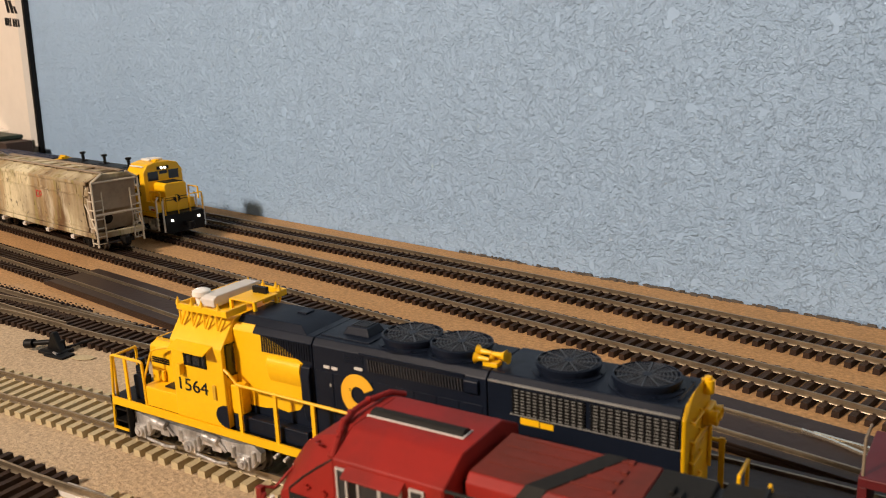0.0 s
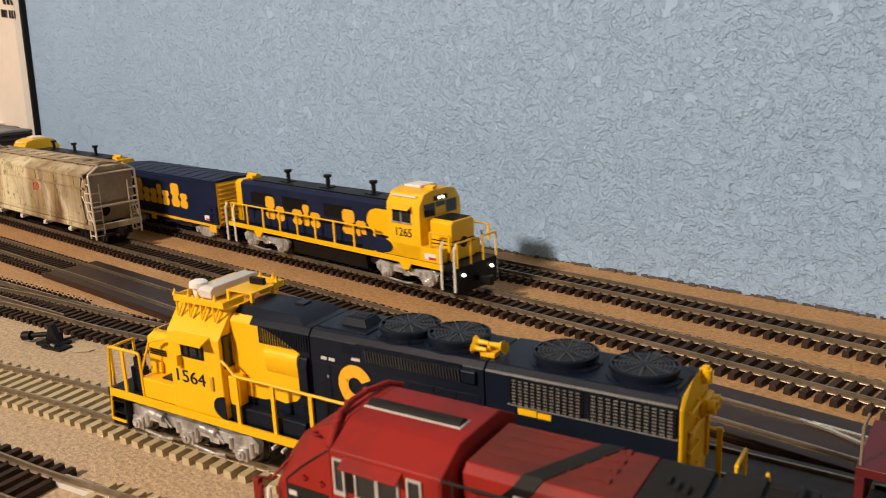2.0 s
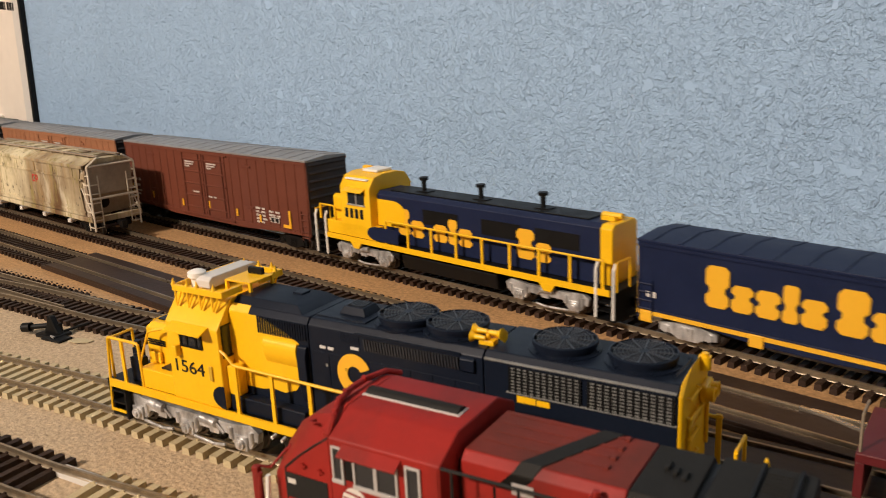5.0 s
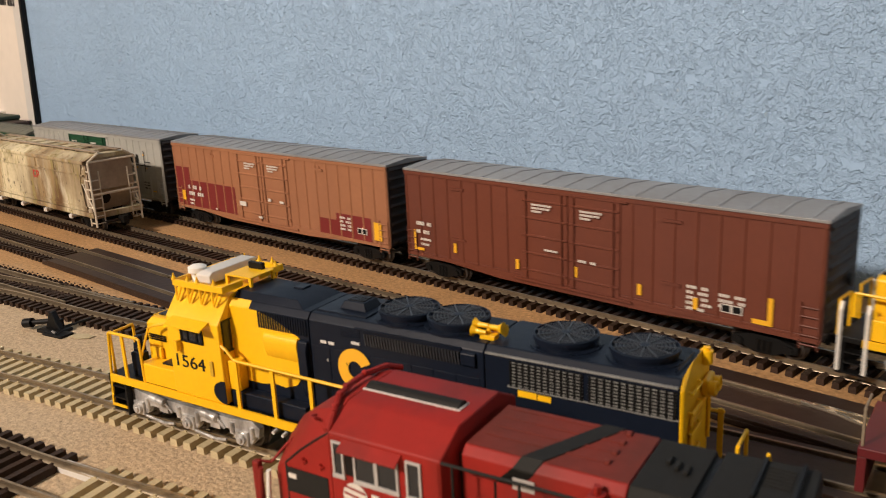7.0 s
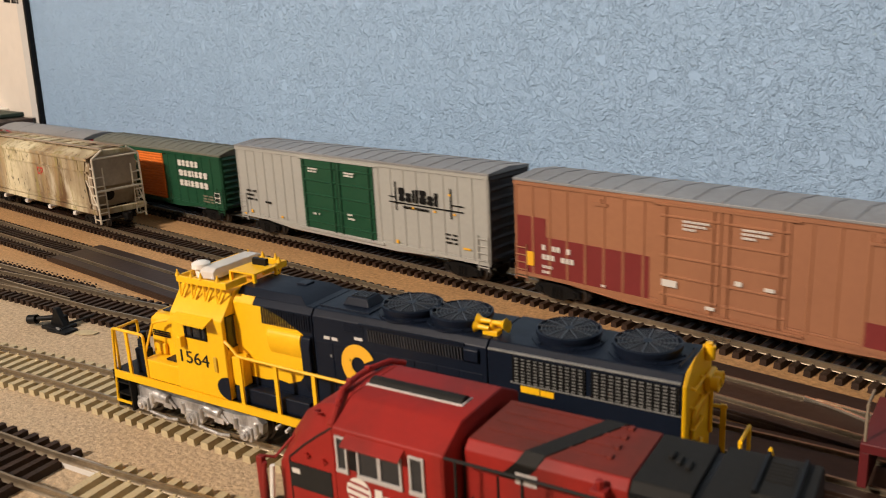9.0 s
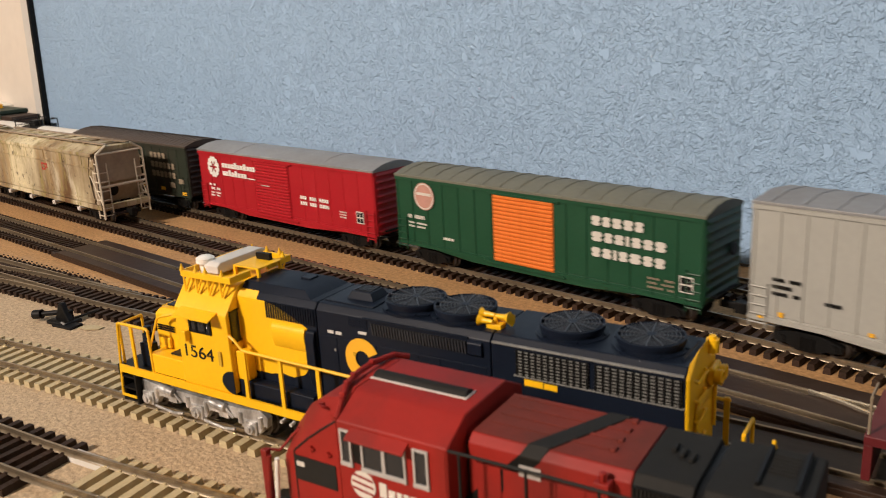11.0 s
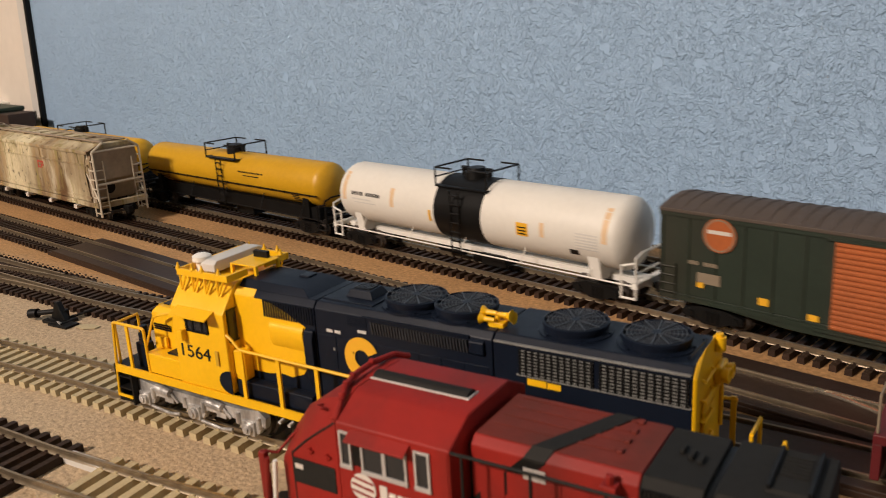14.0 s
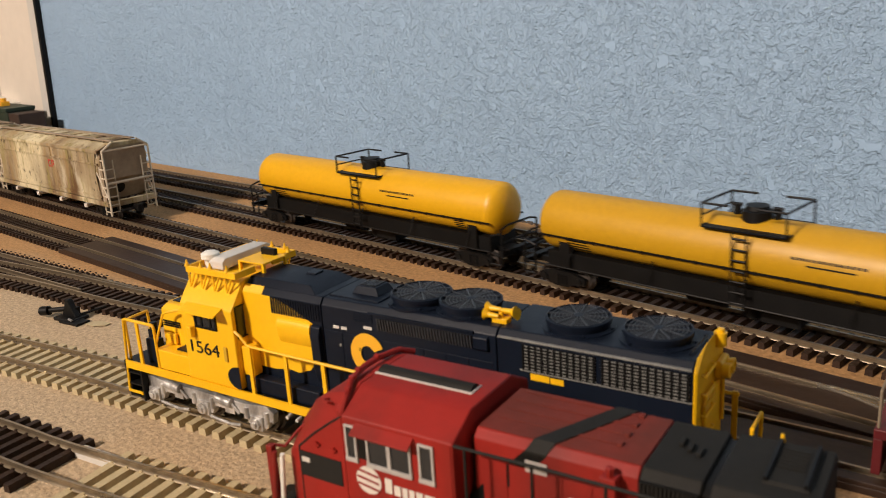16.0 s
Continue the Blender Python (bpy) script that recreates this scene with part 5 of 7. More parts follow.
    for sg in (-1, 1):
        y = 1.67 * sg
        part("side_window", Shape().box(5.75, 7.1, min(y, y + 0.02 * sg), max(y, y + 0.02 * sg), 4.25, 5.05), GLASS, cab)
        part("window_frame", Shape().box(6.35, 6.45, min(y, y + 0.04 * sg), max(y, y + 0.04 * sg), 4.2, 5.1).box(5.68, 7.17, min(y, y + 0.04 * sg), max(y, y + 0.04 * sg), 4.15, 4.25), SILVER, cab)
        part("sunshade", Shape().prism([(y, 5.12), (y + 0.35 * sg, 4.98), (y + 0.35 * sg, 5.03), (y, 5.2)], 5.65, 7.2), YELLOW, cab)
        part("roof_light_strip", Shape().box(5.6, 7.4, min(1.28 * sg, 1.52 * sg), max(1.28 * sg, 1.52 * sg), 5.62, 5.70), WHITE, cab)
    for y0, y1 in ((-1.3, -0.45), (-0.35, 0.35), (0.45, 1.3)):
        part("windshield", Shape().box(7.75, 7.77, y0, y1, 4.55 if abs(y0 + y1) > 0.3 else 5.0, 5.25), GLASS, cab)
    part("roof_hatch_box", Shape().box(5.7, 6.9, -0.6, 0.6, 5.95, 6.12), WHITE, cab, "white roof box", bevel=0.06)
    part("roof_horn", Shape().cyl((7.1, -0.4, 6.02), (7.7, -0.4, 6.02), 0.1, 8).cyl((7.1, -0.15, 6.05), (7.6, -0.15, 6.05), 0.08, 8), YELLOW, cab)
    part("number_board", Shape().box(7.76, 7.82, -0.5, 0.5, 5.35, 5.6), BLACK, cab)
    part("headlight", Shape().cyl((7.78, -0.14, 5.48), (7.86, -0.14, 5.48), 0.09, 12).cyl((7.78, 0.14, 5.48), (7.86, 0.14, 5.48), 0.09, 12), HEADLIGHT, cab, "lit headlight")
    nose = part("short_nose", Shape().prism([(-0.95, 2.25), (0.95, 2.25), (0.95, 4.3), (0.75, 4.45), (-0.75, 4.45), (-0.95, 4.3)], 7.75, 9.3), YELLOW, lo, "yellow short nose", bevel=0.08)
    part("nose_walkway", Shape().box(7.9, 9.2, -0.7, 0.7, 4.455, 4.49), BLACK, nose)
    for z in (3.1, 3.3):
        part("nose_stripe", Shape().box(7.8, 9.31, -0.97, -0.955, z, z + 0.06).box(9.305, 9.32, -0.9, 0.9, z, z + 0.06), BLACK, nose)
    part("nose_emblem", Shape().lathe([(9.31, 0.3), (9.33, 0.3)], 0, 3.2, 20), BLACK, nose)
    if number:
        text_part("road_number", number, 0.68, NAVY, cab, Matrix.Translation((6.5 * CM, -1.675 * CM, 3.65 * CM)) @ Matrix.Rotation(math.pi / 2, 4, "X"))
    else:
        for k, sx in enumerate((0, 0.42, 0.84, 1.26)):
            part("number_bar", Shape().box(5.9 + sx, 6.15 + sx, 1.66, 1.685, 3.4, 3.95), NAVY, cab)
    # painted railway name as plain shapes on both hood sides
    for y in (-1.09, 1.09):
        if y < 0:
            word_blocks(lo, -6.4, 2.75, [0.95, 0.85], [1.5, 0.95], y, LETTER, 0.1)
            word_blocks(lo, -3.7, 2.75, [0.95, 0.6, 0.9], [0.95, 1.35, 0.95], y, LETTER, 0.1)
            word_blocks(lo, 1.0, 2.75, [1.05, 0.85], [1.5, 0.95], y, LETTER, 0.1)
        else:
            word_blocks(lo, 1.75, 2.75, [0.95, 0.85], [0.95, 1.5], y, LETTER, 0.1)
            word_blocks(lo, -1.6, 2.75, [0.9, 0.6, 0.95], [0.95, 1.35, 0.95], y, LETTER, 0.1)
            word_blocks(lo, -6.4, 2.75, [0.85, 1.05], [0.95, 1.5], y, LETTER, 0.1)
    marks(lo, [(8.0, 8.8, 2.4, 2.75)], -1.67, WHITE, "flag_decal")
    marks(lo, [(8.3, 8.8, 2.42, 2.55)], -1.685, LABEL_RED, "flag_stripe")
    for y in (-1.62, 1.62):
        handrail(lo, -9.5, 4.2, y, 2.2, 3.55, 9, YELLOW)
        handrail(lo, 8.4, 9.7, y, 3.0, 3.9, 2, YELLOW)
    for sx in (-1, 1):
        x = sx * 10.2
        part("pilot", Shape().box(min(x, x - sx * 0.3), max(x, x - sx * 0.3), -1.68, 1.68, 0.75, 2.2), BLACK, lo, bevel=0.04)
        for sy in (-1, 1):
            st = Shape()
            for z in (0.8, 1.2, 1.6):
                st.box(min(x - sx * 0.2, x - sx * 1.0), max(x - sx * 0.2, x - sx * 1.0), min(sy * 1.3, sy * 1.7), max(sy * 1.3, sy * 1.7), z, z + 0.06)
            part("step", st, BLACK, lo)
            gr = Shape()
            for o in (0.1, 1.0):
                gr.tube([(x - sx * o, sy * 1.72, 0.9), (x - sx * o, sy * 1.72, 3.2), (x - sx * (o - 0.02), sy * 1.55, 3.5)], 0.07)
            part("grab_iron", gr, WHITE, lo, "white step railing")
        for sy in (-1, 1):
            part("end_railing", Shape().tube([(x, sy * 1.6, 2.2), (x, sy * 1.6, 3.55), (x, sy * 0.5, 3.55), (x, sy * 0.5, 2.2)], 0.05), YELLOW, lo)
        coupler(lo, x, sx)
        loco_truck(lo, sx * 6.3, 2, 3.15, SILVER)
    part("ditch_light", Shape().cyl((10.2, -1.15, 1.75), (10.27, -1.15, 1.75), 0.1, 14), HEADLIGHT, lo, "lit ditch light")
    part("ditch_light", Shape().cyl((10.2, 1.15, 1.75), (10.27, 1.15, 1.75), 0.1, 14), HEADLIGHT, lo, "lit ditch light")
    # stretch to the true length over the couplers, from the hood end forwards
    for o in lo.children_recursive:
        if o in WHEELS or o.name.startswith("road_number"):
            o.location.x = (o.location.x / CM + (o.location.x / CM + 9.6) * 0.035) * CM
            continue
        for q in o.data.vertices:
            q.co.x += max(0.0, q.co.x + 9.6 * CM) * 0.035
    return lo


# ---- the standing locomotives and the hopper ----
FAN_WIRE = mat("worn_navy_wire", (0.03, 0.033, 0.04), rough=0.35, vary=0.2, scale=90)
PALE_GRILLE = mat("pale_grille_bar", (0.22, 0.22, 0.205), rough=0.4, vary=0.3, scale=150)


def hoop(x, z0, z1, r0, r1, n=32):
    """A flat ring round a vertical axis."""
    v, f = [], []
    for k in range(n):
        c, q = math.cos(2 * math.pi * k / n), math.sin(2 * math.pi * k / n)
        v += [(x + r * c, r * q, z) for r, z in ((r0, z0), (r1, z0), (r1, z1), (r0, z1))]
        for j in range(4):
            f.append((4 * k + j, 4 * k + (j + 1) % 4, 4 * ((k + 1) % n) + (j + 1) % 4, 4 * ((k + 1) % n) + j))
    return Shape().add(v, f)


def loft(rings):
    """A closed skin over equal rings of corners."""
    n, v, f = len(rings[0]), [], []
    for ring in rings:
        v += ring
    for k in range(len(rings) - 1):
        for i in range(n):
            j = (i + 1) % n
            f.append((k * n + i, k * n + j, (k + 1) * n + j, (k + 1) * n + i))
    f += [tuple(range(n))[::-1], tuple(range((len(rings) - 1) * n, len(rings) * n))]
    return Shape().add(v, f)


def standing_locomotive():
    """Six-axle hood unit in yellow and navy; nose at -x."""
    lo = thing("locomotive", "yellow and navy hood locomotive with silver trucks, standing", "locomotive", "standing locomotives")
    part("walkway_deck", Shape().box(-10.5, 11.2, -1.68, 1.68, 2.05, 2.22), BLACK, lo, bevel=0.03)
    for y in (-1.70, 1.70):
        part("side_sill", Shape().box(-10.3, 11.0, y - 0.04, y + 0.04, 1.98, 2.26), YELLOW, lo, "yellow side sill")
    part("underframe", Shape().box(-9.8, 10.8, -0.95, 0.95, 1.6, 2.05), BLACK, lo)
    part("fuel_tank", Shape().prism([(-1.5, 1.9), (-1.4, 0.95), (-1.0, 0.75), (1.0, 0.75), (1.4, 0.95), (1.5, 1.9)], -2.3, 4.6), BLACK, lo, bevel=0.06)
    # long hood in three blocks
    hp = [(-1.1, 2.22), (1.1, 2.22), (1.1, 5.52), (0.93, 5.72), (-0.93, 5.72), (-1.1, 5.52)]
    part("hood_front", Shape().prism(hp, -4.45, -1.2), NAVY, lo, "dark navy hood behind the cab", bevel=0.04)
    part("engine_hood", Shape().prism(hp, -1.17, 4.82), NAVY, lo, "dark navy engine hood", bevel=0.04)
    part("radiator_hood", Shape().prism([(-1.1, 2.22), (1.1, 2.22), (1.14, 5.55), (0.96, 5.74), (-0.96, 5.74), (-1.14, 5.55)], 4.86, 10.0), NAVY, lo, "dark navy radiator hood", bevel=0.04)
    plan = [(10.0, -1.17), (10.1, -1.1), (10.1, 1.1), (10.0, 1.17)]
    part("rear_hood_end", loft([[(x, y, 2.22) for x, y in plan], [(x, y, 5.5) for x, y in plan], [(10.0, -0.93, 5.76), (10.08, -0.35, 6.0), (10.08, 0.35, 6.0), (10.0, 0.93, 5.76)]]), YELLOW, lo, "yellow rear hood end", bevel=0.04)
    part("marker_lamp", Shape().cyl((10.16, 0.5, 5.6), (10.16, 0.5, 5.94), 0.16, 14).cyl((10.16, 0.5, 5.94), (10.16, 0.5, 6.02), 0.09, 12), YELLOW, lo)
    part("rear_door", Shape().box(10.1, 10.13, -0.5, 0.5, 2.5, 4.4), YELLOW, lo, bevel=0.03)
    part("door_hoop", Shape().tube([(10.15, -0.72, 3.4), (10.15, -0.72, 4.5), (10.15, -0.6, 4.66), (10.15, 0.85, 4.66), (10.15, 0.95, 4.5), (10.15, 0.95, 3.4)], 0.05, 8), YELLOW, lo)
    part("rear_headlight", Shape().box(10.1, 10.3, 0.25, 0.95, 4.78, 5.25), YELLOW, lo, bevel=0.08)
    for y in (0.37, 0.73):
        part("headlight_bezel", Shape().lathe([(10.28, 0.17), (10.46, 0.2), (10.48, 0.15), (10.38, 0.12)], y, 5.02, 16), YELLOW, lo)
    for z in (3.7, 4.3, 4.85, 5.35):
        part("rear_grab_iron", Shape().tube([(10.1, -0.8, z), (10.2, -0.8, z - 0.04), (10.2, 0.0, z - 0.04), (10.1, 0.0, z)], 0.035), YELLOW, lo)
    part("grab_iron", Shape().tube([(9.75, -0.6, 5.74), (9.8, -0.7, 5.82), (9.85, 0.5, 5.82), (9.75, 0.6, 5.74)], 0.025), NAVY, lo)
    # raised roof hatch behind the cab, exhaust box and its plate
    part("hood_hatch", loft([[(x, -w, z) for x, w, z in ((-4.4, 0.95, 5.7), (-1.45, 0.95, 5.7))] + [(x, w, z) for x, w, z in ((-1.45, 0.95, 5.7), (-4.4, 0.95, 5.7))],
                             [(-4.4, -0.72, 5.93), (-1.85, -0.72, 5.93), (-1.85, 0.72, 5.93), (-4.4, 0.72, 5.93)]]), NAVY, lo, bevel=0.03)
    part("lift_lug", Shape().box(-2.75, -2.35, 0.1, 0.5, 5.92, 5.99), NAVY, lo, bevel=0.02)
    part("exhaust_plate", Shape().box(-1.1, 0.75, -0.75, 0.75, 5.7, 5.76), NAVY, lo, bevel=0.02)
    ex = part("exhaust_outlet", loft([[(-0.5, -0.42, 5.75), (0.5, -0.42, 5.75), (0.5, 0.42, 5.75), (-0.5, 0.42, 5.75)], [(-0.36, -0.32, 6.0), (0.36, -0.32, 6.0), (0.36, 0.32, 6.0), (-0.36, 0.32, 6.0)]]), NAVY, lo, bevel=0.03)
    part("exhaust_throat", Shape().box(-0.29, 0.29, -0.24, 0.24, 6.0, 6.012), BLACK, ex)
    for k in range(6):
        part("exhaust_slat", Shape().box(-0.27 + k * 0.1, -0.23 + k * 0.1, -0.24, 0.24, 6.012, 6.035), FAN_WIRE, ex)
    for x, q in ((1.78, 0.9), (3.45, 0.9), (6.69, 0.86), (8.79, 0.86)):
        zb = 5.72
        fan = part("cooling_fan", Shape().lathe([(zb - 0.02, q + 0.1), (zb + 0.05, q + 0.1), (zb + 0.07, q - 0.04), (zb + 0.17, q - 0.04), (zb + 0.18, q), (zb + 0.29, q), (zb + 0.31, q - 0.05), (zb + 0.2, q - 0.09), (zb + 0.19, 0.1)], 0, 0, 40, "z", x), NAVY, lo)
        for r in (0.2, 0.3, 0.4, 0.5, 0.6, 0.7):
            part("grille_ring", hoop(x, zb + 0.275, zb + 0.295, r, r + 0.028), FAN_WIRE, fan)
        part("fan_hub", Shape().cyl((x, 0, zb + 0.2), (x, 0, zb + 0.31), 0.12, 16), NAVY, fan)
        for k in range(12):
            a = 2 * math.pi * (k + 0.3) / 12
            sp = Shape().box(-0.016, 0.016, 0.1, q - 0.05, zb + 0.27, zb + 0.31)
            sp.v[-8:] = [(x + p * math.cos(a) - t * math.sin(a), p * math.sin(a) + t * math.cos(a), r) for p, t, r in sp.v[-8:]]
            part("grille_spoke", sp, FAN_WIRE, fan)
        for k in range(6):
            a = 2 * math.pi * k / 6
            part("fan_lug", Shape().cyl((x + (q + 0.05) * math.cos(a), (q + 0.05) * math.sin(a), zb), (x + (q + 0.05) * math.cos(a), (q + 0.05) * math.sin(a), zb + 0.09), 0.04, 8), NAVY, fan)
    for y in (-1, 1):
        def side(x0, x1, a, b, z0, z1):
            return Shape().box(x0, x1, min(y * a, y * b), max(y * a, y * b), z0, z1)
        part("hood_gutter", side(0.6, 4.15, 1.08, 1.15, 5.5, 5.55), NAVY, lo)
        part("hood_gutter", side(4.9, 9.96, 1.1, 1.175, 5.54, 5.585), PALE_GRILLE, lo, "thin pale roof gutter")
        part("brake_intake", side(0.9, 4.1, 1.08, 1.12, 5.06, 5.42), BLACK, lo)
        for k in range(33):
            part("intake_slat", Shape().prism([(0.92 + k * 0.097, 5.42), (0.96 + k * 0.097, 5.42), (1.0 + k * 0.097, 5.07), (0.96 + k * 0.097, 5.07)], min(y * 1.12, y * 1.16), max(y * 1.12, y * 1.16), "y"), FAN_WIRE, lo)
        part("brake_blister", Shape().prism([(y * 1.08, 5.5), (y * 1.2, 5.42), (y * 1.2, 5.1), (y * 1.08, 5.0)], 4.15, 4.6), NAVY, lo, bevel=0.03)
        for k in range(5):
            part("louver_slat", side(0.05, 0.75, 1.08, 1.125, 5.2 + k * 0.06, 5.23 + k * 0.06), NAVY, lo)
        part("builder_plate", side(0.42, 0.72, 1.1, 1.13, 5.02, 5.1), GREYWHITE, lo)
        for x0, x1 in ((5.6, 7.62), (7.76, 9.93)):
            g = part("radiator_grille", side(x0, x1, 1.1, 1.155, 4.76, 5.48), BLACK, lo, "radiator grille of thin crossed bars")
            for k in range(8):
                z = 4.80 + k * 0.088
                part("grille_bar", side(x0, x1, 1.155, 1.178, z, z + 0.022), PALE_GRILLE, g)
            for k in range(12):
                x = x0 + 0.04 + k * (x1 - x0 - 0.08) / 11
                part("grille_post", side(x - 0.03, x + 0.03, 1.158, 1.195, 4.77, 5.48), BLACK, g)
            part("grille_frame", side(x0 - 0.06, x1 + 0.06, 1.1, 1.18, 5.48, 5.51), NAVY, g)
            part("grille_frame", side(x0 - 0.06, x1 + 0.06, 1.1, 1.18, 4.73, 4.76), PALE_GRILLE, g)
        for k in range(8):
            x = -1.1 + k * 0.73
            d = part("hood_door", side(x, x + 0.67, 1.1, 1.118, 2.5, 4.75), NAVY, lo, bevel=0.015)
            for z in (3.0, 4.3):
                part("door_latch", side(x + 0.55, x + 0.62, 1.118, 1.135, z, z + 0.09), PALE_GRILLE if k % 3 == 0 else NAVY, d)
        for x in (-0.75, -0.45):
            part("builder_plate", side(x, x + 0.22, 1.1, 1.12, 4.86, 4.95), GREYWHITE, lo)
        part("yellow_bar", side(5.82, 6.35, 1.1, 1.14, 4.5, 4.68), YELLOW, lo)
        part("yellow_bar", side(6.38, 6.75, 1.1, 1.14, 4.5, 4.66), YELLOW, lo)
        # round shapes of the painted name
        n, v = 28, []
        for k in range(n):
            a = math.pi * 0.14 + 1.5 * math.pi * k / (n - 1)
            v += [(0.5 + r_ * 0.95 * math.cos(a), yy, 4.22 + r_ * math.sin(a)) for yy in (y * 1.12, y * 1.135) for r_ in (0.27, 0.66)]
        f = [q for k in range(n - 1) for q in ((4 * k, 4 * k + 1, 4 * k + 5, 4 * k + 4), (4 * k + 2, 4 * k + 6, 4 * k + 7, 4 * k + 3),
             (4 * k, 4 * k + 4, 4 * k + 6, 4 * k + 2), (4 * k + 1, 4 * k + 3, 4 * k + 7, 4 * k + 5))]
        f += [(0, 2, 3, 1), (4 * n - 4, 4 * n - 3, 4 * n - 1, 4 * n - 2)]
        part("name_shape", Shape().add(v, f), LETTER, lo)
    # cluster of three air horns on the roof seam
    horn = part("air_horn_base", Shape().box(4.5, 4.95, -0.72, -0.42, 5.72, 5.86).cyl((4.72, -0.57, 5.8), (4.72, -0.57, 6.02), 0.07, 10), YELLOW, lo, bevel=0.02)
    for dy, dz, sx in ((-0.16, 0.08, -1), (0.16, 0.08, 1), (0.0, 0.2, 1), (-0.02, 0.22, -1)):
        x0 = 4.72
        part("air_horn", Shape().cyl((x0, -0.57 + dy, 5.86 + dz), (x0 + sx * 0.3, -0.57 + dy, 5.86 + dz), 0.06, 12, 0.08).cyl((x0 + sx * 0.3, -0.57 + dy, 5.86 + dz), (x0 + sx * 0.42, -0.57 + dy, 5.86 + dz), 0.08, 14, 0.17), YELLOW, horn, "yellow air horn")
    # yellow paint behind the cab with a round trailing edge, and the rounded blower housing on it
    edge_line = [(-3.3, 5.5), (-2.9, 5.42), (-2.4, 5.24), (-1.95, 5.03), (-1.58, 4.84)]
    wrap = [(-4.45, 3.0), (-4.45, 5.5)] + edge_line + [(-1.46, 4.45), (-1.47, 4.0), (-1.58, 3.6), (-1.85, 3.25), (-2.34, 3.07), (-2.8, 3.12), (-3.3, 3.02)]
    for sy in (-1, 1):
        y0, y1 = sorted((sy * 1.09, sy * 1.12))
        part("yellow_wrap", Shape().prism(wrap, y0, y1, "y"), YELLOW, lo)
        part("yellow_shoulder", Shape().prism([(sy * 1.11, 5.5), (sy * 1.1, 5.54), (sy * 0.94, 5.735), (sy * 0.9, 5.7), (sy * 1.05, 5.5)], -4.44, -3.6), YELLOW, lo)
        part("blower_housing", Shape().prism([(sy * 1.1, 4.86), (sy * 1.17, 4.83), (sy * 1.23, 4.74), (sy * 1.26, 4.58), (sy * 1.22, 4.3), (sy * 1.15, 4.1), (sy * 1.1, 4.0)], -3.0, -1.62), YELLOW, lo, "rounded yellow blower housing", bevel=0.03)
        part("blower_end", Shape().prism([(sy * 1.1, 4.84), (sy * 1.2, 4.78), (sy * 1.28, 4.5), (sy * 1.26, 3.6), (sy * 1.18, 3.1), (sy * 1.1, 2.9)], -1.6, -1.24), NAVY, lo, bevel=0.04)
        for k in range(20):
            x = -3.22 + k * 0.1
            part("louver_slat", Shape().box(x, x + 0.05, min(sy * 1.12, sy * 1.15), max(sy * 1.12, sy * 1.15), 4.97, 5.5), NAVY, lo)
        part("battery_box", Shape().box(-4.44, -1.25, min(sy * 1.1, sy * 1.5), max(sy * 1.1, sy * 1.5), 2.22, 2.75), NAVY, lo, bevel=0.05)
        part("cab_step_box", Shape().box(-4.44, -3.95, min(sy * 1.11, sy * 1.5), max(sy * 1.11, sy * 1.5), 2.76, 3.76), YELLOW, lo, bevel=0.05)
        part("navy_scallop", Shape().prism([(-4.44, 2.28)] + [(-4.46 - 0.52 * math.sin(a), 2.68 - 0.4 * math.cos(a)) for a in [math.pi * k / 10 for k in range(11)]] + [(-4.44, 3.08)], min(sy * 1.69, sy * 1.712), max(sy * 1.69, sy * 1.712), "y"), NAVY, lo)
    # cab
    cp = [(-1.7, 2.26), (1.7, 2.26), (1.7, 4.98), (1.05, 5.8), (0.9, 5.86), (-0.9, 5.86), (-1.05, 5.8), (-1.7, 4.98)]
    cab = part("cab", Shape().prism(cp, -6.88, -4.46), YELLOW, lo, "yellow cab", bevel=0.05)
    for sg in (-1, 1):
        y = 1.7 * sg
        part("side_window", Shape().box(-6.16, -5.25, min(y, y + 0.015 * sg), max(y, y + 0.015 * sg), 4.27, 4.85), GLASS, cab)
        fr = Shape()
        for x0, x1, z0, z1 in ((-6.22, -6.14, 4.22, 4.9), (-5.27, -5.19, 4.22, 4.9), (-5.92, -5.85, 4.27, 4.85), (-5.5, -5.43, 4.27, 4.85), (-6.14, -5.27, 4.22, 4.28), (-6.14, -5.27, 4.85, 4.9)):
            fr.box(x0, x1, min(y, y + 0.045 * sg), max(y, y + 0.045 * sg), z0, z1)
        part("window_frame", fr, BLACK, cab)
        part("sunshade", Shape().prism([(y, 5.0), (y + 0.42 * sg, 4.84), (y + 0.42 * sg, 4.88), (y, 5.06)], -6.5, -4.85), YELLOW, cab)
        part("mirror", Shape().box(-6.45, -6.25, min(y, y + 0.22 * sg), max(y, y + 0.22 * sg), 3.88, 4.26), YELLOW, cab, bevel=0.04)
        part("cab_grab_iron", Shape().box(-5.0, -4.85, min(y, y + 0.06 * sg), max(y, y + 0.06 * sg), 3.2, 3.72), mat("dull_yellow_trim", (0.55, 0.33, 0.02), rough=0.5, vary=0.05, scale=60) if sg < 0 else YELLOW, cab, bevel=0.03)
        part("door_window", Shape().box(-4.46, -4.44, min(sg * 1.17, sg * 1.5), max(sg * 1.17, sg * 1.5), 4.05, 5.06), GLASS, cab)
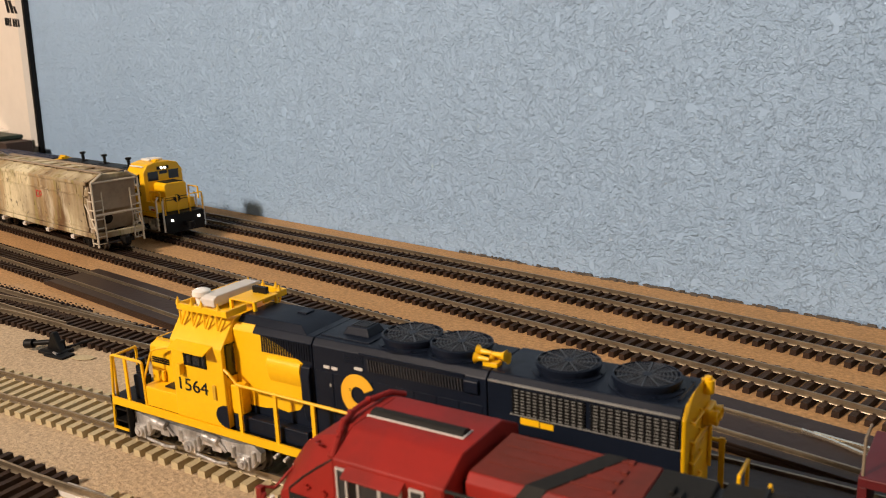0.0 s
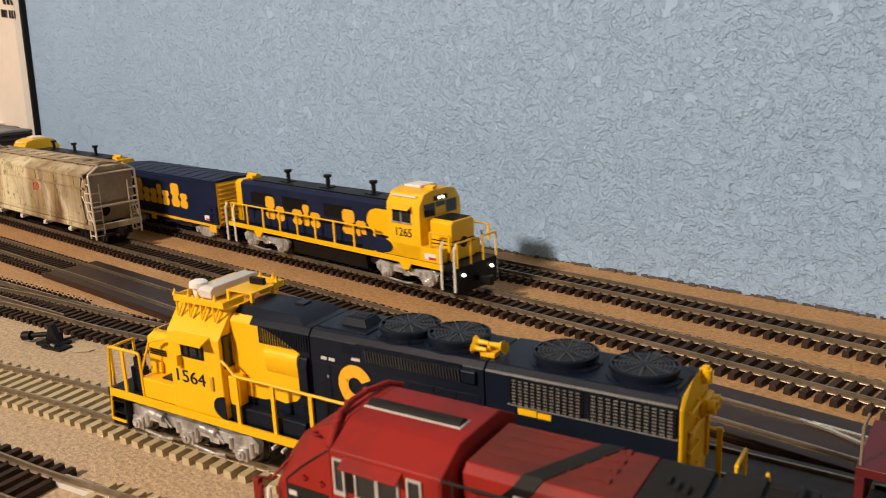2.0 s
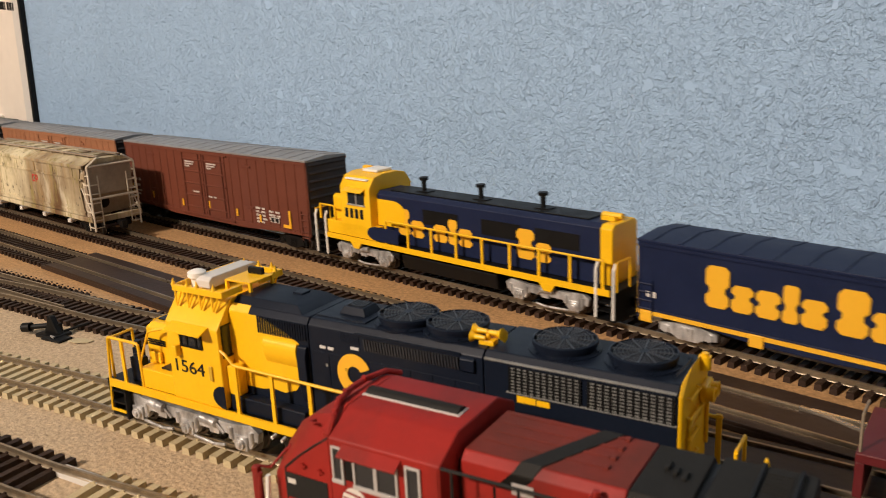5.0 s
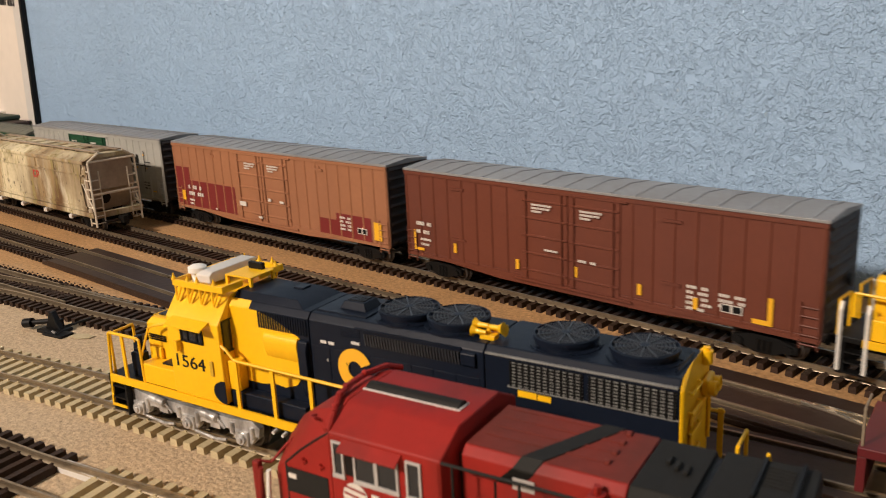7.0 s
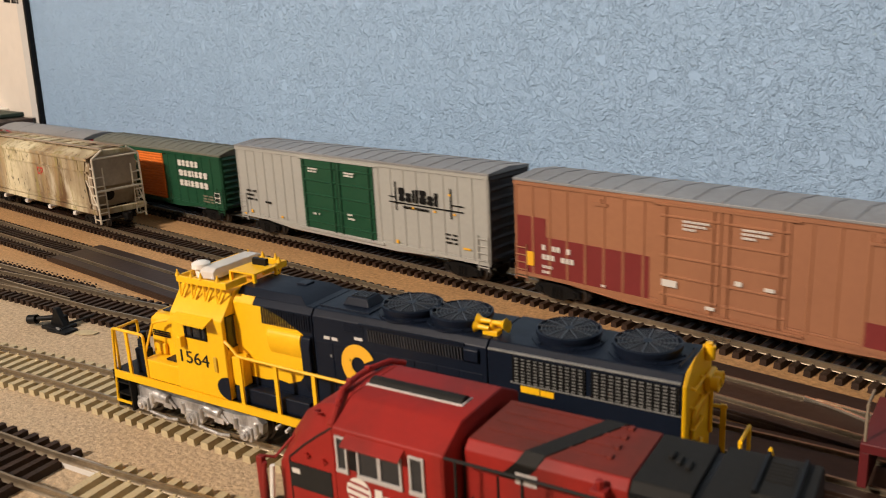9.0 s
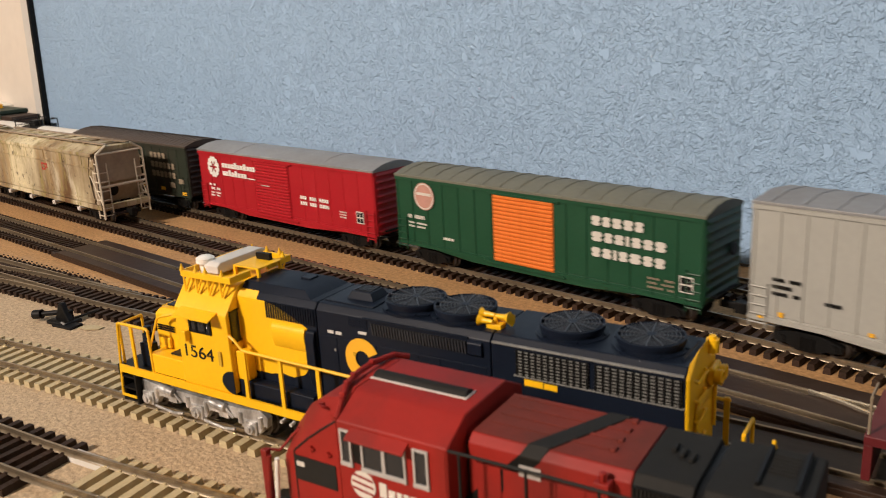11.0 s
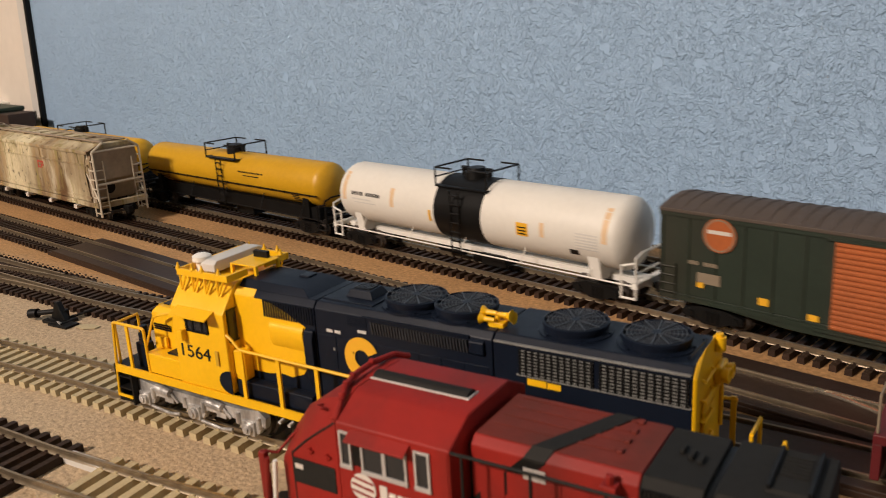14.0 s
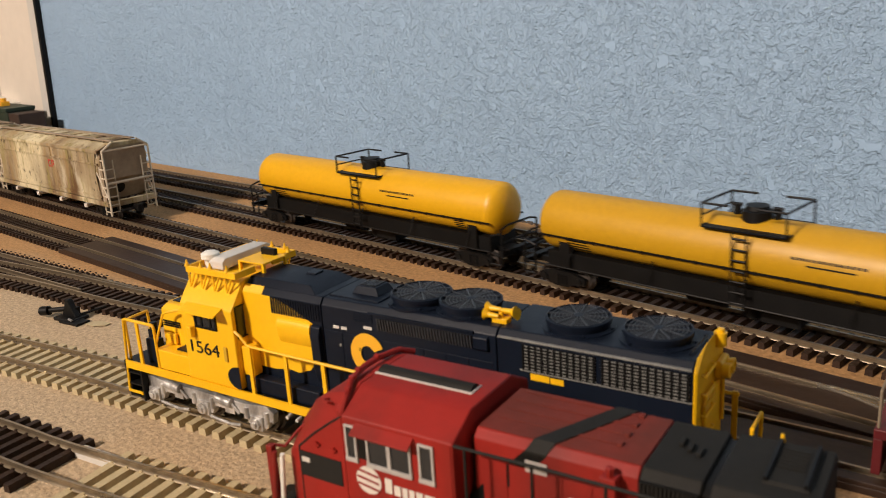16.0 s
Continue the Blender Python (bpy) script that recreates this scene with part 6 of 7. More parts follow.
        part("door_gasket", Shape().box(-4.46, -4.43, min(sg * 1.5, sg * 1.55), max(sg * 1.5, sg * 1.55), 4.0, 5.1).box(-4.46, -4.43, min(sg * 1.12, sg * 1.5), max(sg * 1.12, sg * 1.5), 4.0, 4.05).box(-4.46, -4.43, min(sg * 1.12, sg * 1.5), max(sg * 1.12, sg * 1.5), 5.06, 5.1), BLACK, cab)
        part("cab_door", Shape().box(-4.465, -4.44, min(sg * 1.13, sg * 1.6), max(sg * 1.13, sg * 1.6), 2.8, 3.95), YELLOW, cab, bevel=0.01)
    for y0, y1 in ((-1.4, -0.5), (0.5, 1.4)):
        part("windshield", Shape().box(-6.9, -6.88, y0, y1, 4.45, 5.1), GLASS, cab)
    num = text_part("road_number", "1564", 0.62, NAVY, cab, Matrix.Translation((-5.98 * CM, -1.71 * CM, 3.47 * CM)) @ Matrix.Rotation(math.pi / 2, 4, "X") @ Matrix.Scale(1.22, 4, (1, 0, 0)))
    num["label"] = "dark painted road number"
    # roof rack, raised platform with a number box, air conditioner and antenna dome
    for x0, x1, y0, y1 in ((-6.65, -4.35, -1.42, -1.32), (-6.65, -4.35, 1.32, 1.42), (-6.65, -6.55, -1.32, 1.32), (-4.45, -4.35, -1.32, -0.5), (-4.45, -4.35, 0.3, 1.32)):
        part("rack_rail", Shape().box(x0, x1, y0, y1, 5.98, 6.2), YELLOW, cab, bevel=0.015)
    for k in range(4):
        x = -6.55 + k * 0.56
        part("rack_bracket", Shape().tube([(x, -1.38, 6.0), (x + 0.06, -1.42, 5.5), (x + 0.3, -1.38, 6.0)], 0.035), YELLOW, cab)
        part("rack_bracket", Shape().tube([(x, 1.38, 6.0), (x + 0.06, 1.42, 5.5), (x + 0.3, 1.38, 6.0)], 0.035), YELLOW, cab)
    for x, y in ((-6.6, -1.37), (-5.95, -1.37), (-5.5, -1.37), (-4.75, -1.37), (-6.1, 1.37), (-5.4, 1.37), (-4.8, 1.37), (-4.4, 1.1)):
        part("marker_lug", Shape().cyl((x, y, 6.18), (x, y, 6.28), 0.09, 10, 0.06).cyl((x, y, 6.28), (x, y, 6.4), 0.045, 8, 0.02), YELLOW, cab)
    plat = part("roof_platform", Shape().box(-5.25, -4.1, -0.4, 0.72, 6.2, 6.25), YELLOW, cab, "raised yellow roof platform", bevel=0.01)
    for x, y in ((-5.2, -0.35), (-4.15, -0.35), (-5.2, 0.67), (-4.15, 0.67)):
        part("platform_leg", Shape().box(x - 0.05, x + 0.05, y - 0.05, y + 0.05, 5.7, 6.2), YELLOW, plat)
    part("number_box", Shape().box(-5.0, -4.4, 0.45, 0.6, 6.25, 6.47), BLACK, plat)
    part("air_conditioner", Shape().prism([(-0.75, 5.95), (1.5, 5.95), (1.5, 6.28), (1.35, 6.33), (-0.6, 6.33), (-0.75, 6.22)], -6.25, -5.6), GREYWHITE, cab, "pale grey roof air conditioner", bevel=0.04)
    part("antenna_dome", Shape().lathe([(5.86, 0.22), (6.22, 0.22), (6.24, 0.32), (6.4, 0.31), (6.46, 0.2), (6.48, 0.04)], -0.5, 0, 20, "z", -6.42), WHITE, cab, "white antenna dome")
    # nose
    nose = part("short_nose", loft([[(x, -w, z) for x, w, z in ((-6.88, 1.0, zz), (-8.9, 1.0 if zz < 4 else 0.95, zz))] + [(x, w, z) for x, w, z in ((-8.9, 1.0, zz), (-6.88, 1.0, zz))] for zz in (2.26, 4.2)]
                                   + [[(-6.88, -0.8, 4.42), (-8.75, -0.8, 4.38), (-8.75, 0.8, 4.38), (-6.88, 0.8, 4.42)]]), YELLOW, lo, "yellow low nose", bevel=0.05)
    part("nose_top_pad", Shape().box(-8.6, -7.0, -0.6, 0.72, 4.405, 4.45), NAVY, nose)
    for z in (3.62, 3.7, 3.78):
        part("nose_louver", Shape().box(-8.75, -7.9, -1.03, -1.0, z, z + 0.05), BLACK, nose)
    part("sand_fill", Shape().box(-8.6, -8.1, -1.12, -1.0, 3.0, 3.4), YELLOW, nose, bevel=0.04)
    # thin navy plate paints the nose's shade onto the ledge
    part("nose_shadow_pad", Shape().box(-7.75, -6.95, -1.4, -1.01, 2.98, 3.04), NAVY, nose)
    for y0, y1 in ((-1.66, -1.02), (1.02, 1.66)):
        part("sub_base", Shape().box(-8.6, -4.47, y0, y1, 2.26, 2.98), YELLOW, lo, bevel=0.04)
    part("control_stand", Shape().box(-9.85, -9.55, -0.95, -0.6, 2.22, 3.25).cyl((-9.7, -0.78, 3.25), (-9.7, -0.78, 3.5), 0.14, 12), NAVY, lo, bevel=0.04)
    part("toolbox", Shape().box(-9.5, -8.95, -1.35, -0.98, 2.22, 3.1), NAVY, lo, bevel=0.04)
    part("brake_handle", Shape().tube([(-9.3, -1.3, 3.2), (-8.8, -1.3, 3.3)], 0.04), NAVY, lo)
    for y in (-1.66, 1.66):
        for x in (-3.9, -2.35, -0.82, 0.75, 2.3, 3.9, 5.5, 7.1, 8.7, 10.3):
            part("stanchion", Shape().box(x - 0.07, x + 0.07, y - 0.035, y + 0.035, 2.2, 3.88), YELLOW, lo)
        part("handrail", Shape().tube([(-4.45, y, 4.32), (-4.25, y, 4.2), (-3.95, y, 3.92), (-3.7, y, 3.9), (10.4, y, 3.8)], 0.05), YELLOW, lo)
        part("front_handrail", Shape().tube([(-10.45, y, 1.1), (-10.15, y, 3.8), (-10.05, y, 3.86), (-8.6, y, 3.86), (-8.52, y, 3.8), (-8.5, y, 2.2)], 0.055), YELLOW, lo)
        part("front_stanchion", Shape().box(-9.5, -9.36, y - 0.03, y + 0.03, 2.2, 3.84), YELLOW, lo)
        part("nose_handrail", Shape().tube([(-8.5, y, 3.2), (-8.3, y * 0.82, 4.2), (-8.1, y * 0.8, 4.3), (-7.0, y * 0.68, 4.55)], 0.045), YELLOW, lo)
        for sy in (0.9, 0.3):
            part("end_railing", Shape().tube([(-10.3, y * sy, 2.2), (-10.3, y * sy, 3.72)], 0.05), YELLOW, lo)
            part("end_railing", Shape().tube([(11.0, y * sy, 2.2), (11.0, y * sy, 3.5)], 0.055), YELLOW, lo)
        part("end_top_rail", Shape().tube([(-10.3, y * 0.9, 3.72), (-10.3, y * 0.3, 3.74)], 0.05), YELLOW, lo)
        part("end_top_rail", Shape().tube([(11.0, y * 0.9, 3.5), (11.0, y * 0.3, 3.52)], 0.055), YELLOW, lo)
    for x0, sx in ((-10.55, -1), (11.25, 1)):
        part("pilot", Shape().prism([(-1.6, 0.75), (1.6, 0.75), (1.66, 2.1), (-1.66, 2.1)], min(x0, x0 - sx * 0.22), max(x0, x0 - sx * 0.22)), BLACK, lo, bevel=0.03)
        for sy in (-1, 1):
            for z in (0.85, 1.3, 1.75):
                part("step", Shape().box(min(x0 - sx * 0.2, x0 - sx * 0.9), max(x0 - sx * 0.2, x0 - sx * 0.9), min(sy * 1.2, sy * 1.68), max(sy * 1.2, sy * 1.68), z, z + 0.07), BLACK, lo)
            part("step_edge", Shape().box(min(x0 - sx * 0.1, x0 - sx * 0.9), max(x0 - sx * 0.1, x0 - sx * 0.9), min(sy * 1.68, sy * 1.72), max(sy * 1.68, sy * 1.72), 1.0, 1.1), YELLOW, lo)
            part("step_side", Shape().box(min(x0 - sx * 0.86, x0 - sx * 0.95), max(x0 - sx * 0.86, x0 - sx * 0.95), min(sy * 1.2, sy * 1.68), max(sy * 1.2, sy * 1.68), 0.75, 2.05), BLACK, lo)
        coupler(lo, x0, sx)
    for x in (-6.75, 7.4):
        loco_truck(lo, x, 3, 2.55, SILVER)
    for k, x in enumerate((-2.55, -2.15, -1.75, -1.3)):
        part("marker_light", Shape().cyl((x, -1.5, 1.75 - 0.02 * k), (x, -1.7, 1.72 - 0.02 * k), 0.06, 10), LABEL_RED if k == 3 else GREYWHITE, lo)
    lo.matrix_basis = pose(0.0590, -0.1658, 0, 0, 0, 12.0)
    return lo


standing_locomotive()


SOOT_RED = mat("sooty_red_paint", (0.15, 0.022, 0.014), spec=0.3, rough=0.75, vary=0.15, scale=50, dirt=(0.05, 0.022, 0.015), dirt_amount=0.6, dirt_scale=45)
FRAME_GREY = mat("dull_grey_frame", (0.40, 0.38, 0.36), rough=0.5, vary=0.1, scale=80)


def red_locomotive():
    """Wide-cab unit in flat red and black with a narrow hood; nose at -x."""
    lo = thing("locomotive", "flat red locomotive with slanting black band and dull black rear", "locomotive", "standing locomotives")
    part("deck", Shape().box(-5.2, 18.8, -1.75, 1.75, 2.0, 2.3), CP_BLACK, lo, bevel=0.03)
    part("underframe", Shape().box(-4.5, 18.0, -0.95, 0.95, 1.4, 2.0), CP_BLACK, lo)
    part("fuel_tank", Shape().prism([(-1.5, 1.9), (-1.4, 0.9), (-1.0, 0.75), (1.0, 0.75), (1.4, 0.9), (1.5, 1.9)], 4.2, 9.4), CP_BLACK, lo, bevel=0.06)
    # wide cab with rounded shoulders
    cabp = [(-1.72, 2.3), (1.72, 2.3), (1.72, 5.36), (1.02, 5.74), (0.9, 5.8), (-0.9, 5.8), (-1.02, 5.74), (-1.72, 5.36)]
    cab = part("cab", Shape().prism(cabp, -2.66, 0.26), CP_RED, lo, "flat red cab", bevel=0.05)
    part("cab_front", loft([[(-2.66, y, z) for y, z in cabp], [(-3.0, y * 0.86, min(z, 5.3) if abs(y) > 1.5 else z - 0.05) for y, z in cabp]]), CP_RED, cab, bevel=0.03)
    # raised rim along the windshield's top
    part("brow_rim", Shape().tube([(-2.68, -1.66, 5.36), (-2.74, -1.35, 5.66), (-2.9, -0.95, 5.84), (-3.02, -0.3, 5.88), (-3.02, 0.3, 5.88), (-2.9, 0.95, 5.84), (-2.74, 1.35, 5.66)], 0.075, 8), CP_RED, cab)
    for x, y, z in ((-2.98, -0.55, 5.9), (-2.9, -0.9, 5.86), (-2.8, -1.2, 5.74), (-3.0, 0.2, 5.92)):
        part("brow_lug", Shape().box(x - 0.07, x + 0.07, y - 0.06, y + 0.06, z - 0.04, z + 0.07), CP_RED, cab, bevel=0.02)
    rings = []
    for x, w, side, top, tw in ((-2.66, 1.71, 5.3, 5.6, 1.1), (-3.1, 1.7, 5.0, 5.55, 1.05), (-3.55, 1.7, 4.66, 5.42, 1.0), (-4.05, 1.68, 4.22, 5.1, 0.92), (-4.6, 1.42, 3.85, 4.42, 0.85), (-4.95, 1.1, 3.3, 3.62, 0.75)):
        rings.append([(x, -w, 2.3), (x, w, 2.3), (x, w, side), (x, tw, top), (x, -tw, top), (x, -w, side)])
    nose = part("nose", loft(rings), CP_RED, lo, "faceted red nose", bevel=0.03)
    part("nose_stripe", Shape().box(-4.04, -2.78, -1.725, -1.705, 3.52, 4.16), CP_BLACK, nose, "black band along the nose")
    part("nose_seam", Shape().tube([(-2.66, -1.68, 5.32), (-3.1, -1.69, 5.02), (-3.55, -1.69, 4.68), (-4.05, -1.67, 4.24), (-4.07, -1.66, 2.4)], 0.03), CP_BLACK, nose)
    part("nose_light", Shape().box(-3.95, -3.72, -1.74, -1.72, 3.9, 4.02), STENCIL, nose)
    for x, z in ((-3.45, 4.45), (-2.95, 4.42)):
        part("nose_latch", Shape().box(x - 0.08, x + 0.08, -1.76, -1.7, z - 0.03, z + 0.03).box(x - 0.02, x + 0.02, -1.77, -1.7, z - 0.07, z + 0.07), CP_RED, nose)
    part("nose_grab", Shape().tube([(-3.2, -1.3, 5.36), (-3.25, -1.42, 5.4), (-3.5, -1.3, 5.36), (-3.45, -1.15, 5.34)], 0.03), CP_RED, nose)
    for x0, x1, z0, z1 in ((-2.5, -2.3, 4.4, 5.14), (-1.92, -0.85, 4.38, 5.06), (-0.54, -0.27, 4.38, 5.14)):
        for sg in (-1, 1):
            part("side_window", Shape().box(x0, x1, min(sg * 1.72, sg * 1.735), max(sg * 1.72, sg * 1.735), z0, z1), GLASS, cab)
        fr = Shape().box(x0 - 0.07, x1 + 0.07, -1.78, -1.72, z0 - 0.1, z0).box(x0 - 0.06, x0, -1.77, -1.72, z0, z1).box(x1, x1 + 0.06, -1.77, -1.72, z0, z1).box(x0 - 0.06, x1 + 0.06, -1.77, -1.72, z1, z1 + 0.06)
        part("window_frame", fr, FRAME_GREY, cab, "pale grey window frame", bevel=0.01)
    part("window_post", Shape().box(-1.42, -1.33, -1.77, -1.72, 4.38, 5.06), FRAME_GREY, cab)
    part("side_window_gap", Shape().box(-2.22, -2.02, -1.735, -1.72, 4.42, 5.02), BLACK, cab, "dark gap beside the window")
    part("sunshade", Shape().prism([(-1.7, 5.24), (-1.98, 5.08), (-1.98, 5.12), (-1.7, 5.3)], -2.25, -0.7), CP_RED, cab, bevel=0.01)
    part("roof_vent", Shape().prism([(-0.3 + 0.19 - 0.19 * math.cos(math.pi * k / 8), 5.79 + 0.14 * math.sin(math.pi * k / 8)) for k in range(9)], -2.62, -0.12), CP_BLACK, cab, "dark half-round roof vent with a pale edge")
    part("vent_edge", Shape().box(-2.66, -0.06, -0.35, -0.31, 5.79, 5.83), GREYWHITE, cab)
    part("vent_edge", Shape().box(-0.1, -0.06, -0.31, 0.1, 5.79, 5.83), GREYWHITE, cab)
    part("cab_rivet_strip", Shape().box(0.1, 0.2, -1.735, -1.715, 2.6, 5.3), CP_RED, cab)
    part("badge_disc", Shape().lathe([(-1.72, 0.34), (-1.74, 0.34)], 0, 3.92, 24, "y", -2.0), STENCIL, cab, "round pale badge")
    for k in range(3):
        part("badge_bar", Shape().prism([(-2.3, 3.78 + k * 0.17), (-1.72, 3.7 + k * 0.17), (-1.72, 3.75 + k * 0.17), (-2.3, 3.83 + k * 0.17)], -1.752, -1.74, "y"), CP_RED, cab)
    word_blocks(cab, -1.55, 3.75, [0.2, 0.18, 0.14, 0.14, 0.18, 0.28, 0.18, 0.16], [0.36, 0.24, 0.24, 0.24, 0.24, 0.24, 0.24, 0.24], -1.722, STENCIL, 0.04, 0.02, False)
    word_blocks(cab, -1.5, 2.85, [0.36] * 4, [0.52] * 4, -1.722, STENCIL, 0.1, 0.02)
    # narrow hood; a black block paints the shade in the gap to the cab
    part("vestibule", Shape().box(0.262, 0.6, -0.95, 0.95, 2.3, 5.2), CP_BLACK, lo, "black block painting the shade of the gap behind the cab")
    hp = [(-1.15, 2.3), (1.15, 2.3), (1.15, 5.3), (0.98, 5.48), (-0.98, 5.48), (-1.15, 5.3)]
    part("hood", Shape().prism(hp, 0.42, 3.96), CP_RED, lo, "flat red engine hood", bevel=0.04)
    part("rear_hood", Shape().prism(hp, 3.965, 5.1), CP_BLACK, lo, "dull black engine hood", bevel=0.04)
    part("hood_seam", Shape().prism([(-1.08, 2.3), (1.08, 2.3), (1.08, 5.25), (0.9, 5.38), (-0.9, 5.38), (-1.08, 5.25)], 5.1, 5.26), BLACK, lo)
    part("radiator_block", Shape().prism([(-1.22, 2.3), (1.22, 2.3), (1.22, 5.3), (1.02, 5.5), (-1.02, 5.5), (-1.22, 5.3)], 5.26, 7.02), CP_BLACK, lo, "dull black radiator block", bevel=0.05)
    part("low_hood", Shape().prism([(-1.15, 2.3), (1.15, 2.3), (1.15, 4.3), (0.95, 4.5), (-0.95, 4.5), (-1.15, 4.3)], 7.03, 17.2), CP_BLACK, lo, bevel=0.05)
    # black band that slants down the roof and side
    ring = [(-1.162, 2.9), (-1.162, 5.31), (-0.985, 5.52), (0.985, 5.52), (1.162, 5.31)]
    off = [-1.9, 0.42, 0.55, 1.55, 1.7]
    v, f = [], []
    for (y, z), o in zip(ring, off):
        for dz in (0, -0.05):
            v += [(1.2 + o, y, z + dz), (1.66 + o, y, z + dz)]
    for k in range(len(ring) - 1):
        q = 4 * k
        f += [(q, q + 1, q + 5, q + 4), (q + 2, q + 6, q + 7, q + 3), (q, q + 4, q + 6, q + 2), (q + 1, q + 3, q + 7, q + 5)]
    e = 4 * (len(ring) - 1)
    f += [(0, 2, 3, 1), (e, e + 1, e + 3, e + 2)]
    part("black_band", Shape().add(v, f), CP_BLACK, lo, "slanting black band")
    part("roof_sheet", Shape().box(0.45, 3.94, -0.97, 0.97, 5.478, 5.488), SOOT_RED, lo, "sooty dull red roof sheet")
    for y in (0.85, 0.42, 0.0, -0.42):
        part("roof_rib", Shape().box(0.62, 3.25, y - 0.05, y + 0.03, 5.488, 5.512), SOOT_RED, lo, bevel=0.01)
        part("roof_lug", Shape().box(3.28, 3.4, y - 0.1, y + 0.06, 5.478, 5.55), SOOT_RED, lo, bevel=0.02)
    for x, y in ((4.35, 0.15), (4.75, -0.1), (4.55, 0.0)):
        part("roof_lug", Shape().box(x, x + 0.09, y - 0.14, y + 0.14, 5.478, 5.57), CP_BLACK, lo, bevel=0.02)
    for k in range(5):
        d = part("side_door", Shape().box(0.62 + k * 0.62, 1.18 + k * 0.62, -1.17, -1.15, 2.6, 4.9), CP_RED, lo, bevel=0.012)
        part("door_latch", Shape().box(1.08 + k * 0.62, 1.14 + k * 0.62, -1.19, -1.17, 3.8, 3.95), CP_RED, d)
    part("side_box", Shape().box(3.3, 3.62, -1.45, -1.15, 4.3, 5.32).cyl((3.46, -1.3, 5.3), (3.46, -1.3, 5.5), 0.08, 10), CP_RED, lo, bevel=0.05)
    # grey plate paints a pale reflection onto the black band
    part("pale_patch", Shape().box(1.62, 2.1, -1.19, -1.165, 4.85, 5.1), FRAME_GREY, lo, "pale grey reflection painted on the hood side")
    part("side_mark", Shape().box(2.55, 3.0, -1.19, -1.165, 4.3, 4.5), STENCIL, lo, "small pale label")
    part("side_grille", Shape().box(3.98, 5.08, -1.19, -1.15, 4.3, 5.3), BLACK, lo)
    for k in range(14):
        part("grille_slat", Shape().box(4.0 + k * 0.078, 4.035 + k * 0.078, -1.26, -1.19, 4.32, 5.3), CP_BLACK, lo)
    box = part("roof_box", Shape().prism([(-0.62, 5.49), (0.95, 5.49), (0.9, 5.56), (-0.55, 5.56)], 6.0, 6.8), CP_BLACK, lo, "louvred roof box", bevel=0.02)
    for x in (6.02, 6.7):
        part("roof_box_edge", Shape().box(x, x + 0.07, -0.6, 0.9, 5.55, 5.64), BLACK, box, bevel=0.01)
    for k in range(6):
        part("roof_box_rib", Shape().box(6.15, 6.62, -0.05 + k * 0.13, 0.0 + k * 0.13, 5.555, 5.59), CP_BLACK, box)
    part("lifting_eye", Shape().cyl((6.05, 1.0, 5.4), (6.05, 1.0, 5.66), 0.09, 10, 0.03), YELLOW, lo, "small yellow lifting eye")
    part("handrail", Shape().tube([(0.3, -1.74, 5.36), (2.5, -1.74, 5.38), (17, -1.74, 5.3)], 0.035), CP_BLACK, lo)
    for k in range(9):
        x = 0.55 + k * 1.5
        part("stanchion", Shape().cyl((x, -1.74, 2.25), (x, -1.74, 5.36), 0.035, 6), CP_BLACK, lo)
    for x, m, lab in ((-5.0, CP_RED, ""), (-4.75, WHITE, "white step railing")):
        part("step_railing", Shape().tube([(x - 0.2, -1.74, 0.9), (x, -1.74, 2.4), (x + 0.15, -1.72, 3.9)], 0.06, 8), m, lo, lab)
    part("nose_post", Shape().box(-5.15, -4.95, -1.72, -1.55, 2.3, 4.0), CP_RED, lo, bevel=0.03)
    part("nose_chain", Shape().tube([(-5.05, -1.6, 3.98), (-4.8, -1.4, 3.9), (-4.5, -1.2, 4.3), (-4.3, -1.15, 4.5)], 0.04), CP_RED, lo)
    part("pilot", Shape().prism([(-1.6, 0.75), (1.6, 0.75), (1.66, 2.1), (-1.66, 2.1)], -5.3, -5.05), CP_RED, lo, bevel=0.04)
    part("pilot", Shape().prism([(-1.6, 0.75), (1.6, 0.75), (1.66, 2.1), (-1.66, 2.1)], 18.6, 18.9), CP_BLACK, lo, bevel=0.04)
    coupler(lo, -5.3, -1)
    for x in (-0.9, 14.4):
        loco_truck(lo, x, 3, 2.38, CP_BLACK)
    lo.matrix_basis = pose(0.1300, -0.1958, 0, 0, 0, 12.19)
    return lo


red_locomotive()


def maroon_unit():
    lo = thing("locomotive", "maroon locomotive end with white railings on the yard track", "locomotive", "standing locomotives")
    part("body", Shape().prism([(-1.6, 2.2), (1.6, 2.2), (1.6, 4.6), (1.1, 5.2), (-1.1, 5.2), (-1.6, 4.6)], 1.2, 19), MAROON, lo, "maroon body", bevel=0.12)
    part("deck", Shape().box(0, 19.5, -1.65, 1.65, 1.9, 2.2), MAROON, lo, bevel=0.04)
    part("badge", Shape().lathe([(1.18, 0.3), (1.2, 0.3)], -0.9, 3.6, 18), STENCIL, lo)
    part("end_railing", Shape().tube([(0.1, -1.5, 1.0), (0.1, -1.5, 3.3), (0.1, -0.5, 3.3)], 0.045), STENCIL_DIM, lo, "dull white end railing")
    part("pilot", Shape().box(0, 0.25, -1.6, 1.6, 0.8, 1.9), MAROON, lo, bevel=0.04)
    for x in (3.5, 16):
        loco_truck(lo, x, 2, 3.1, CP_BLACK)
    y = spline(YARD_TRACK, 17.8)
    lo.matrix_basis = pose(0.178, y * CM, 0, 0, 0, math.degrees(math.atan(0.155)))


maroon_unit()


LADDER_PAINT = mat("dirty_cream_ladder", (0.58, 0.51, 0.39), rough=0.7, vary=0.2, scale=120)


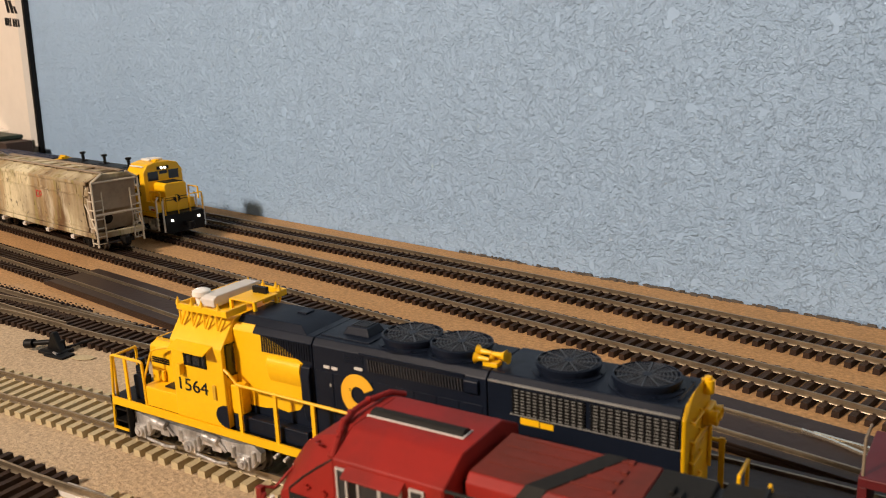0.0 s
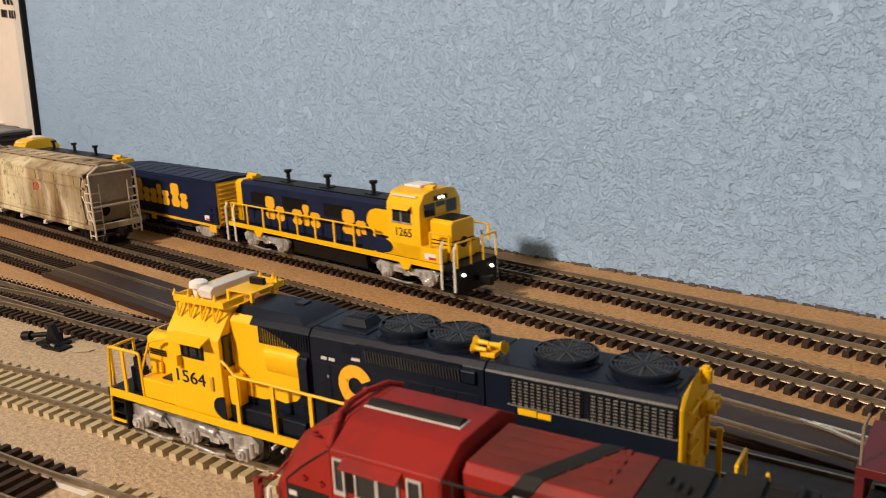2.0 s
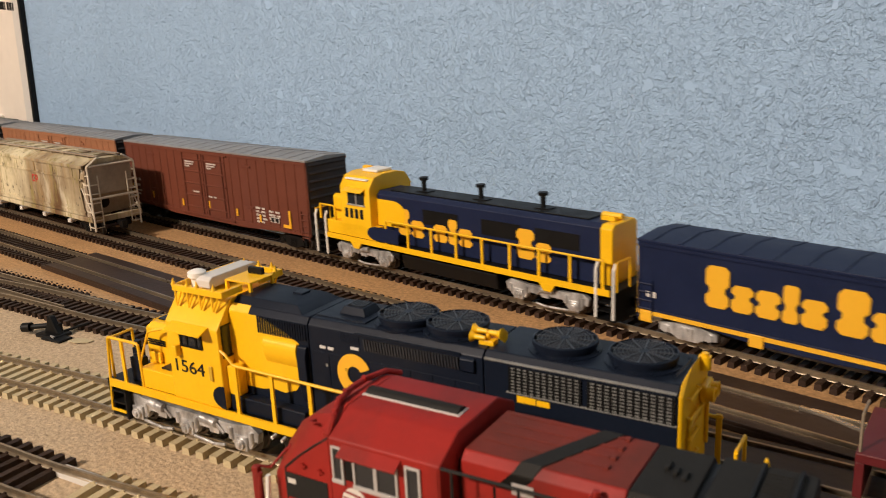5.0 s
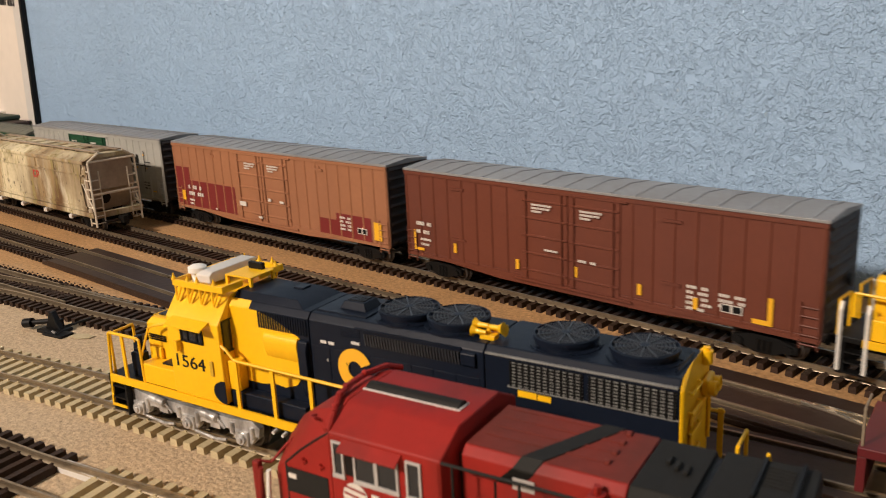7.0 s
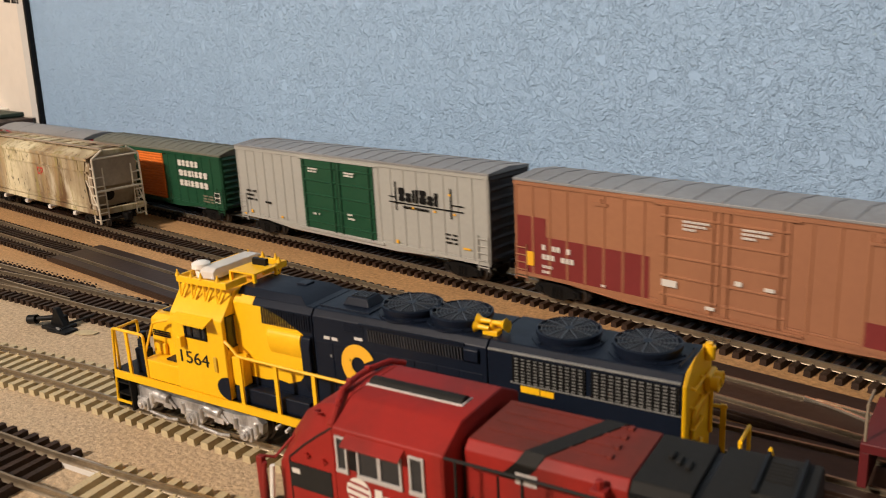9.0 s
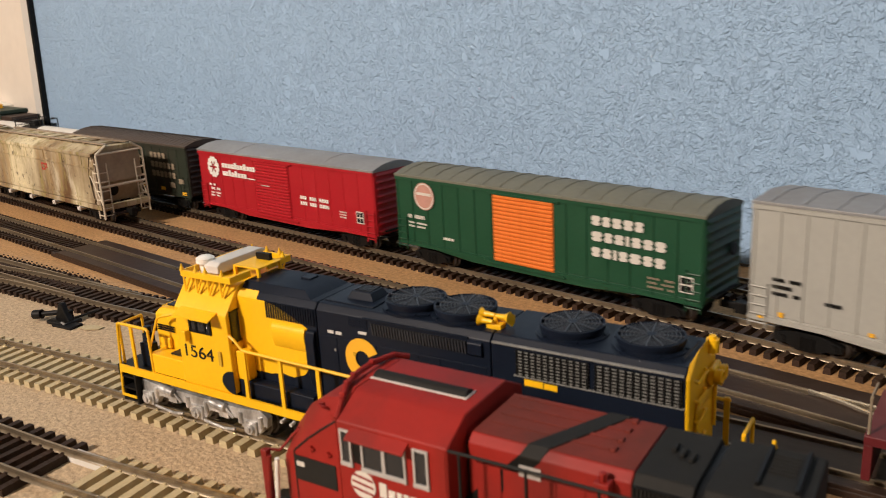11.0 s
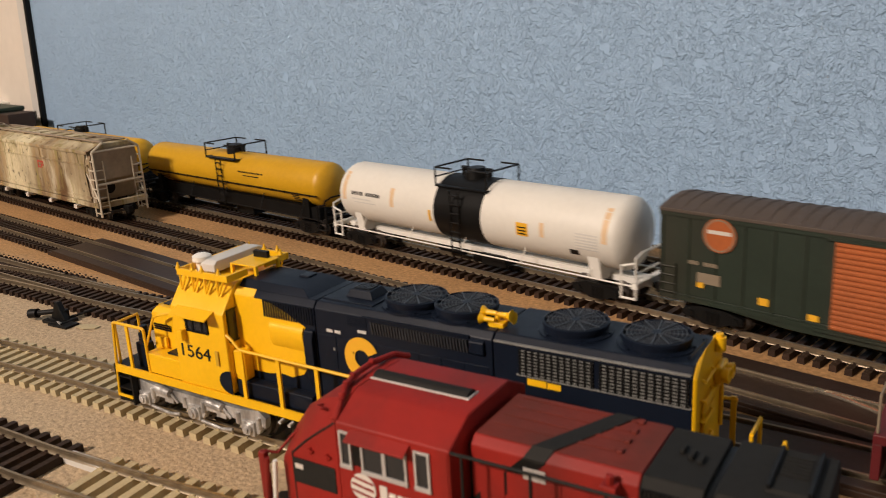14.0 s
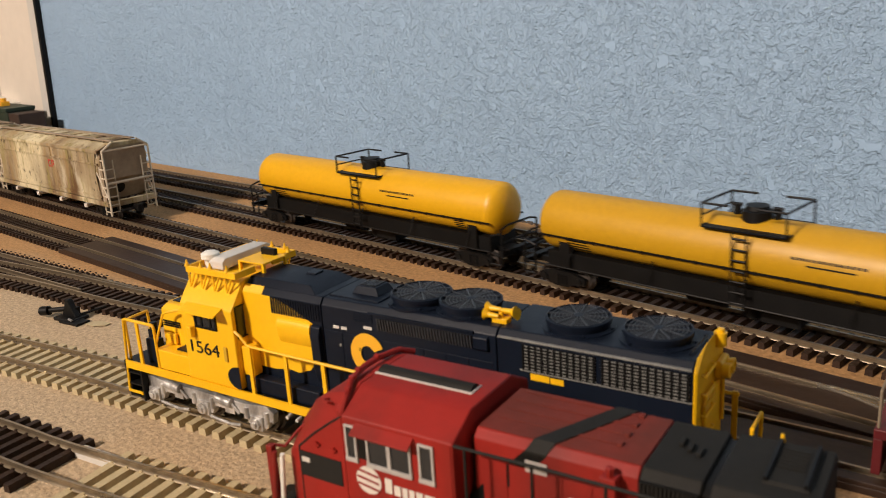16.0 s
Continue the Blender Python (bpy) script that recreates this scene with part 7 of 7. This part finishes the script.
def hopper(label):
    car = thing("hopper_car", label, "freight car", "covered hoppers")
    L, W = 9.9, 1.78
    prof = [(-W * 0.82, 1.75), (-W, 2.6), (-W * 1.0, 4.35), (-W * 0.84, 4.85), (-W * 0.5, 5.1), (W * 0.5, 5.1), (W * 0.84, 4.85), (W, 4.35), (W, 2.6), (W * 0.82, 1.75)]
    body = Shape()
    stations = [(-L + 0.45, 4.1), (-L + 2.6, 1.75), (L - 2.6, 1.75), (L - 0.45, 4.1)]
    n = len(prof)
    v = []
    for x, low in stations:
        for y, z in prof:
            v.append((x, y, max(z, low + (z - 1.75) * 0.12)))
    f = []
    for k in range(3):
        for i in range(n):
            j = (i + 1) % n
            f.append((k * n + i, k * n + j, (k + 1) * n + j, (k + 1) * n + i))
    f += [tuple(range(n))[::-1], tuple(range(3 * n, 4 * n))]
    part("body", body.add(v, f), HOPPER, car, bevel=0.04)
    # outer side sheets hide the slope sheets
    for sy in (-1, 1):
        y0, y1 = sorted((sy * (W - 0.01), sy * (W + 0.05)))
        part("side_sheet", Shape().prism([(-L + 1.3, 3.6), (-L + 0.9, 4.75), (L - 0.9, 4.75), (L - 1.3, 3.6), (L - 1.0, 2.0), (-L + 1.0, 2.0)], y0, y1, "y"), HOPPER, car, "stained cream side sheet")
        part("top_rail", Shape().box(-L + 0.4, L - 0.4, min(sy * W, sy * (W + 0.14)), max(sy * W, sy * (W + 0.14)), 4.72, 4.92), HOPPER, car, bevel=0.03)
        part("side_rail", Shape().box(-L + 0.7, L - 0.7, min(sy * W, sy * (W + 0.12)), max(sy * W, sy * (W + 0.12)), 4.05, 4.13), HOPPER, car)
        part("side_sill", Shape().box(-L, L, min(sy * (W - 0.1), sy * (W + 0.12)), max(sy * (W - 0.1), sy * (W + 0.12)), 1.62, 1.95), HOPPER, car, bevel=0.03)
        part("sill_rail", Shape().box(-L + 0.8, L - 0.8, min(sy * W, sy * (W + 0.1)), max(sy * W, sy * (W + 0.1)), 2.18, 2.28), HOPPER, car)
        for k in range(18):
            x = -L + 1.0 + k * (2 * L - 2.0) / 17
            part("roof_bracket", Shape().prism([(sy * W * 0.86, 4.9), (sy * (W + 0.1), 4.9), (sy * W * 0.86, 5.06)], x - 0.09, x + 0.09), HOPPER, car)
            part("side_post", Shape().box(x - 0.04, x + 0.04, min(sy * (W + 0.04), sy * (W + 0.09)), max(sy * (W + 0.04), sy * (W + 0.09)), 4.13, 4.72), HOPPER, car) if k % 3 == 1 else None
    part("roof", Shape().prism([(-W - 0.1, 4.9), (W + 0.1, 4.9), (W * 0.6, 5.2), (-W * 0.6, 5.2)], -L + 0.3, L - 0.3), HOPPER, car, bevel=0.03)
    part("running_board", Shape().box(-L + 0.2, L - 0.2, -0.95, -0.6, 5.3, 5.36).box(-L + 0.2, L - 0.2, 0.6, 0.95, 5.3, 5.36), HOPPER_END, car)
    for k in range(10):
        x = -L + 1.2 + k * (2 * L - 2.4) / 9
        part("board_support", Shape().box(x - 0.05, x + 0.05, -0.95, 0.95, 5.18, 5.3), HOPPER_END, car)
        if k < 9:
            part("roof_hatch", Shape().box(x + 0.25, x + 1.5, -0.5, 0.5, 5.2, 5.34), HOPPER, car, bevel=0.05)
    for k in range(4):
        x = -L + 3.6 + k * (2 * L - 7.2) / 3
        part("discharge_chute", Shape().prism([(-1.2, 1.75), (1.2, 1.75), (0.45, 0.95), (-0.45, 0.95)], x - 0.75, x + 0.75), HOPPER_END, car, bevel=0.04)
        part("gate_handle", Shape().cyl((x, -1.95, 1.35), (x, -1.2, 1.35), 0.1, 8).box(x - 0.25, x + 0.25, -1.92, -1.8, 1.25, 1.5).cyl((x + 0.2, -1.95, 1.5), (x + 0.2, -1.8, 1.5), 0.12, 8), STENCIL, car, "pale gate handle")
    for sx in (-1, 1):
        x = sx * L
        fr = Shape()
        for y in (-1.72, 1.72):
            fr.tube([(x, y, 0.95), (x, y, 4.85)], 0.075)
            fr.tube([(x - sx * 0.8, y, 0.95), (x - sx * 0.8, y, 4.7)], 0.05)
            for k in range(7):
                z = 1.2 + k * 0.52
                fr.tube([(x, y, z), (x - sx * 0.8, y, z)], 0.045)
                fr.tube([(x, y, z), (x, y * 0.62, z)], 0.04) if k < 6 else None
            fr.tube([(x, y * 0.62, 1.3), (x, y * 0.62, 4.3)], 0.05)
            fr.tube([(x, y, 2.0), (x - sx * 1.9, y, 4.4)], 0.06)
            fr.tube([(x, y, 4.85), (x, 0.9 * (1 if y > 0 else -1), 5.3)], 0.07)
        fr.tube([(x, -1.72, 3.0), (x, 1.72, 3.0)], 0.08)
        fr.tube([(x, -1.72, 4.85), (x, 1.72, 4.85)], 0.06)
        part("end_frame", fr, LADDER_PAINT, car, "pale end ladders and grab bars")
        part("end_sill", Shape().box(min(x, x - sx * 0.4), max(x, x - sx * 0.4), -1.78, 1.78, 1.55, 1.95), HOPPER, car, bevel=0.04)
        part("slope_sheet", Shape().prism([(sx * (L - 1.5), 1.85), (sx * (L - 0.55), 3.6), (sx * (L - 0.55), 4.9), (sx * (L - 2.9), 4.9), (sx * (L - 2.7), 1.85)], -1.66, 1.66, "y"), HOPPER_END, car, "dirty slope sheet")
        part("bulkhead", Shape().box(min(sx * (L - 0.3), sx * (L - 0.42)), max(sx * (L - 0.3), sx * (L - 0.42)), -1.62, 1.62, 3.2, 5.0), HOPPER_END, car)
        part("air_port", Shape().cyl((x - sx * 1.4, -0.3, 2.75), (x - sx * 0.98, -0.3, 2.55), 0.34, 18), BLACK, car, "round black port")
        part("corner_post", Shape().prism([(sx * (L - 0.4), 1.9), (sx * (L - 1.5), 1.9), (sx * (L - 0.55), 4.7), (sx * (L - 0.4), 4.7)], -1.72, -1.64, "y"), HOPPER_END, car)
        coupler(car, x, sx)
        freight_truck(car, sx * (L - 2.0))
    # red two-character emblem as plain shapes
    for x0, w in ((0.9, 0.42), (1.45, 0.42)):
        s = Shape().box(x0, x0 + 0.1, -1.85, -1.8, 3.45, 3.9).box(x0, x0 + w, -1.85, -1.8, 3.8, 3.9)
        s.box(x0, x0 + w, -1.85, -1.8, 3.45, 3.55) if x0 < 1.2 else s.box(x0 + w - 0.1, x0 + w, -1.85, -1.8, 3.62, 3.9).box(x0, x0 + w, -1.85, -1.8, 3.6, 3.67)
        part("red_emblem", s, LABEL_RED, car)
    for o in car.children:
        for q in o.data.vertices:
            if q.co.z > 0.0195:
                q.co.z = 0.0195 + (q.co.z - 0.0195) * 1.24
    return car


def hoppers():
    a = hopper("grime-streaked cream covered hopper standing on a siding")
    def put(x):
        y = spline(HOPPER_TRACK, x)
        d = (spline(HOPPER_TRACK, x + 6) - spline(HOPPER_TRACK, x - 6)) / 12
        return pose(x * CM, (y + 0.12) * CM, 0, 0, 0, math.degrees(math.atan(d)))
    a.matrix_basis = put(-42.8)
    b = copy_thing(a, put(-64.6))
    tagged(b, "pale covered hopper coupled behind on the siding")


hoppers()

# ---- the moving train: travel of its reference point along the main line, in centimetres ----
TRAVEL= [ (0.0, -92.65), (0.5, -85.40), (1.0, -78.15), (1.5, -70.71), (2.0, -63.21), (2.5, -55.67), (3.0, -48.02), (3.5, -40.30), (4.0, -32.35), (4.5, -24.23), (5.0, -16.25), (5.5, -8.41), (6.0, -0.71), (6.5, 6.85), (7.0, 14.20), (7.5, 21.41), (8.0, 28.62), (8.5, 36.55), (9.0, 45.20), (9.5, 54.00), (10.0, 62.80), (10.5, 71.60), (11.0, 80.40), (11.5, 89.20), (12.0, 98.96), (12.5, 108.26), (13.0, 117.43), (13.5, 126.81), (14.0, 136.28), (14.5, 145.73), (15.0, 155.15), (15.5, 164.24), (16.0, 173.27) ]
CONSIST = [
    (road_switcher("navy and yellow switcher locomotive with lit headlights, pulling the train", "1265", False), 48.15, 1, 10.2),
    (blue_car(), 29.85, 1, 7.1),
    (road_switcher("navy and yellow switcher locomotive running cab-last", "", True), 11.5, -1, 10.2),
    (hicube_brown(), -11.0, 1, 11.0),
    (hicube_tan(), -34.6, 1, 11.1),
    (grey_car(), -58.3, 1, 11.0),
    (green_car(), -80.35, 1, 9.2),
    (red_car(), -100.5, 1, 9.1),
    (dark_car(), -120.25, 1, 8.9),
    (white_tank(), -140.8, 1, 10.4),
    (yellow_tank("amber yellow tank car with black walkway and frame", TANK_AMBER), -162.95, 1, 11.1),
    (yellow_tank("bright yellow tank car at the end of the train", TANK_YELLOW), -186.5, 1, 11.1),
]


def place_on_main(x, half):
    """Both trucks stand on the main line."""
    a, b = spline(MAIN_TRACK, x - half * 0.75), spline(MAIN_TRACK, x + half * 0.75)
    return (a + b) / 2, math.atan2(b - a, 1.5 * half)


def travel_at(t):
    """Smooth travel between the timed rows."""
    return spline(TRAVEL, t)


def motions():
    for ob, u, facing, half in CONSIST:
        rows = []
        for t, s in TRAVEL:
            x = s + u
            y, a = place_on_main(x, half)
            rows.append((t, pose(x * CM, y * CM, 0, 0, 0, math.degrees(a) + (180 if facing < 0 else 0))))
        walk(ob, rows)
    # wheels roll with the travel
    turning = [w for ob, _, facing, _ in CONSIST for w in ob.children_recursive if w in WHEELS]
    forward = {w: facing for ob, _, facing, _ in CONSIST for w in ob.children_recursive if w in WHEELS}
    steps = [k / FPS for k in range(0, 16 * FPS + 1)]
    dist = [travel_at(t) for t in steps]
    for w in turning:
        r, at = w["radius"], w.matrix_basis.translation.copy()
        walk(w, [(t, Matrix.Translation(at) @ Matrix.Rotation(forward[w] * (d - dist[0]) / r, 4, "Y")) for t, d in zip(steps, dist)])


motions()
